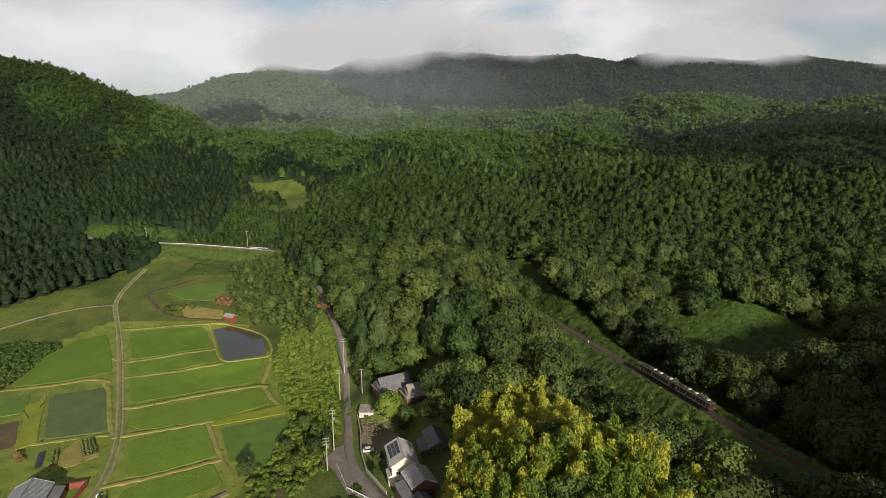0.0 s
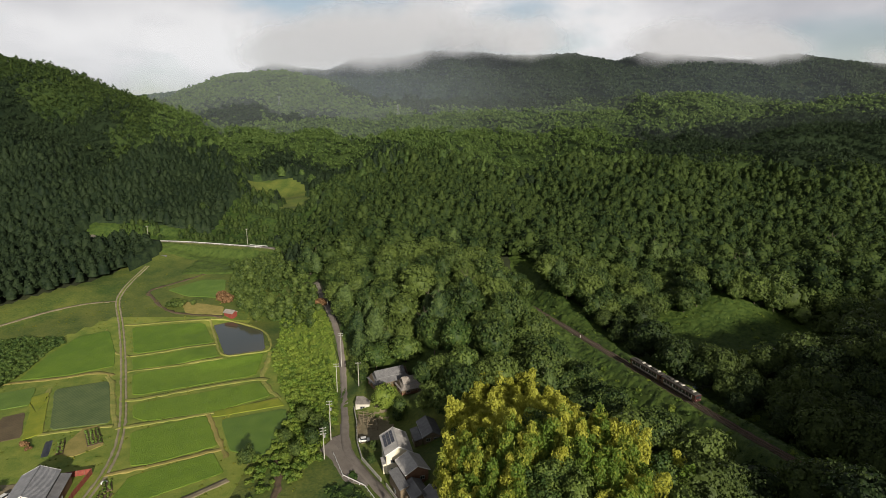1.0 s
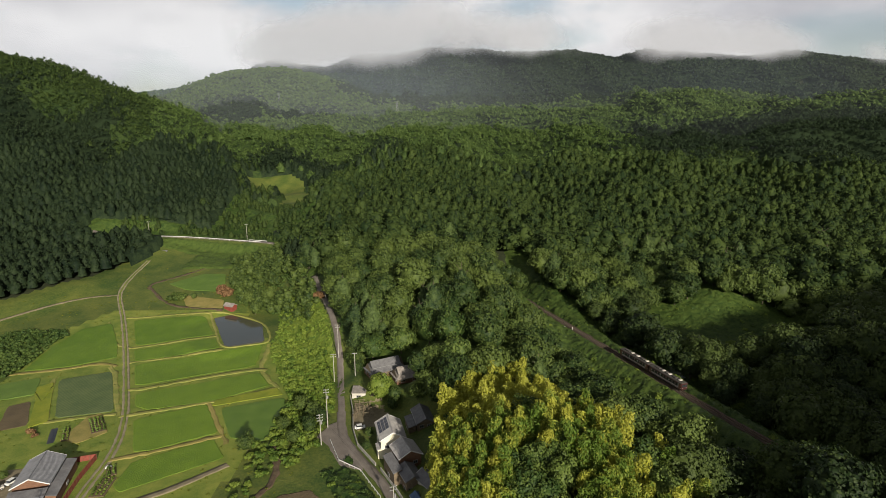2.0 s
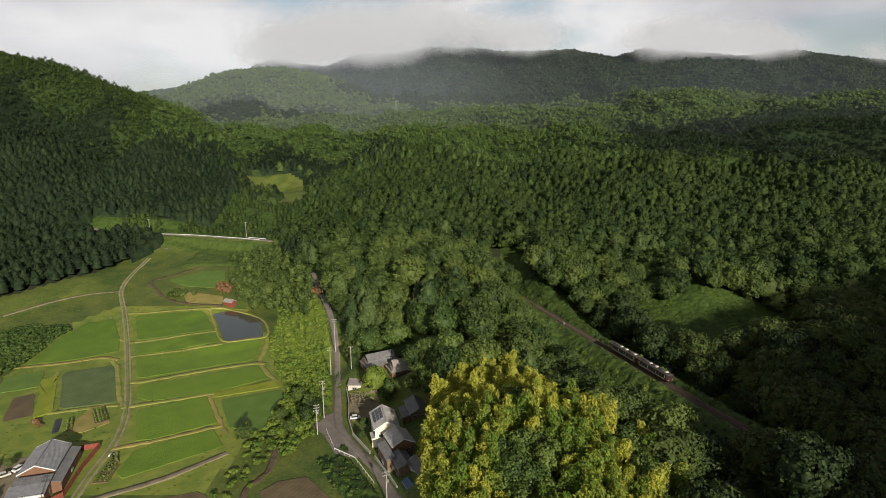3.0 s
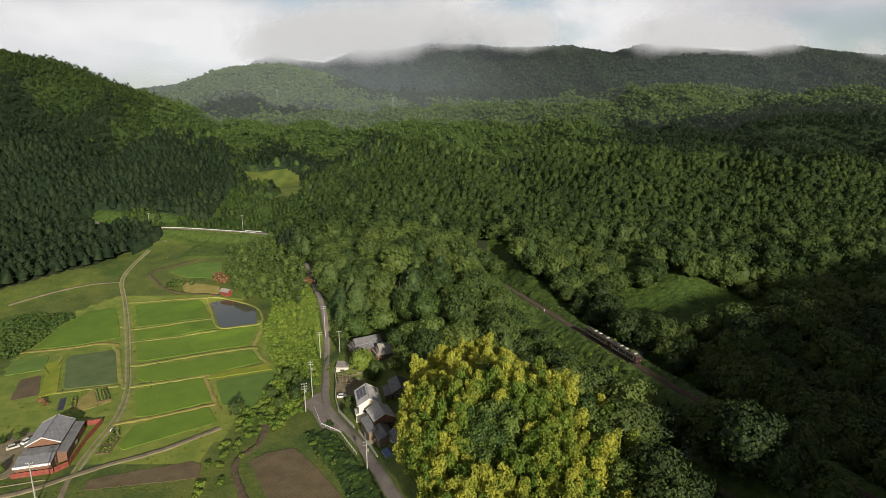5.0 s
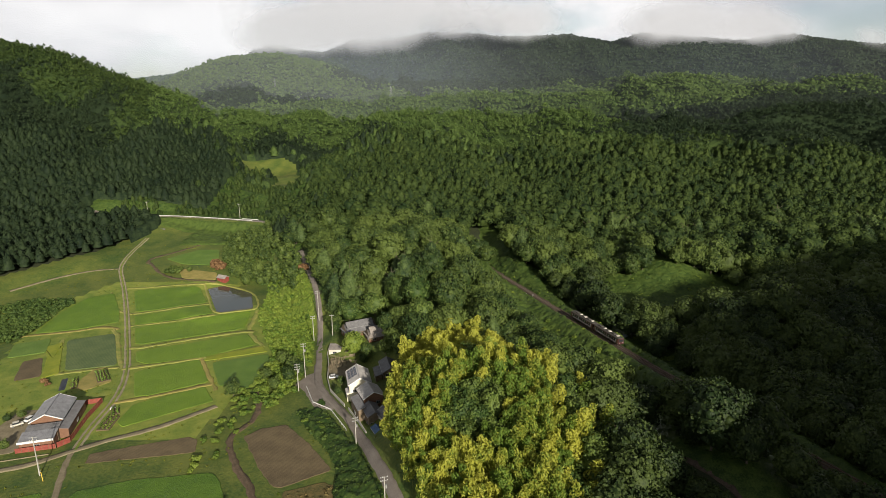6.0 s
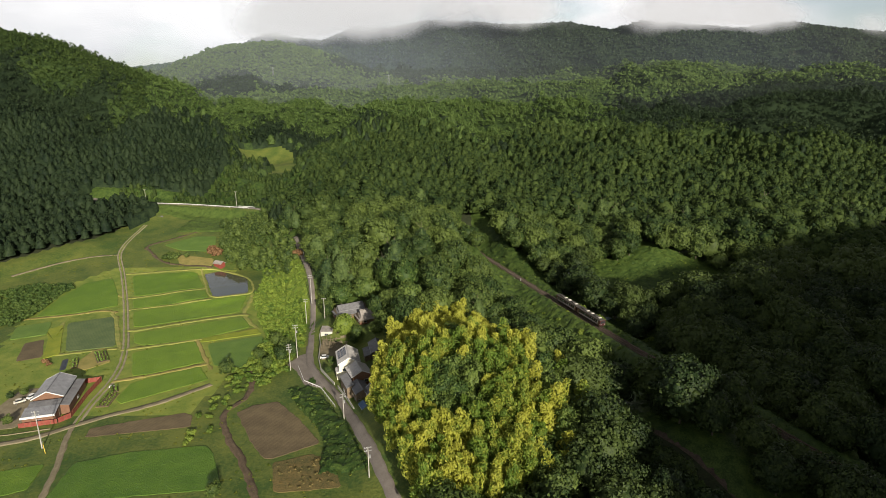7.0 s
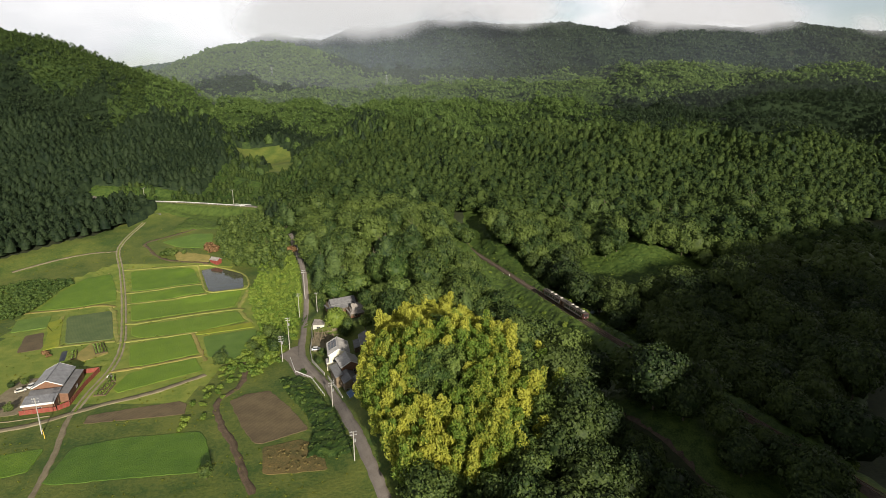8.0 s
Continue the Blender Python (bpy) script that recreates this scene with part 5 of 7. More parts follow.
canopy = raw_mesh("woodland", np.column_stack([CX.ravel(), CY.ravel(), CZ.ravel()]), np.stack([ii, ii + 1, ii + n + 1, ii + n], 1), M_CANOPY, M_CANOPY_SHADED)
# the canopy is coloured darker wherever cloud shade is laid on
canopy.polygons.foreach_set("material_index", shade_tone_here(CX, CY)[:-1, :-1].ravel()[keep].astype(np.int32))
canopy.polygons.foreach_set("use_smooth", np.ones(len(canopy.polygons), bool))
tagged(new("woodland", canopy), "closed lower canopy of the wooded slopes and mountains", "woods", kind="stuff")


def slope_tree(seed, height, radius, rings, sides, point, cards, leaf):
    """A tree of the closed canopy: a rough leafy dome or blunt cone with sprays on it."""
    rng = np.random.default_rng(seed)
    t = np.repeat(np.linspace(0, 0.80, rings)[:, None], sides, 1)
    a = (np.arange(sides)[None] + 0.5 * (np.arange(rings) % 2)[:, None]) * 6.283 / sides
    shape = (1 - t ** (1.25 if point else 2.1)) ** (0.82 if point else 0.56)
    ph = rng.uniform(0, 6.283)
    r = 0.88 * radius * shape * (1 + 0.14 * np.sin(3 * a + ph + 3 * t)) * rng.uniform(0.80, 1.14, t.shape)
    z = height * (0.30 + 0.70 * t + rng.uniform(-0.045, 0.045, t.shape))
    z[0] = height * 0.25
    v = np.concatenate([np.stack([r * np.cos(a), r * np.sin(a), z], -1).reshape(-1, 3), ((0, 0, height),)])
    i, j = np.meshgrid(np.arange(rings - 1), np.arange(sides), indexing="ij")
    o, w, g, h = i * sides + j, i * sides + (j + 1) % sides, (i + 1) * sides + (j + 1) % sides, (i + 1) * sides + j
    top = (rings - 1) * sides + np.arange(sides)
    f = np.concatenate([np.stack([o, w, g], -1).reshape(-1, 3), np.stack([o, g, h], -1).reshape(-1, 3),
                        np.stack([top, np.roll(top, -1), np.full(sides, rings * sides)], -1)])
    if not cards:
        return v, f
    t = rng.uniform(0.1, 1, cards) ** 0.8
    a = rng.uniform(0, 6.283, cards)
    r = radius * (1 - t ** (1.25 if point else 2.1)) ** (0.82 if point else 0.56) * (1 + 0.14 * np.sin(3 * a + ph + 3 * t)) * rng.uniform(0.92, 1.08, cards)
    p = np.stack([r * np.cos(a), r * np.sin(a), height * (0.30 + 0.72 * t)], 1)
    d = np.stack([np.cos(a), np.sin(a), 0.35 + 1.3 * t], 1)
    d /= np.linalg.norm(d, axis=1)[:, None]
    return crown_mesh("crown", leaves(rng, p, d, leaf, leaf * 0.62, 0.3, 0.5), (v, f), M_OAK)


def tuft_tree(seed, height, radius, cards, leaf):
    """A distant crown of a few large sprays above the closed canopy."""
    rng = np.random.default_rng(seed)
    k = np.arange(cards)
    t = 1 - (k + 0.5) / cards
    a = k * 2.39996 + rng.uniform(-0.4, 0.4, cards)
    r = radius * np.sqrt(1 - t) * rng.uniform(0.75, 1.1, cards)
    p = np.stack([r * np.cos(a), r * np.sin(a), height * (0.62 + 0.38 * t ** 0.8) * rng.uniform(0.94, 1.05, cards)], 1)
    d = np.stack([np.cos(a) * (1.2 - 0.6 * t), np.sin(a) * (1.2 - 0.6 * t), 0.30 + 0.35 * t], 1)
    d /= np.linalg.norm(d, axis=1)[:, None]
    q = leaves(rng, p, d, leaf, leaf * 0.85, 0.3, 0.28).reshape(-1, 3)
    i = k * 4
    return q, np.concatenate([np.stack([i, i + 1, i + 2], 1), np.stack([i, i + 2, i + 3], 1)])


MID_DOME = [slope_tree(200 + i, 9.2 + 0.4 * i, 3.9 + 0.25 * (i % 3), 4, 6, False, 68, 1.45) for i in range(6)]
MID_CONE = [slope_tree(210 + i, 10.2 + 0.4 * i, 3.8 + 0.2 * (i % 3), 4, 6, True, 60, 1.35) for i in range(5)]
BACK_DOME = [tuft_tree(220 + i, 8.6 + 0.4 * i, 3.6 + 0.2 * (i % 3), 26, 1.95) for i in range(8)]
BACK_CONE = [tuft_tree(230 + i, 9.8 + 0.4 * i, 3.0 + 0.2 * (i % 3), 24, 1.8) for i in range(8)]
FAR_TREE = [tuft_tree(240 + i, 8.4 + 0.4 * i, 4.0 + 0.3 * (i % 3), 15, 3.2) for i in range(8)]
RIDGE_TREE = [tuft_tree(250 + i, 9.6 + 0.5 * i, 5.4 + 0.4 * (i % 3), 8, 6.2) for i in range(8)]


bands = []
for x0, x1, y0, y1, gap, seed in ((-470, 560, 345, 600, 5.8, 15), (-330, -75, 196, 345, 5.8, 16), (-760, 800, 600, 900, 6.1, 17), (-1150, 1200, 900, 1480, 7.4, 18), (-1900, 2150, 1480, 2480, 10.5, 19)):
    bands.append(scatter(x0, x1, y0, y1, gap, seed)[:2])
x, y = np.concatenate([b[0] for b in bands]), np.concatenate([b[1] for b in bands])
ok = in_view(x, y)
x, y = x[ok], y[ok]
lift = ground_z(x, y + 12) - ground_z(x, y - 12)
ok = (y < 800) | (lift > -3.0)                                                                # slopes that face the valley
x, y = x[ok], y[ok]
ok = np.ones(len(x), bool)
low = np.flatnonzero(y < 700)
ok[low] = wooded(x[low], y[low]) & wooded(x[low] - 3.5, y[low]) & wooded(x[low] + 3.5, y[low])
x, y = x[ok], y[ok]
rng = np.random.default_rng(31)
# trees in the cloud-shaded areas get the darkened foliage
green = shade_tone_here(x + rng.normal(0, 13, len(x)), y + rng.normal(0, 17, len(x))) | ((x < -80) & (y < 345))
pointed = np.where(green, rng.uniform(0, 1, len(x)) < 0.72, rng.uniform(0, 1, len(x)) < 0.15 + 0.35 * (fbm(x, y, 90, 2, 3.0) > 0.35))
u = x / (y + 20)
# the sunlit band of the slopes, painted in with the lighter leaves
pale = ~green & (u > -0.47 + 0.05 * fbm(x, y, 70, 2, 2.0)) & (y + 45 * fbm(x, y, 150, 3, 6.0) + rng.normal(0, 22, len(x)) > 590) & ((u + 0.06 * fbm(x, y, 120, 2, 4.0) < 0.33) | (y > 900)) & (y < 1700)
sizes = rng.uniform(0.78, 1.2, len(x)) * (1 + 0.12 * fbm(x, y, 45, 2, 7.0))
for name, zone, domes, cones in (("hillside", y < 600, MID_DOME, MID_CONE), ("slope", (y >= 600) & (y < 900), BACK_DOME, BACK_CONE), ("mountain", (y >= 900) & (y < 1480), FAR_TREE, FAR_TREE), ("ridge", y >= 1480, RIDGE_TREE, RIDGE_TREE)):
    for kind_name, sel, shapes, material, label in (("cedars", green & pointed, cones, M_SHADE_FOLIAGE, "cedars crowded on the slopes, darkened as under cloud"),
                                                    ("evergreens", green & ~pointed, domes, M_SHADE_FOLIAGE, "round trees of the slopes with cloud shade in their colour"),
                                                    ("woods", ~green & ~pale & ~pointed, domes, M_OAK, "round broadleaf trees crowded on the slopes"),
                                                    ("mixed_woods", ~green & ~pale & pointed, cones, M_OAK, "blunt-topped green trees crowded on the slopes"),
                                                    ("sunny_woods", pale & ~pointed, domes, M_LIT_OAK, "broadleaf trees of the slopes in a lighter, sunlit green"),
                                                    ("sunny_grove", pale & pointed, cones, M_LIT_OAK, "blunt-topped trees of the slopes in a lighter, sunlit green")):
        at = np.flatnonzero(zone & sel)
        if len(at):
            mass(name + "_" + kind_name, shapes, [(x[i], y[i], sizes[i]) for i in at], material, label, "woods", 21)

# young trees above the distant road
x, y, rng = scatter(-232, -104, 372, 490, 3.7, 27)
ok = ((y > far_road_y(x) + 5) & (y < far_road_y(x) + 17) & (fbm(x, y, 40, 2, 2.0) > -0.3)) | (young_grove(x, y) & (fbm(x, y, 30, 2, 3.0) > -0.1))
ok &= ~clearing(x, y)
mass("young_trees", MID_CONE[:2] + MID_DOME[:2], [(a, b, k) for a, b, k in zip(x[ok], y[ok], rng.uniform(0.30, 0.62, ok.sum()))], M_OAK, "young trees planted along the distant road", "woods", 28)

# undergrowth below the trees
def under(x, y):
    w = ((x > east_edge(y) + 3) & (y > 66) & (y < 356)) & in_view(x, y) & (rail_distance(x, y) > 2.6) & (road_distance(x, y) > 2.4)
    w &= ~((((x + 12) / 21) ** 2 + ((y - 200) / 13) ** 2 < 1)) & ~((x < 8) & (y < 192)) & (knoll(x, y) > 0.9)
    return w & ~((x > 60) & (x < 108) & (y < 130) & (np.abs((x - 76) * 19 + (y - 112) * 10) / 21.5 < 2.0))


carpet("forest_undergrowth", under, (-70, 250, 66, 345), 1.7, 1.0, 4.0, M_VINE, "leafy undergrowth below the trees", 65, 0.5, 1.0)


# ---------------------------------------------------------------- buildings
def roof_slab(bm, corners, thick, gap=0.0, rise=0.05):
    """A roof plane with its thickness, in one piece: corners a, b along its top, c, d along its foot; gap: the spacing of raised tile lines that
    run down it, 0 for a plain board."""
    a, b, c, d = (Vector(q) for q in corners)
    n = (b - a).cross(d - a).normalized()
    if n.z < 0:
        n = -n
    marks = [(0.0, 0.0)]
    if gap:
        count = max(2, int((b - a).length / gap))
        w = 0.18 / count
        for k in range(count):
            m = (k + 0.5) / count
            marks += [(m - w, 0.0), (m, rise), (m + w, 0.0)]
    marks.append((1.0, 0.0))
    top = [(bm.verts.new(a.lerp(b, t) + n * h), bm.verts.new(d.lerp(c, t) + n * h)) for t, h in marks]
    low = [(bm.verts.new(a.lerp(b, t) - n * thick), bm.verts.new(d.lerp(c, t) - n * thick)) for t in (0.0, 1.0)]
    for (p, q), (r, s) in zip(top[:-1], top[1:]):
        bm.faces.new((p, r, s, q))
    bm.faces.new((low[0][0], low[0][1], low[1][1], low[1][0]))
    bm.faces.new((top[0][0], top[0][1], low[0][1], low[0][0]))
    bm.faces.new((top[-1][1], top[-1][0], low[1][0], low[1][1]))
    bm.faces.new([p for p, _ in top] + [low[1][0], low[0][0]])
    bm.faces.new([q for _, q in reversed(top)] + [low[0][1], low[1][1]])


def window(house, x, y, z, w, h, facing, frame_material=None):
    """A framed window let into a wall. facing: 0 +x, 1 +y, 2 -x, 3 -y."""
    t = facing * math.pi / 2
    c, s = math.cos(t), math.sin(t)
    bm = bmesh.new()
    for dy, dz, a, b in ((0, h / 2, w + 0.16, 0.1), (0, -h / 2, w + 0.2, 0.12), (w / 2, 0, 0.1, h), (-w / 2, 0, 0.1, h), (0, 0, 0.06, h)):
        box(bm, x + c * 0.05 - s * dy, y + s * 0.05 + c * dy, z + dz, 0.14, a, b, t)
    fr = part("window", bm, frame_material or M_METAL, house)
    for sgn in (-1, 1):
        bm = bmesh.new()
        dy = sgn * w / 4
        box(bm, x + c * 0.03 - s * dy, y + s * 0.03 + c * dy, z, 0.05, w / 2 - 0.1, h - 0.1, t)
        part("pane", bm, M_GLASS, fr)


def gable_house(name, label, x, y, ax, ay, length, width, eave, ridge, base, wall_m, roof_m, over=0.5, hip=0.0, windows=True, low_wall=None):
    """A house whose ridge runs along (ax, ay): walls, gables, tiled roof planes, ridge cap, verge boards, windows and a door. hip: how far a hipped
    skirt goes round under the gable, as on old farmhouses."""
    yaw = math.degrees(math.atan2(ay, ax))
    h = tagged(empty(name, x, y, base, yaw), label, "house")
    e, r = eave - base, ridge - base
    L, W = length / 2, width / 2
    wl, ww = L - over, W - over
    bm = bmesh.new()
    vs = [bm.verts.new(c) for c in ((-wl, -ww, -0.9), (wl, -ww, -0.9), (wl, ww, -0.9), (-wl, ww, -0.9), (-wl, -ww, e), (wl, -ww, e), (wl, ww, e), (-wl, ww, e),
                                    (-wl, 0, r - 0.25), (wl, 0, r - 0.25))]
    for f in ((0, 1, 5, 4), (1, 2, 6, 9, 5), (2, 3, 7, 6), (3, 0, 4, 8, 7)):
        bm.faces.new([vs[i] for i in f])
    part("wall", bm, wall_m, h)
    if low_wall:
        bm = bmesh.new()
        for u, v, a, b in ((0, -ww, 2 * wl, 0.08), (0, ww, 2 * wl, 0.08), (wl, 0, 0.08, 2 * ww), (-wl, 0, 0.08, 2 * ww)):
            box(bm, u, v, 0.45, a + 0.06, b + 0.06, 1.3)
        part("wainscot", bm, low_wall, h, "dark boarded lower wall")
    if hip:
        li, wi = L - hip * 1.2, W * 0.52
        zi = e + (r - e) * 0.42
        for q in (((-L, -W, e), (L, -W, e), (li, -wi, zi), (-li, -wi, zi)), ((L, W, e), (-L, W, e), (-li, wi, zi), (li, wi, zi)),
                  ((L, -W, e), (L, W, e), (li, wi, zi), (li, -wi, zi)), ((-L, W, e), (-L, -W, e), (-li, -wi, zi), (-li, wi, zi))):
            bm = bmesh.new()
            roof_slab(bm, (q[3], q[2], q[1], q[0]), 0.16, 0.5)
            part("roof", bm, roof_m, h)
        L2, W2, e2 = li + 0.35, wi + 0.1, zi + 0.06
        bm = bmesh.new()
        for sx in (-1, 1):
            vs = [bm.verts.new(c) for c in ((sx * li, -wi, zi), (sx * li, wi, zi), (sx * li, 0, r - 0.2))]
            bm.faces.new(vs)
        part("gable", bm, M_PLASTER, h, "pale plastered gable end")
    else:
        L2, W2, e2 = L, W, e
    for sy in (-1, 1):
        q = ((-L2, 0, r), (L2, 0, r), (L2, sy * W2, e2), (-L2, sy * W2, e2))
        bm = bmesh.new()
        roof_slab(bm, q, 0.18, 0.5)
        part("roof", bm, roof_m, h)
        bm = bmesh.new()
        rod(bm, (-L2 - 0.02, sy * W2, e2 - 0.12), (L2 + 0.02, sy * W2, e2 - 0.12), 0.07, sides=6)
        part("gutter", bm, M_METAL, h)
        for sx in (-1, 1):
            bm = bmesh.new()
            roof_slab(bm, ((sx * (L2 + 0.03), 0, r + 0.04), (sx * (L2 + 0.11), 0, r + 0.04), (sx * (L2 + 0.11), sy * W2, e2 + 0.03), (sx * (L2 + 0.03), sy * W2, e2 + 0.03)), 0.26)
            part("verge_board", bm, M_WHITE if wall_m in (M_CREAM, M_BROWN, M_PLASTER) else roof_m, h)
    bm = bmesh.new()
    box(bm, 0, 0, r + 0.08, 2 * L2 + 0.2, 0.34, 0.22, bevel=0.06)
    part("ridge_cap", bm, roof_m, h)
    if windows:
        rows = (1.2, 3.9) if e > 4.6 else (1.2,)
        for z in rows:
            for sy, facing in ((-1, 3), (1, 1)):
                n = max(1, int(wl * 2 / 3.2))
                for k in range(n):
                    window(h, -wl + (k + 0.5) * 2 * wl / n, sy * ww, z, 1.5, 1.05, facing)
            for sx, facing in ((1, 0), (-1, 2)):
                for dy in (-ww * 0.5, ww * 0.45):
                    window(h, sx * wl, dy, z, 1.3, 1.0, facing)
        bm = bmesh.new()
        box(bm, wl * 0.35, -ww - 0.02, 0.95, 0.9, 0.08, 2.0, bevel=0.02)
        dr = part("door", bm, M_BROWN, h)
        bm = bmesh.new()
        box(bm, wl * 0.35 + 0.33, -ww - 0.09, 0.95, 0.05, 0.06, 0.16)
        part("door_handle", bm, M_METAL, dr)
    return h


def lean_to(name, label, x, y, ax, ay, length, width, high, low, base, wall_m, roof_m):
    """A low wing with one roof plane that falls towards its -y side."""
    h = tagged(empty(name, x, y, base, math.degrees(math.atan2(ay, ax))), label, "annex")
    L, W = length / 2, width / 2
    bm = bmesh.new()
    vs = [bm.verts.new(c) for c in ((-L + .2, -W + .3, -0.9), (L - .2, -W + .3, -0.9), (L - .2, W, -0.9), (-L + .2, W, -0.9), (-L + .2, -W + .3, low - base - .1), (L - .2, -W + .3, low - base - .1), (L - .2, W, high - base - .1), (-L + .2, W, high - base - .1))]
    for f in ((0, 1, 5, 4), (1, 2, 6, 5), (2, 3, 7, 6), (3, 0, 4, 7)):
        bm.faces.new([vs[i] for i in f])
    part("wall", bm, wall_m, h)
    q = ((-L, W, high - base), (L, W, high - base), (L, -W, low - base), (-L, -W, low - base))
    bm = bmesh.new()
    roof_slab(bm, q, 0.14, 0.5)
    part("roof", bm, roof_m, h)
    window(h, 0, -W + .3, 1.1, min(1.6, length * 0.4), 0.9, 3)
    return h


# the white house with its solar roof, and the houses beside it
gable_house("house", "two-storey cream house with grey tiles and a solar roof", -12.5, 157.0, 2.8, -11.5, 11.8, 8.4, 4.9, 7.3, -1.4, M_CREAM, M_TILE)
wd = Vector((2.8, -11.5, 0)).normalized()
wyaw = math.degrees(math.atan2(wd.y, wd.x))
wm = pose(-12.5, 157.0, -1.4, 0, 0, wyaw)
first = None
slope = math.atan2(2.4, 4.2)
for i in range(3):
    for j in range(4):
        m = wm @ Matrix.Translation((-3.8 + j * 1.72, -1.05 - i * 1.06, 8.7 - 0.12 - (1.05 + i * 1.06) * 2.4 / 4.2 + 0.22)) @ Matrix.Rotation(slope, 4, "X")
        if first is None:
            first = tagged(new("solar_panel"), "black solar panel in a thin metal frame on a tiled roof", "solar panel", "solar panels on the cream house")
            bm = bmesh.new()
            box(bm, 0, 0, 0.03, 1.58, 0.94, 0.03)
            part("cell_sheet", bm, M_SOLAR, first)
            bm = bmesh.new()
            for a, b, c, d in ((0, 0.48, 1.64, 0.04), (0, -0.48, 1.64, 0.04), (0.8, 0, 0.04, 1.0), (-0.8, 0, 0.04, 1.0)):
                box(bm, a, b, 0.02, c, d, 0.07)
            part("panel_frame", bm, M_TILE_DARK, first)
            first.matrix_basis = m
        else:
            copy_thing(first, m)
lean_to("porch", "small cream porch with a tiled roof against the house", -15.6, 153.0, 2.8, -11.5, 4.2, 2.0, 2.2, 1.6, -1.4, M_CREAM, M_TILE)
gable_house("house", "brown boarded two-storey house with a grey tiled roof", -6.9, 146.0, 3.4, -7.6, 8.4, 7.7, 4.7, 6.7, -1.4, M_BROWN, M_TILE)
lean_to("annex", "low tiled wing along the brown house", -10.6, 141.6, 3.4, -8.0, 10.0, 2.8, 3.7, 2.9, -1.4, M_WOOD, M_TILE_DARK)
gable_house("outbuilding", "low grey-tiled outbuilding behind the houses", -5.4, 137.3, 3.2, -7.4, 8.0, 5.4, 2.8, 4.0, -1.4, M_WOOD, M_TILE_DARK)
gable_house("outbuilding", "low dark-roofed storehouse at the grove's edge", 0.4, 133.6, 4.2, -6.2, 8.2, 5.6, 2.9, 4.5, -1.4, M_PLASTER, M_TILE_DARK)
gable_house("house", "dark-roofed house in the grove's shade", -2.7, 168.0, 2.5, -10.1, 10.6, 6.3, 3.9, 5.6, -1.2, M_WOOD, M_TILE_DARK)
lean_to("annex", "low wing of the shaded house", -6.9, 167.0, 2.5, -10.1, 8.0, 2.6, 2.9, 2.2, -1.3, M_WOOD, M_TILE_DARK)
gable_house("storehouse", "small blue-roofed shed beside the road", -2.6, 128.4, 3.4, -7.0, 4.4, 3.4, 0.9, 1.7, -1.4, M_WOOD, M_BLUE, over=0.25, windows=False)

# the old farmhouses at the wood's edge
gable_house("farmhouse", "old farmhouse with a weathered grey hipped roof", -18.8, 204.2, 11.2, 6.3, 15.0, 8.2, 5.2, 8.8, 2.8, M_WOOD, M_TILE_DARK, hip=1.6, low_wall=M_BROWN)
gable_house("farmhouse", "small old house with a steep hip-and-gable roof", -10.2, 198.2, 10.0, 4.4, 10.2, 7.8, 5.0, 8.4, 2.8, M_WOOD, M_TILE_WARM, hip=1.6, low_wall=M_BROWN)
lean_to("shed", "pale tin-roofed open shed", -27.2, 192.6, 1, 0.0, 5.4, 5.0, 1.9, 1.2, -1.4, M_PLASTER, M_TILE_WARM)

# the farm by the lane: main house, low wings, red fence
gable_house("farmhouse", "farmhouse with a broad grey tiled roof and pale gable boards", -110.6, 138.4, 4.2, -14.2, 14.8, 9.8, 3.1, 5.4, -1.4, M_BROWN, M_TILE_BLUE)
lean_to("annex", "long dark lean-to along the farmhouse", -104.4, 138.0, -4.6, 15.6, 19.0, 3.4, 2.3, 1.7, -1.4, M_BROWN, M_TILE_DARK)
lean_to("annex", "middle roof between farmhouse and front wing", -107.3, 127.9, 9.6, 2.6, 9.4, 4.2, 3.1, 2.3, -1.4, M_WOOD, M_TILE_DARK)
lean_to("annex", "low front wing with a white-edged tiled roof", -106.7, 124.6, 9.6, 2.6, 9.8, 4.4, 2.6, 1.5, -1.4, M_BROWN, M_TILE_BLUE)
bm = bmesh.new()
box(bm, 0, 0, 0, 9.8, 0.5, 0.62, bevel=0.04)
sign = part("gable_board", bm, M_WHITE)
sign.matrix_basis = pose(-106.02, 122.12, 1.5, 0, 0, 15.2)
tagged(sign, "long white fascia board over the front wing", "fascia")


def board_fence(points, height, group):
    """A board fence: each panel between two posts is a part, with its rails."""
    x0, y0 = points[0]
    f = tagged(empty("fence", x0, y0, 0), "rust-red board fence round the farmyard", "fence", group)
    for (ax, ay), (bx, by) in zip(points[:-1], points[1:]):
        d = math.hypot(bx - ax, by - ay)
        n = max(1, round(d / 1.9))
        t = math.atan2(by - ay, bx - ax)
        for k in range(n):
            mx, my = ax + (bx - ax) * (k + 0.5) / n, ay + (by - ay) * (k + 0.5) / n
            z = float(ground_z(mx, my))
            bm = bmesh.new()
            box(bm, mx - x0, my - y0, z + height / 2, d / n - 0.1, 0.06, height, t)
            box(bm, mx - x0, my - y0, z + height + 0.03, d / n, 0.16, 0.07, t)
            part("panel", bm, M_RED, f)
            px, py = ax + (bx - ax) * k / n, ay + (by - ay) * k / n
            bm = bmesh.new()
            box(bm, px - x0, py - y0, z + height / 2, 0.14, 0.14, height + 0.25, t)
            part("post", bm, M_BROWN, f)
    return f


board_fence(((-110.0, 149.6), (-102.6, 152.0), (-101.4, 141.0), (-98.4, 126.5), (-100.6, 123.4)), 1.7, "farmyard fences")
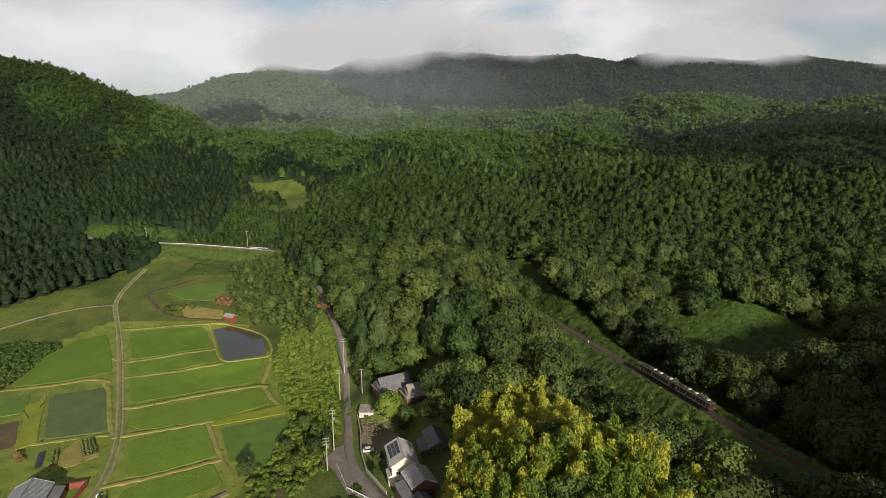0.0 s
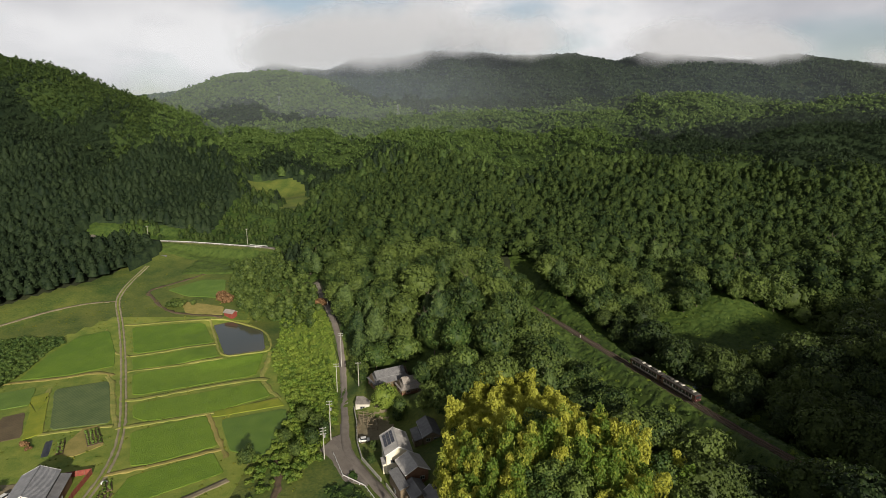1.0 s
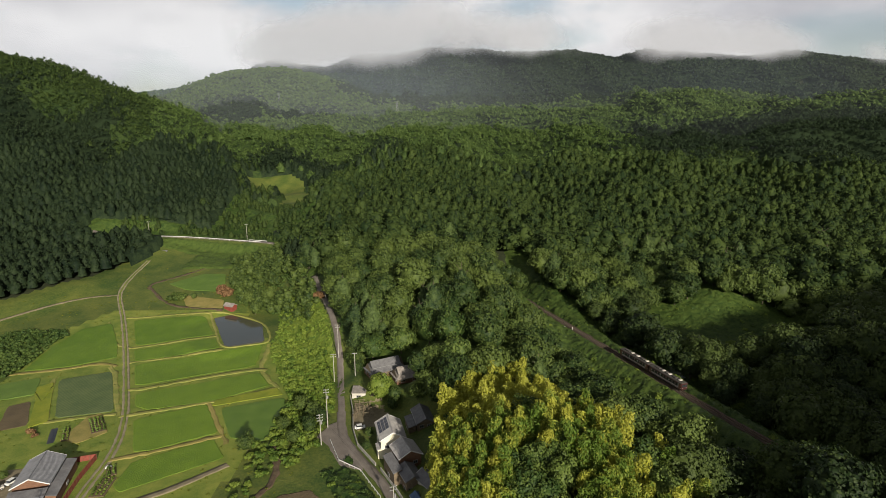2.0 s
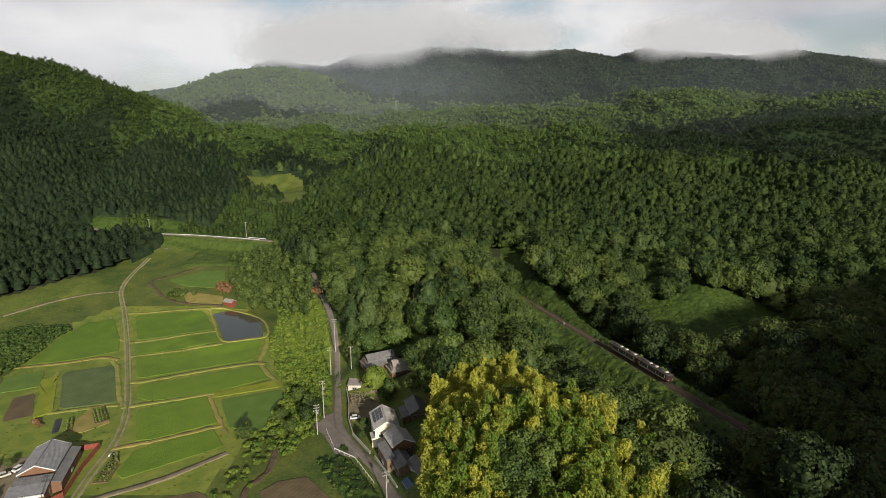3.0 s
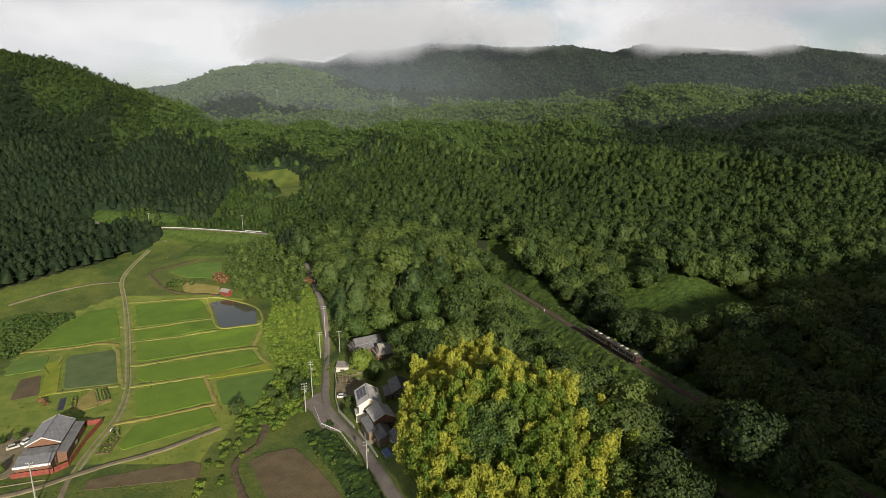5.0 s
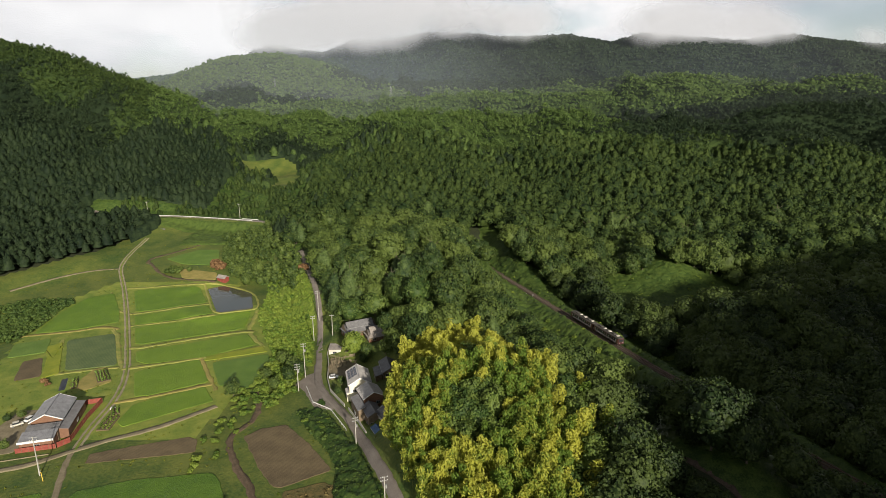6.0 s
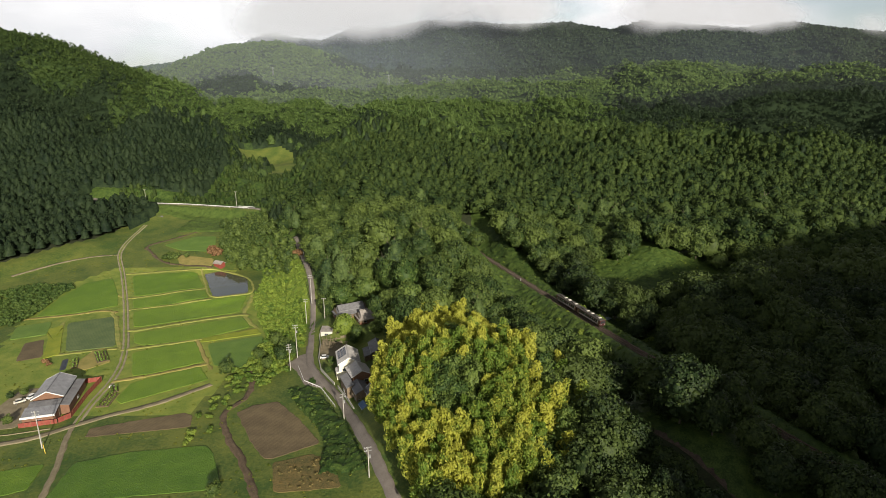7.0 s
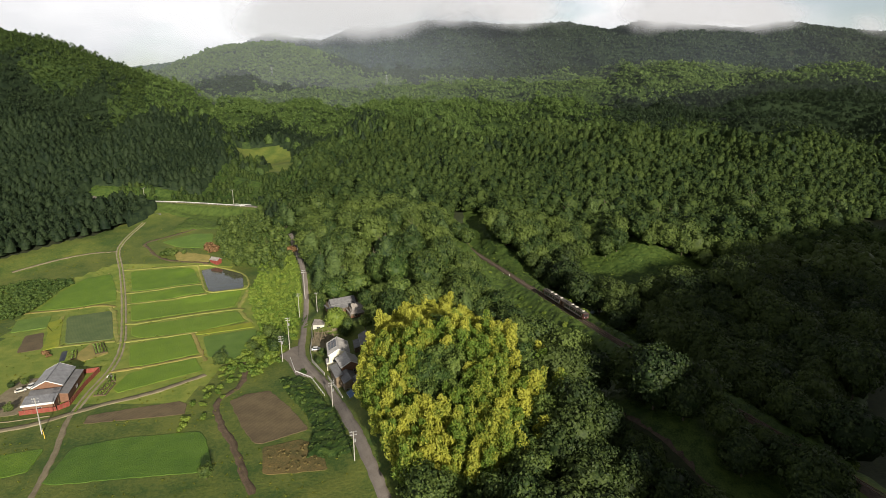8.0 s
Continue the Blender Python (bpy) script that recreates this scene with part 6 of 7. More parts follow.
board_fence(((-100.8, 123.2), (-111.4, 120.4)), 1.5, "farmyard fences")
yard = patch("farmyard", ((-128, 146), (-116.5, 147.5), (-113, 131), (-112.5, 120.6), (-127, 117.5)), 0.07, M_DIRT, seed=90)
tagged(yard, "bare earth farmyard in front of the house", "yard", kind="structure")

hut = gable_house("hut", "small red hut with a grey roof beside the pond", -108.6, 287.6, 7, -3.2, 6.2, 4.2, 4.3, 5.5, 2.4, M_RED, M_TILE_WARM, over=0.35, windows=False)
for hx, hy in ((-190, 377.5), (-183.5, 376.5)):
    gable_house("shed", "tiny pale shed at the head of the valley", hx, hy, 1, 0.1, 4.4, 3.0, 13.9, 14.6, 11.8, M_WHITE, M_TILE_DARK, over=0.2, windows=False)


# ---------------------------------------------------------------- vehicles
def small_car(label, x, y, z, yaw, paint):
    c = tagged(empty("car", x, y, z, yaw), label, "car")
    bm = bmesh.new()
    box(bm, 0, 0, 0.62, 3.6, 1.5, 0.62, bevel=0.12)
    body = part("body", bm, paint, c)
    bm = bmesh.new()
    r = bmesh.ops.create_cube(bm, size=1.0, matrix=Matrix.Translation((-0.15, 0, 1.18)) @ Matrix.Diagonal((2.3, 1.36, 0.56, 1)))
    for v in r["verts"]:
        if v.co.z > 1.2:
            v.co.x = -0.2 + (v.co.x + 0.2) * 0.74
            v.co.y *= 0.86
    part("cabin", bm, M_GLASS, c)
    bm = bmesh.new()
    box(bm, -0.2, 0, 1.48, 1.75, 1.2, 0.06, bevel=0.02)
    part("roof", bm, paint, c)
    for sx in (-1.15, 1.15):
        for sy in (-0.72, 0.72):
            bm = bmesh.new()
            rod(bm, (sx, sy - 0.09, 0.29), (sx, sy + 0.09, 0.29), 0.29, sides=14)
            w = part("wheel", bm, M_RUBBER, c)
            bm = bmesh.new()
            rod(bm, (sx, sy - 0.1, 0.29), (sx, sy + 0.1, 0.29), 0.16, sides=10)
            part("rim", bm, M_METAL, w)
    for sy in (-0.55, 0.55):
        bm = bmesh.new()
        box(bm, 1.79, sy, 0.72, 0.06, 0.3, 0.16, bevel=0.02)
        part("headlight", bm, M_WHITE, c)
    return c


small_car("small white car parked beside the lane wall", -23.9, 169.2, -1.4, 12, M_WHITE)
small_car("small white car parked in the farmyard", -119.8, 139.6, -1.35, 74, M_WHITE)
small_car("grey-white van parked near the farmyard hedge", -121.8, 136.2, -1.35, 40, M_PLASTER)


def railcar(front):
    c = tagged(empty("railcar", 0, 0, 0), "dark maroon single diesel railcar on the track", "railcar", "coupled train")
    L, W = 16.8, 2.75
    bm = bmesh.new()
    box(bm, 0, 0, 2.25, L, W, 2.35, bevel=0.14)
    part("body", bm, M_TRAIN, c)
    bm = bmesh.new()
    for k in range(7):
        a = math.pi * k / 6
        b = math.pi * (k + 1) / 6
        if k < 6:
            y0, z0, y1, z1 = -math.cos(a) * W / 2 * 0.98, 3.38 + math.sin(a) * 0.36, -math.cos(b) * W / 2 * 0.98, 3.38 + math.sin(b) * 0.36
            vs = [bm.verts.new(q) for q in ((-L / 2 + 0.1, y0, z0), (L / 2 - 0.1, y0, z0), (L / 2 - 0.1, y1, z1), (-L / 2 + 0.1, y1, z1))]
            bm.faces.new(vs)
    for sx in (-1, 1):
        vs = [bm.verts.new((sx * (L / 2 - 0.1), -math.cos(math.pi * k / 6) * W / 2 * 0.98, 3.38 + math.sin(math.pi * k / 6) * 0.36)) for k in range(7)]
        bm.faces.new(vs)
    part("roof", bm, M_TRAIN_ROOF, c)
    for k, (px, ln) in enumerate(((-5.2, 2.4), (-2.2, 0.8), (-0.6, 0.7), (1.0, 1.0), (3.6, 2.0), (6.2, 0.9))):
        bm = bmesh.new()
        box(bm, px, 0, 3.86, ln, 1.3, 0.34, bevel=0.06)
        part("roof_unit", bm, M_PLASTER if k % 2 else M_TRAIN_ROOF, c, "roof-mounted cooling unit")
    for sy in (-1, 1):
        for k in range(9):
            bm = bmesh.new()
            box(bm, -6.1 + k * 1.52, sy * (W / 2 + 0.005), 2.55, 1.1, 0.05, 0.85, bevel=0.02)
            part("window", bm, M_GLASS, c)
        bm = bmesh.new()
        box(bm, 0, sy * (W / 2 + 0.004), 1.75, L - 0.5, 0.04, 0.16)
        part("stripe", bm, M_WHITE, c, "thin pale waistline stripe")
        for px in (-7.5, 7.5):
            bm = bmesh.new()
            box(bm, px, sy * (W / 2 + 0.008), 2.1, 0.95, 0.05, 1.9, bevel=0.02)
            part("door", bm, M_BROWN, c)
        for k in range(10):
            bm = bmesh.new()
            box(bm, -6.86 + k * 1.52, sy * (W / 2 + 0.012), 2.5, 0.30, 0.05, 1.0 if k % 2 else 0.6, bevel=0.02)
            part("panel", bm, M_BLUSH if k % 3 else M_WHITE, c, "pale painted panel between windows")
        for k in range(6):
            bm = bmesh.new()
            box(bm, -6.0 + k * 2.4, sy * (W / 2 + 0.012), 1.42, 1.3, 0.05, 0.34, bevel=0.02)
            part("skirt_panel", bm, M_BLUSH, c, "pale painted skirt panel")
    for px in (-5.6, 5.6):
        bm = bmesh.new()
        box(bm, px, 0, 0.72, 2.9, 2.1, 0.42, bevel=0.05)
        bogie = part("bogie", bm, M_RUBBER, c)
        for dx in (-0.95, 0.95):
            for sy in (-0.56, 0.56):
                bm = bmesh.new()
                rod(bm, (px + dx, sy - 0.06, 0.43), (px + dx, sy + 0.06, 0.43), 0.43, sides=14)
                part("wheel", bm, M_RAIL, bogie)
    bm = bmesh.new()
    box(bm, 0, 0, 0.85, 6.5, 2.2, 0.55, bevel=0.05)
    part("engine_box", bm, M_RUBBER, c)
    for sx in (-1, 1):
        bm = bmesh.new()
        box(bm, sx * (L / 2 + 0.01), 0, 2.6, 0.06, 2.1, 0.85, bevel=0.02)
        part("windscreen", bm, M_GLASS, c)
        bm = bmesh.new()
        rod(bm, (sx * L / 2, 0, 0.95), (sx * (L / 2 + 0.35), 0, 0.95), 0.14)
        part("coupler", bm, M_RUBBER, c)
        for sy in (-0.8, 0.8):
            bm = bmesh.new()
            rod(bm, (sx * L / 2, sy, 1.75), (sx * (L / 2 + 0.05), sy, 1.75), 0.12, sides=10)
            part("headlight", bm, M_WHITE, c)
    return c


def on_rails(y):
    x0, x1 = float(rail_x(y + 4)), float(rail_x(y - 4))
    return pose(float(rail_x(y)), y, RAIL_Z + 0.58, 0, 0, math.degrees(math.atan2(-8, x1 - x0)))


car_a = railcar(True)
car_a.matrix_basis = on_rails(184.5)
copy_thing(car_a, on_rails(200.9))

# ---------------------------------------------------------------- poles and wires
pole_tops = {}


def utility_pole(key, x, y, base, height, arm_yaw, arms=2, transformer=False, lamp_arm=False):
    p = tagged(empty("utility_pole", x, y, base, arm_yaw), "grey concrete utility pole with steel crossarms", "utility pole", "utility poles of the village")
    bm = bmesh.new()
    rod(bm, (0, 0, -1.0), (0, 0, height), 0.19, 0.11, 10)
    part("pole", bm, M_CONCRETE, p)
    for k in range(arms):
        z = height - 0.35 - k * 0.95
        bm = bmesh.new()
        box(bm, 0, 0.12, z, 2.0, 0.1, 0.12)
        arm = part("crossarm", bm, M_METAL, p)
        for dx in (-0.85, -0.35, 0.85):
            bm = bmesh.new()
            rod(bm, (dx, 0.12, z + 0.05), (dx, 0.12, z + 0.28), 0.06, 0.04, 7)
            part("insulator", bm, M_WHITE, arm)
    bm = bmesh.new()
    rod(bm, (0.0, 0, height - 3.6), (0.0, 0.5, height - 3.6), 0.04)
    part("bracket", bm, M_METAL, p)
    if transformer:
        bm = bmesh.new()
        rod(bm, (0.42, 0, height - 3.4), (0.42, 0, height - 2.5), 0.27, sides=12)
        part("transformer", bm, M_METAL, p, "cylindrical pole transformer")
    a = radians(arm_yaw)
    pole_tops[key] = [(x + dx * math.cos(a) - 0.12 * math.sin(a), y + dx * math.sin(a) + 0.12 * math.cos(a), base + height - 0.08) for dx in (-0.85, -0.35, 0.85)]
    return p


utility_pole("s", 3.2, 92.0, -1.5, 11.0, 20, transformer=True)
utility_pole("b", -8.7, 123.2, -1.6, 9.8, 25, transformer=True)
utility_pole("d", -34.9, 159.2, -2.0, 11.2, 20, 3, transformer=True)
utility_pole("h", -34.9, 170.2, -1.5, 14.0, 14, transformer=True)
utility_pole("g", -38.4, 202.6, 1.0, 10.6, 8)
utility_pole("y", -30.2, 203.0, 0.8, 11.0, 8, 1)
utility_pole("f", -39.2, 218.2, 4.5, 13.5, 8)
utility_pole("e", -53.9, 267.8, 9.5, 10.8, 8)
utility_pole("n", -96.6, 109.4, -1.4, 12.2, 14)
utility_pole("w", -205, 402.0, 19.3, 11.0, 8, 1)
utility_pole("v", -131, 388.5, 19.3, 11.0, 15, 1)


def overhead_wire(a, b, sag):
    n = 14
    a, b = Vector(a), Vector(b)
    bm = bmesh.new()
    last = a
    for k in range(1, n + 1):
        t = k / n
        q = a.lerp(b, t) - Vector((0, 0, sag * 4 * t * (1 - t)))
        rod(bm, last, q, 0.012, sides=3)
        last = q
    return tagged(part("overhead_wire", bm, M_RUBBER), "thin black overhead wire slung between poles", "wire", "overhead wires")


for p, q in (("s", "b"), ("b", "d"), ("d", "h"), ("h", "g"), ("g", "f"), ("f", "e"), ("w", "v")):
    for a, b in zip(pole_tops[p], pole_tops[q]):
        overhead_wire(a, b, 0.5)

guy = tagged(empty("guy_wire", -93.8, 106.6, -1.4), "guy wire in a yellow plastic guard beside the pole", "guy wire")
bm = bmesh.new()
rod(bm, (0, 0, 0), (-2.8, 2.8, 9.5), 0.02, sides=4)
part("wire", bm, M_METAL, guy)
bm = bmesh.new()
rod(bm, (0, 0, 0.0), (-0.75, 0.75, 2.5), 0.09)
part("guard", bm, M_YELLOW, guy, "yellow plastic guard")


# ---------------------------------------------------------------- guard rails and walls
def guard_rail(points, label, group, height=0.8, step=2.0, thick=0.3):
    x0, y0 = points[0]
    g = tagged(empty("guard_rail", x0, y0, 0), label, "guard rail", group)
    line = smooth_line(points, step) if len(points) > 4 else np.array(points, float)
    out = []
    for a, b in zip(line[:-1], line[1:]):
        n = max(1, round(np.linalg.norm(b - a) / step))
        out += [a + (b - a) * i / n for i in range(n)]
    out.append(line[-1])
    for k, p in enumerate(out):
        z = float(ground_z(p[0], p[1]))
        bm = bmesh.new()
        rod(bm, (p[0] - x0, p[1] - y0, z - 0.4), (p[0] - x0, p[1] - y0, z + height), 0.06)
        part("post", bm, M_WHITE, g)
        if k:
            o = out[k - 1]
            zo = float(ground_z(o[0], o[1]))
            d = math.hypot(p[0] - o[0], p[1] - o[1])
            bm = bmesh.new()
            box(bm, (p[0] + o[0]) / 2 - x0, (p[1] + o[1]) / 2 - y0, (z + zo) / 2 + height - 0.05, d, 0.09, thick, math.atan2(p[1] - o[1], p[0] - o[0]), 0.02)
            part("beam", bm, M_WHITE, g)
    return g


guard_rail(((-32.5, 161.5), (-27.6, 149.6), (-20.4, 144.4), (-13.2, 131.8)), "low white steel guard rail along the village road", "guard rails")
guard_rail(((-236, 404.4), (-216, 402), (-196, 399.6), (-177, 396.8), (-150, 388), (-118.5, 376.6)), "long white guard rail of the distant road", "guard rails", 0.9, 4.0, 0.34)
guard_rail(((-128, 384.0), (-115, 379.4)), "long white guard rail of the distant road", "guard rails", 0.9, 4.0, 0.34)


def low_wall(points, height, label, material=M_CONCRETE):
    bm = bmesh.new()
    for (ax, ay), (bx, by) in zip(points[:-1], points[1:]):
        d = math.hypot(bx - ax, by - ay)
        z = float(ground_z((ax + bx) / 2, (ay + by) / 2))
        box(bm, (ax + bx) / 2, (ay + by) / 2, z + height / 2 - 0.4, d + 0.2, 0.28, height + 0.8, math.atan2(by - ay, bx - ax), 0.03)
    return tagged(part("garden_wall", bm, material), label, "wall", kind="structure")


low_wall(((-30.6, 192), (-28.0, 181), (-26.0, 168), (-23.2, 158.6), (-16.2, 147.4)), 1.1, "pale concrete wall between road and gardens")
low_wall(((-14.4, 145.0), (-9.8, 136.4), (-6.4, 129.0)), 1.0, "pale concrete wall between road and gardens")
low_wall(((-128, 114.4), (-112, 116.4), (-101.0, 119.8)), 0.25, "low earth-stained kerb beside the farm road", M_DIRT)

# ---------------------------------------------------------------- small things
for mx, my in ((61.4, 241.6), (64.6, 240.6)):
    bm = bmesh.new()
    box(bm, 0, 0, 0.7, 0.22, 0.22, 1.6, bevel=0.03)
    ob = part("marker_post", bm, M_WHITE)
    ob.matrix_basis = pose(mx - 2.2, my, float(ground_z(mx - 2.2, my)))
    tagged(ob, "white concrete marker post beside the railway", "marker post", "railway markers")


def sheeted_pile(x, y, sx, sy, h, material, label, seed):
    """A heap under a slack sheet."""
    rng = np.random.default_rng(seed)
    n = 9
    u, v = np.meshgrid(np.linspace(-1, 1, n), np.linspace(-1, 1, n))
    z = h * (1 - np.abs(u) ** 3) * (1 - np.abs(v) ** 3) * rng.uniform(0.8, 1.1, u.shape)
    i = (np.arange(n - 1)[:, None] * n + np.arange(n - 1)[None]).ravel()
    ob = raw("sheeted_pile", np.column_stack([(u * sx / 2).ravel(), (v * sy / 2).ravel(), z.ravel()]), np.stack([i, i + 1, i + n + 1, i + n], 1), material)
    ob.matrix_basis = pose(x, y, float(ground_z(x, y)) - 0.02, 0, 0, rng.uniform(0, 90))
    return tagged(ob, label, "sheeted pile")


sheeted_pile(93.6, 211.5, 3.0, 2.0, 1.5, M_TARP, "heap under a pale blue sheet in the scrub", 1)
sheeted_pile(96.0, 199.5, 4.0, 2.4, 1.7, M_TARP, "heap under a pale blue sheet in the scrub", 2)
sheeted_pile(-96.5, 147.4, 2.0, 1.3, 0.7, M_WHITE, "white sheeted stack beside the lane", 3)
sheeted_pile(-125.3, 166.0, 2.2, 11.0, 0.35, M_MULCH, "long garden bed under dark mulch film", 4).rotation_euler[2] = radians(26)


def vegetable_bed(x, y, w, l, yaw, seed):
    b = tagged(empty("vegetable_bed", x, y, float(ground_z(x, y)), yaw), "small vegetable bed with leafy rows and stakes", "vegetable bed", "vegetable beds")
    bm = bmesh.new()
    box(bm, 0, 0, 0.1, w, l, 0.4, bevel=0.08)
    part("soil", bm, M_SOIL, b)
    rng = np.random.default_rng(seed)
    n = max(2, int(w / 1.1))
    for k in range(n):
        px = -w / 2 + (k + 0.5) * w / n
        cen = [(px + rng.normal(0, 0.1), -l / 2 + (j + 0.5) * l / 8, 0.45 + rng.uniform(0, 0.25)) for j in range(8)]
        rad = rng.uniform(0.28, 0.5, 8)
        p, d = on_balls(rng, cen, rad, 120, 0.9, -0.3)
        v, f = crown_mesh("row", leaves(rng, p, d, 0.4, 0.25, 0.3), lumps(rng, cen, rad * 0.8), M_SHRUB)
        raw("foliage", v, f, M_SHRUB if rng.uniform() > 0.35 else M_CROP, b)
        bm = bmesh.new()
        rod(bm, (px, 0, 0.2), (px + 0.1, 0, 1.5), 0.025, sides=5)
        part("stake", bm, M_WOOD, b)


vegetable_bed(-114.2, 172.6, 4.4, 11.5, 35, 1)
vegetable_bed(-94.4, 145.2, 2.6, 5.0, 30, 2)
vegetable_bed(-92.6, 137.4, 4.2, 9.0, 8, 3)
vegetable_bed(-121.2, 166.5, 2.2, 9.0, 28, 5)


def timber_rack(x, y, yaw):
    """A drying rack of rough poles."""
    r = tagged(empty("timber_rack", x, y, float(ground_z(x, y)), yaw), "rough timber rack of bleached poles in the yard", "rack", "timber racks")
    for px in (-1.6, 0, 1.6):
        bm = bmesh.new()
        rod(bm, (px, -0.5, -0.2), (px, 0.1, 2.0), 0.07, sides=6)
        rod(bm, (px, 0.5, -0.2), (px, -0.1, 2.0), 0.07, sides=6)
        part("trestle", bm, M_WOOD, r)
    for z in (0.7, 1.3, 1.85):
        bm = bmesh.new()
        rod(bm, (-2.1, 0.05, z), (2.1, -0.05, z + 0.06), 0.06, sides=6)
        part("bar", bm, M_DIRT, r, "sun-bleached pole")


for tx, ty, tyaw in ((-26.4, 186.4, 10), (-23.2, 183.6, 60), (-25.6, 181.4, -20), (-20.8, 181.0, 35), (-26.6, 177.2, 75), (-22.0, 177.0, 5)):
    timber_rack(tx, ty, tyaw)


# ---------------------------------------------------------------- pylons
def pylon(x, y, height, base):
    p = tagged(empty("pylon", x, y, base, 20), "distant steel lattice power pylon above the woods", "pylon", "power pylons")
    bm = bmesh.new()
    w = height * 0.11
    for k in range(6):
        z0, z1 = height * k / 6, height * (k + 1) / 6
        a, b = w * (1 - 0.14 * k), w * (1 - 0.14 * (k + 1))
        for sx in (-1, 1):
            for sy in (-1, 1):
                rod(bm, (sx * a, sy * a, z0), (sx * b, sy * b, z1), 0.13, sides=4)
            rod(bm, (sx * a, -a, z0), (sx * b, b, z1), 0.09, sides=4)
            rod(bm, (-a, sx * a, z0), (b, sx * b, z1), 0.09, sides=4)
    part("mast", bm, M_PYLON, p)
    for k, z in enumerate((0.70, 0.82, 0.94)):
        bm = bmesh.new()
        rod(bm, (-height * 0.17, 0, height * z), (height * 0.17, 0, height * z), 0.14, sides=4)
        part("crossarm", bm, M_PYLON, p)


for px, py, ph in ((-80, 1118, 26), (-322, 1205, 20), (-634, 1452, 26)):
    pylon(px, py, ph, float(ground_z(px, py)) + 3)


# ---------------------------------------------------------------- low clouds on the ridges
def cloud_material(name, thick, size, shade, soft=0.5):
    """Thin lit mist: as dense as the sheet's own "mist" value, torn by noise."""
    m = bpy.data.materials.new(name)
    m.use_nodes = True
    nt = m.node_tree
    nt.nodes.clear()
    geo = nt.nodes.new("ShaderNodeNewGeometry")
    at = nt.nodes.new("ShaderNodeAttribute")
    at.attribute_name = "mist"
    nz = node(nt, "ShaderNodeTexNoise", Scale=1.0 / size, Detail=4.0, Roughness=0.5)
    nt.links.new(geo.outputs["Position"], nz.inputs["Vector"])
    a = nt.nodes.new("ShaderNodeMath")
    a.operation = "MULTIPLY_ADD"
    nt.links.new(nz.outputs["Fac"], a.inputs[0])
    a.inputs[1].default_value, a.inputs[2].default_value = 2 * soft, -soft
    s = nt.nodes.new("ShaderNodeMath")
    nt.links.new(a.outputs[0], s.inputs[0])
    nt.links.new(at.outputs["Fac"], s.inputs[1])
    r = nt.nodes.new("ShaderNodeMapRange")
    r.interpolation_type = "SMOOTHSTEP"
    r.inputs["From Min"].default_value, r.inputs["From Max"].default_value = 0.12, 0.95
    r.inputs["To Max"].default_value = thick
    nt.links.new(s.outputs[0], r.inputs["Value"])
    df = nt.nodes.new("ShaderNodeBsdfDiffuse")
    df.inputs[0].default_value = (*shade, 1)
    tl = nt.nodes.new("ShaderNodeBsdfTranslucent")
    tl.inputs[0].default_value = (*shade, 1)
    both = nt.nodes.new("ShaderNodeMixShader")
    both.inputs[0].default_value = 0.5
    nt.links.new(df.outputs[0], both.inputs[1])
    nt.links.new(tl.outputs[0], both.inputs[2])
    tr = nt.nodes.new("ShaderNodeBsdfTransparent")
    mx = nt.nodes.new("ShaderNodeMixShader")
    nt.links.new(r.outputs["Result"], mx.inputs[0])
    nt.links.new(tr.outputs[0], mx.inputs[1])
    nt.links.new(both.outputs[0], mx.inputs[2])
    out = nt.nodes.new("ShaderNodeOutputMaterial")
    nt.links.new(mx.outputs[0], out.inputs[0])
    return m


M_CLOUD = cloud_material("cloud", 0.95, 170, (0.60, 0.625, 0.69), 0.55)
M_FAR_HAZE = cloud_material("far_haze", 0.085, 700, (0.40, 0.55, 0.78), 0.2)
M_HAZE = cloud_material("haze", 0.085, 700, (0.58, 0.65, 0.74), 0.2)


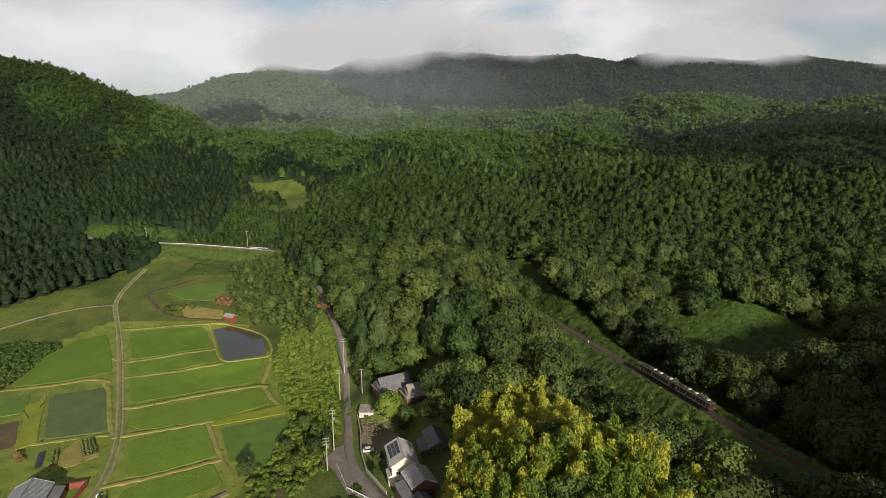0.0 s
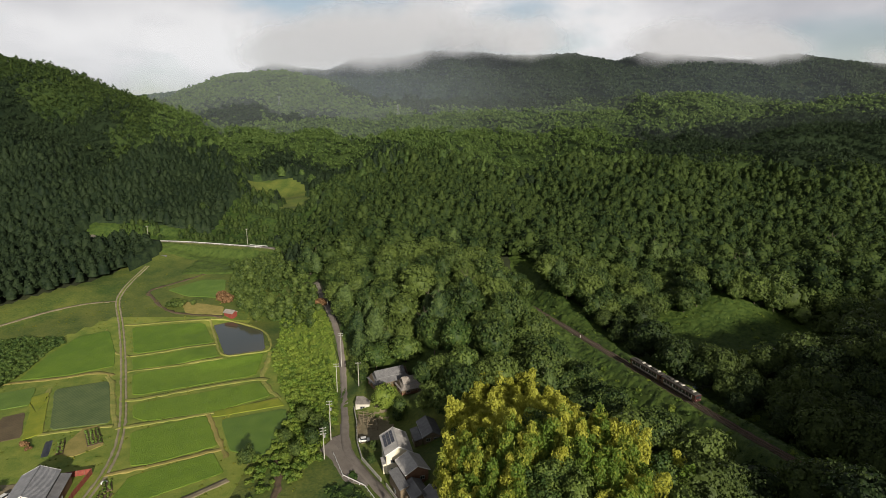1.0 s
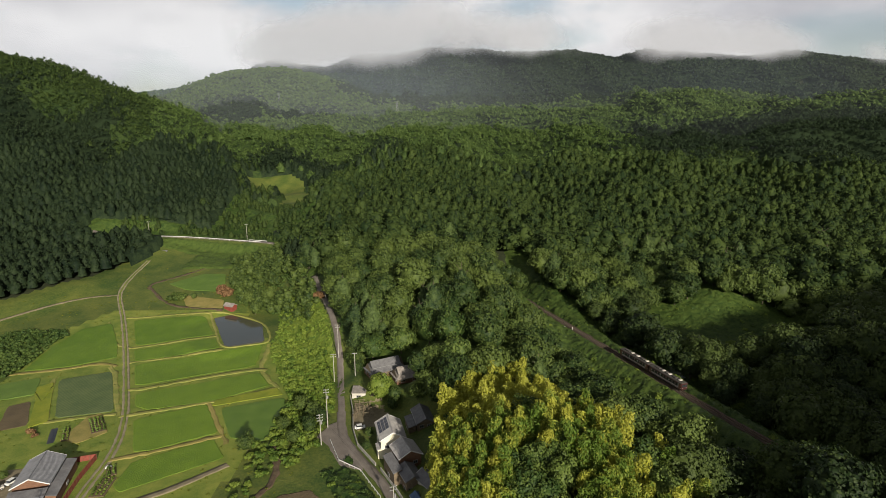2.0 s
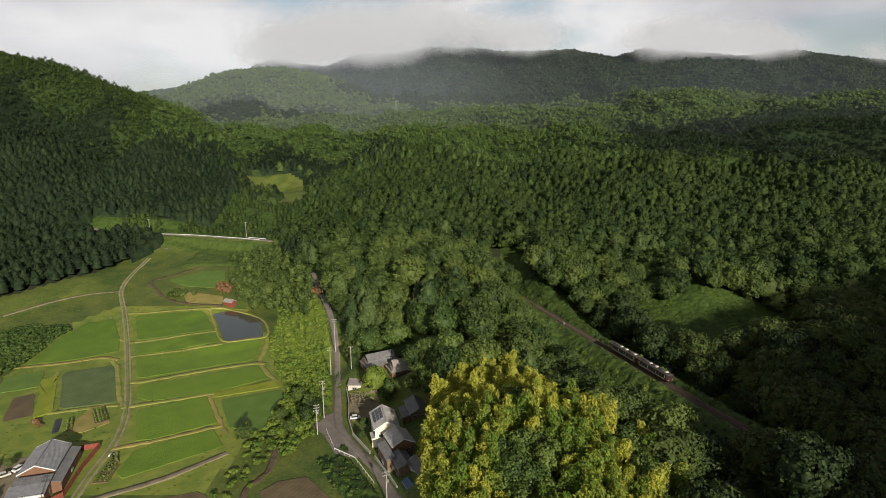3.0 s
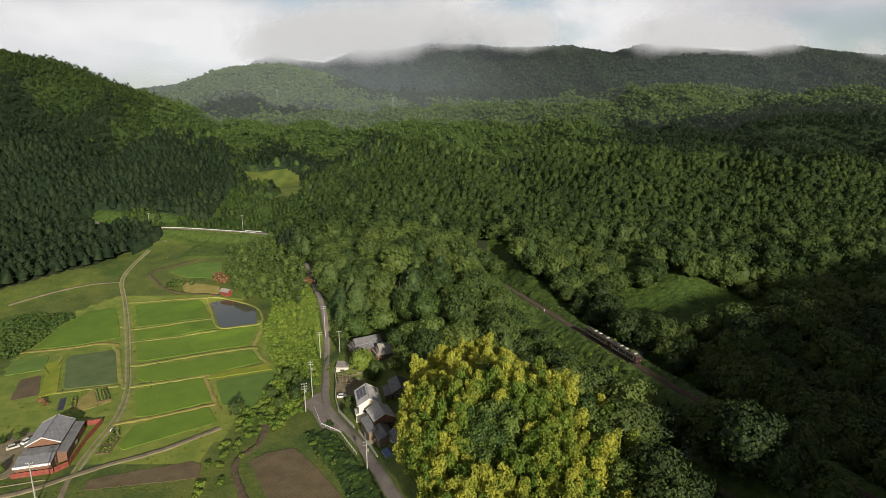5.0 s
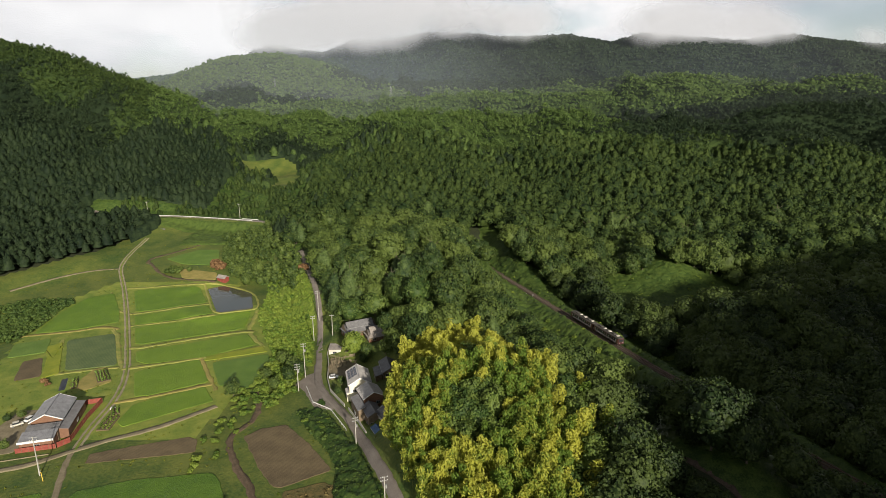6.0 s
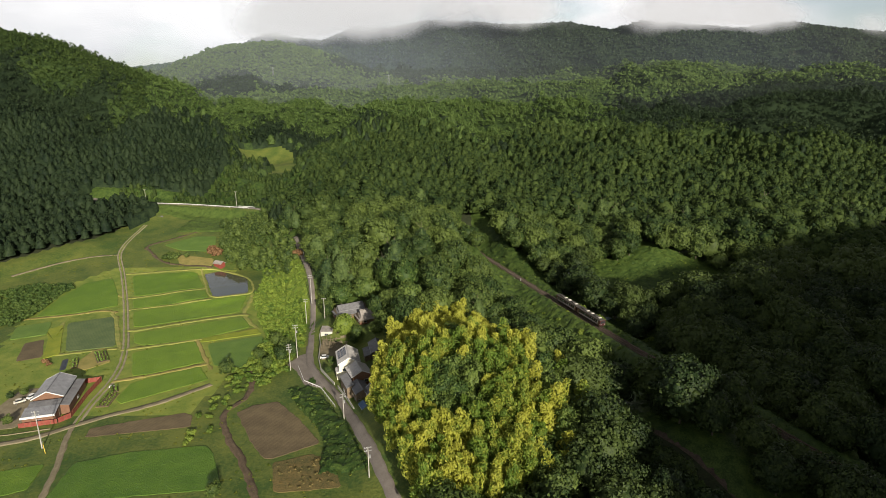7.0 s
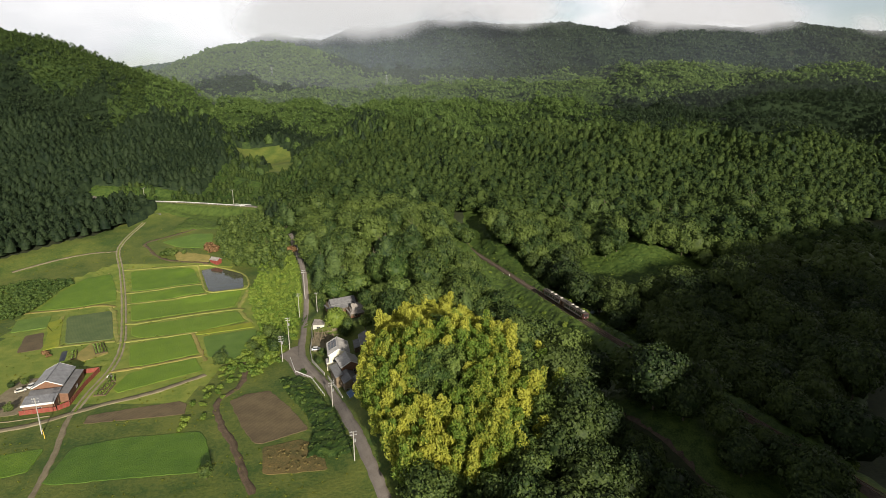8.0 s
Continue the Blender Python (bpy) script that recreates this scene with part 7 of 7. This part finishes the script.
def veil(name, parent, material, x0, x1, z0, z1, y, density, wave):
    """One upright sheet of mist; density(x, z) from 0 to 1."""
    n, m = 180, 44
    u, v = np.meshgrid(np.linspace(x0, x1, n), np.linspace(z0, z1, m))
    w = y + wave * np.sin(u / 210 + v / 90 + y)
    i = (np.arange(m - 1)[:, None] * n + np.arange(n - 1)[None]).ravel()
    ob = raw(name, np.column_stack([u.ravel(), w.ravel(), v.ravel()]), np.stack([i, i + 1, i + n + 1, i + n], 1), material, parent)
    ob.data.polygons.foreach_set("use_smooth", np.ones(len(i), bool))
    ob.data.attributes.new("mist", "FLOAT", "POINT").data.foreach_set("value", density(u, v).ravel().astype(np.float32))
    return ob


def cloud_cap(cx, base, half, tall, slant, strength):
    """How dense a cap of cloud is that sits on one summit: soft all round, thinning out upwards."""
    def density(x, z):
        rise = (z - base - slant * (x - cx)) / tall
        return strength * np.exp(-((x - cx) / half) ** 2) * smooth(-0.25, 0.45, rise) * (1 - smooth(0.6, 1.8, rise))
    return density


def caps_over(caps):
    shapes = [cloud_cap(*c) for c in caps]
    return lambda x, z: sum(f(x, z) for f in shapes)


# summit, underside, half width, height, slant and strength of each cap
for y, x0, x1, caps in ((1905, -1000, 1600, ((-480, 258, 150, 110, 0.10, 0.85), (-190, 262, 260, 165, 0.12, 1.05), (285, 284, 160, 110, -0.02, 0.85), (1330, 262, 70, 50, -0.2, 0.5))),
                        (2060, -500, 1700, ((80, 306, 200, 120, -0.03, 0.90), (800, 288, 250, 115, -0.04, 0.90), (1120, 288, 170, 90, 0.0, 0.65)))):
    cap = tagged(empty("cloud_bank", 0, 0, 0), "soft white cloud bank resting on the wooded ridge", "cloud", "clouds on the ridges")
    veil("veil", cap, M_CLOUD, x0, x1, 190, 560, y, caps_over(caps), 9)

# tinted sheets stand in for airlight, denser over the sunlit west
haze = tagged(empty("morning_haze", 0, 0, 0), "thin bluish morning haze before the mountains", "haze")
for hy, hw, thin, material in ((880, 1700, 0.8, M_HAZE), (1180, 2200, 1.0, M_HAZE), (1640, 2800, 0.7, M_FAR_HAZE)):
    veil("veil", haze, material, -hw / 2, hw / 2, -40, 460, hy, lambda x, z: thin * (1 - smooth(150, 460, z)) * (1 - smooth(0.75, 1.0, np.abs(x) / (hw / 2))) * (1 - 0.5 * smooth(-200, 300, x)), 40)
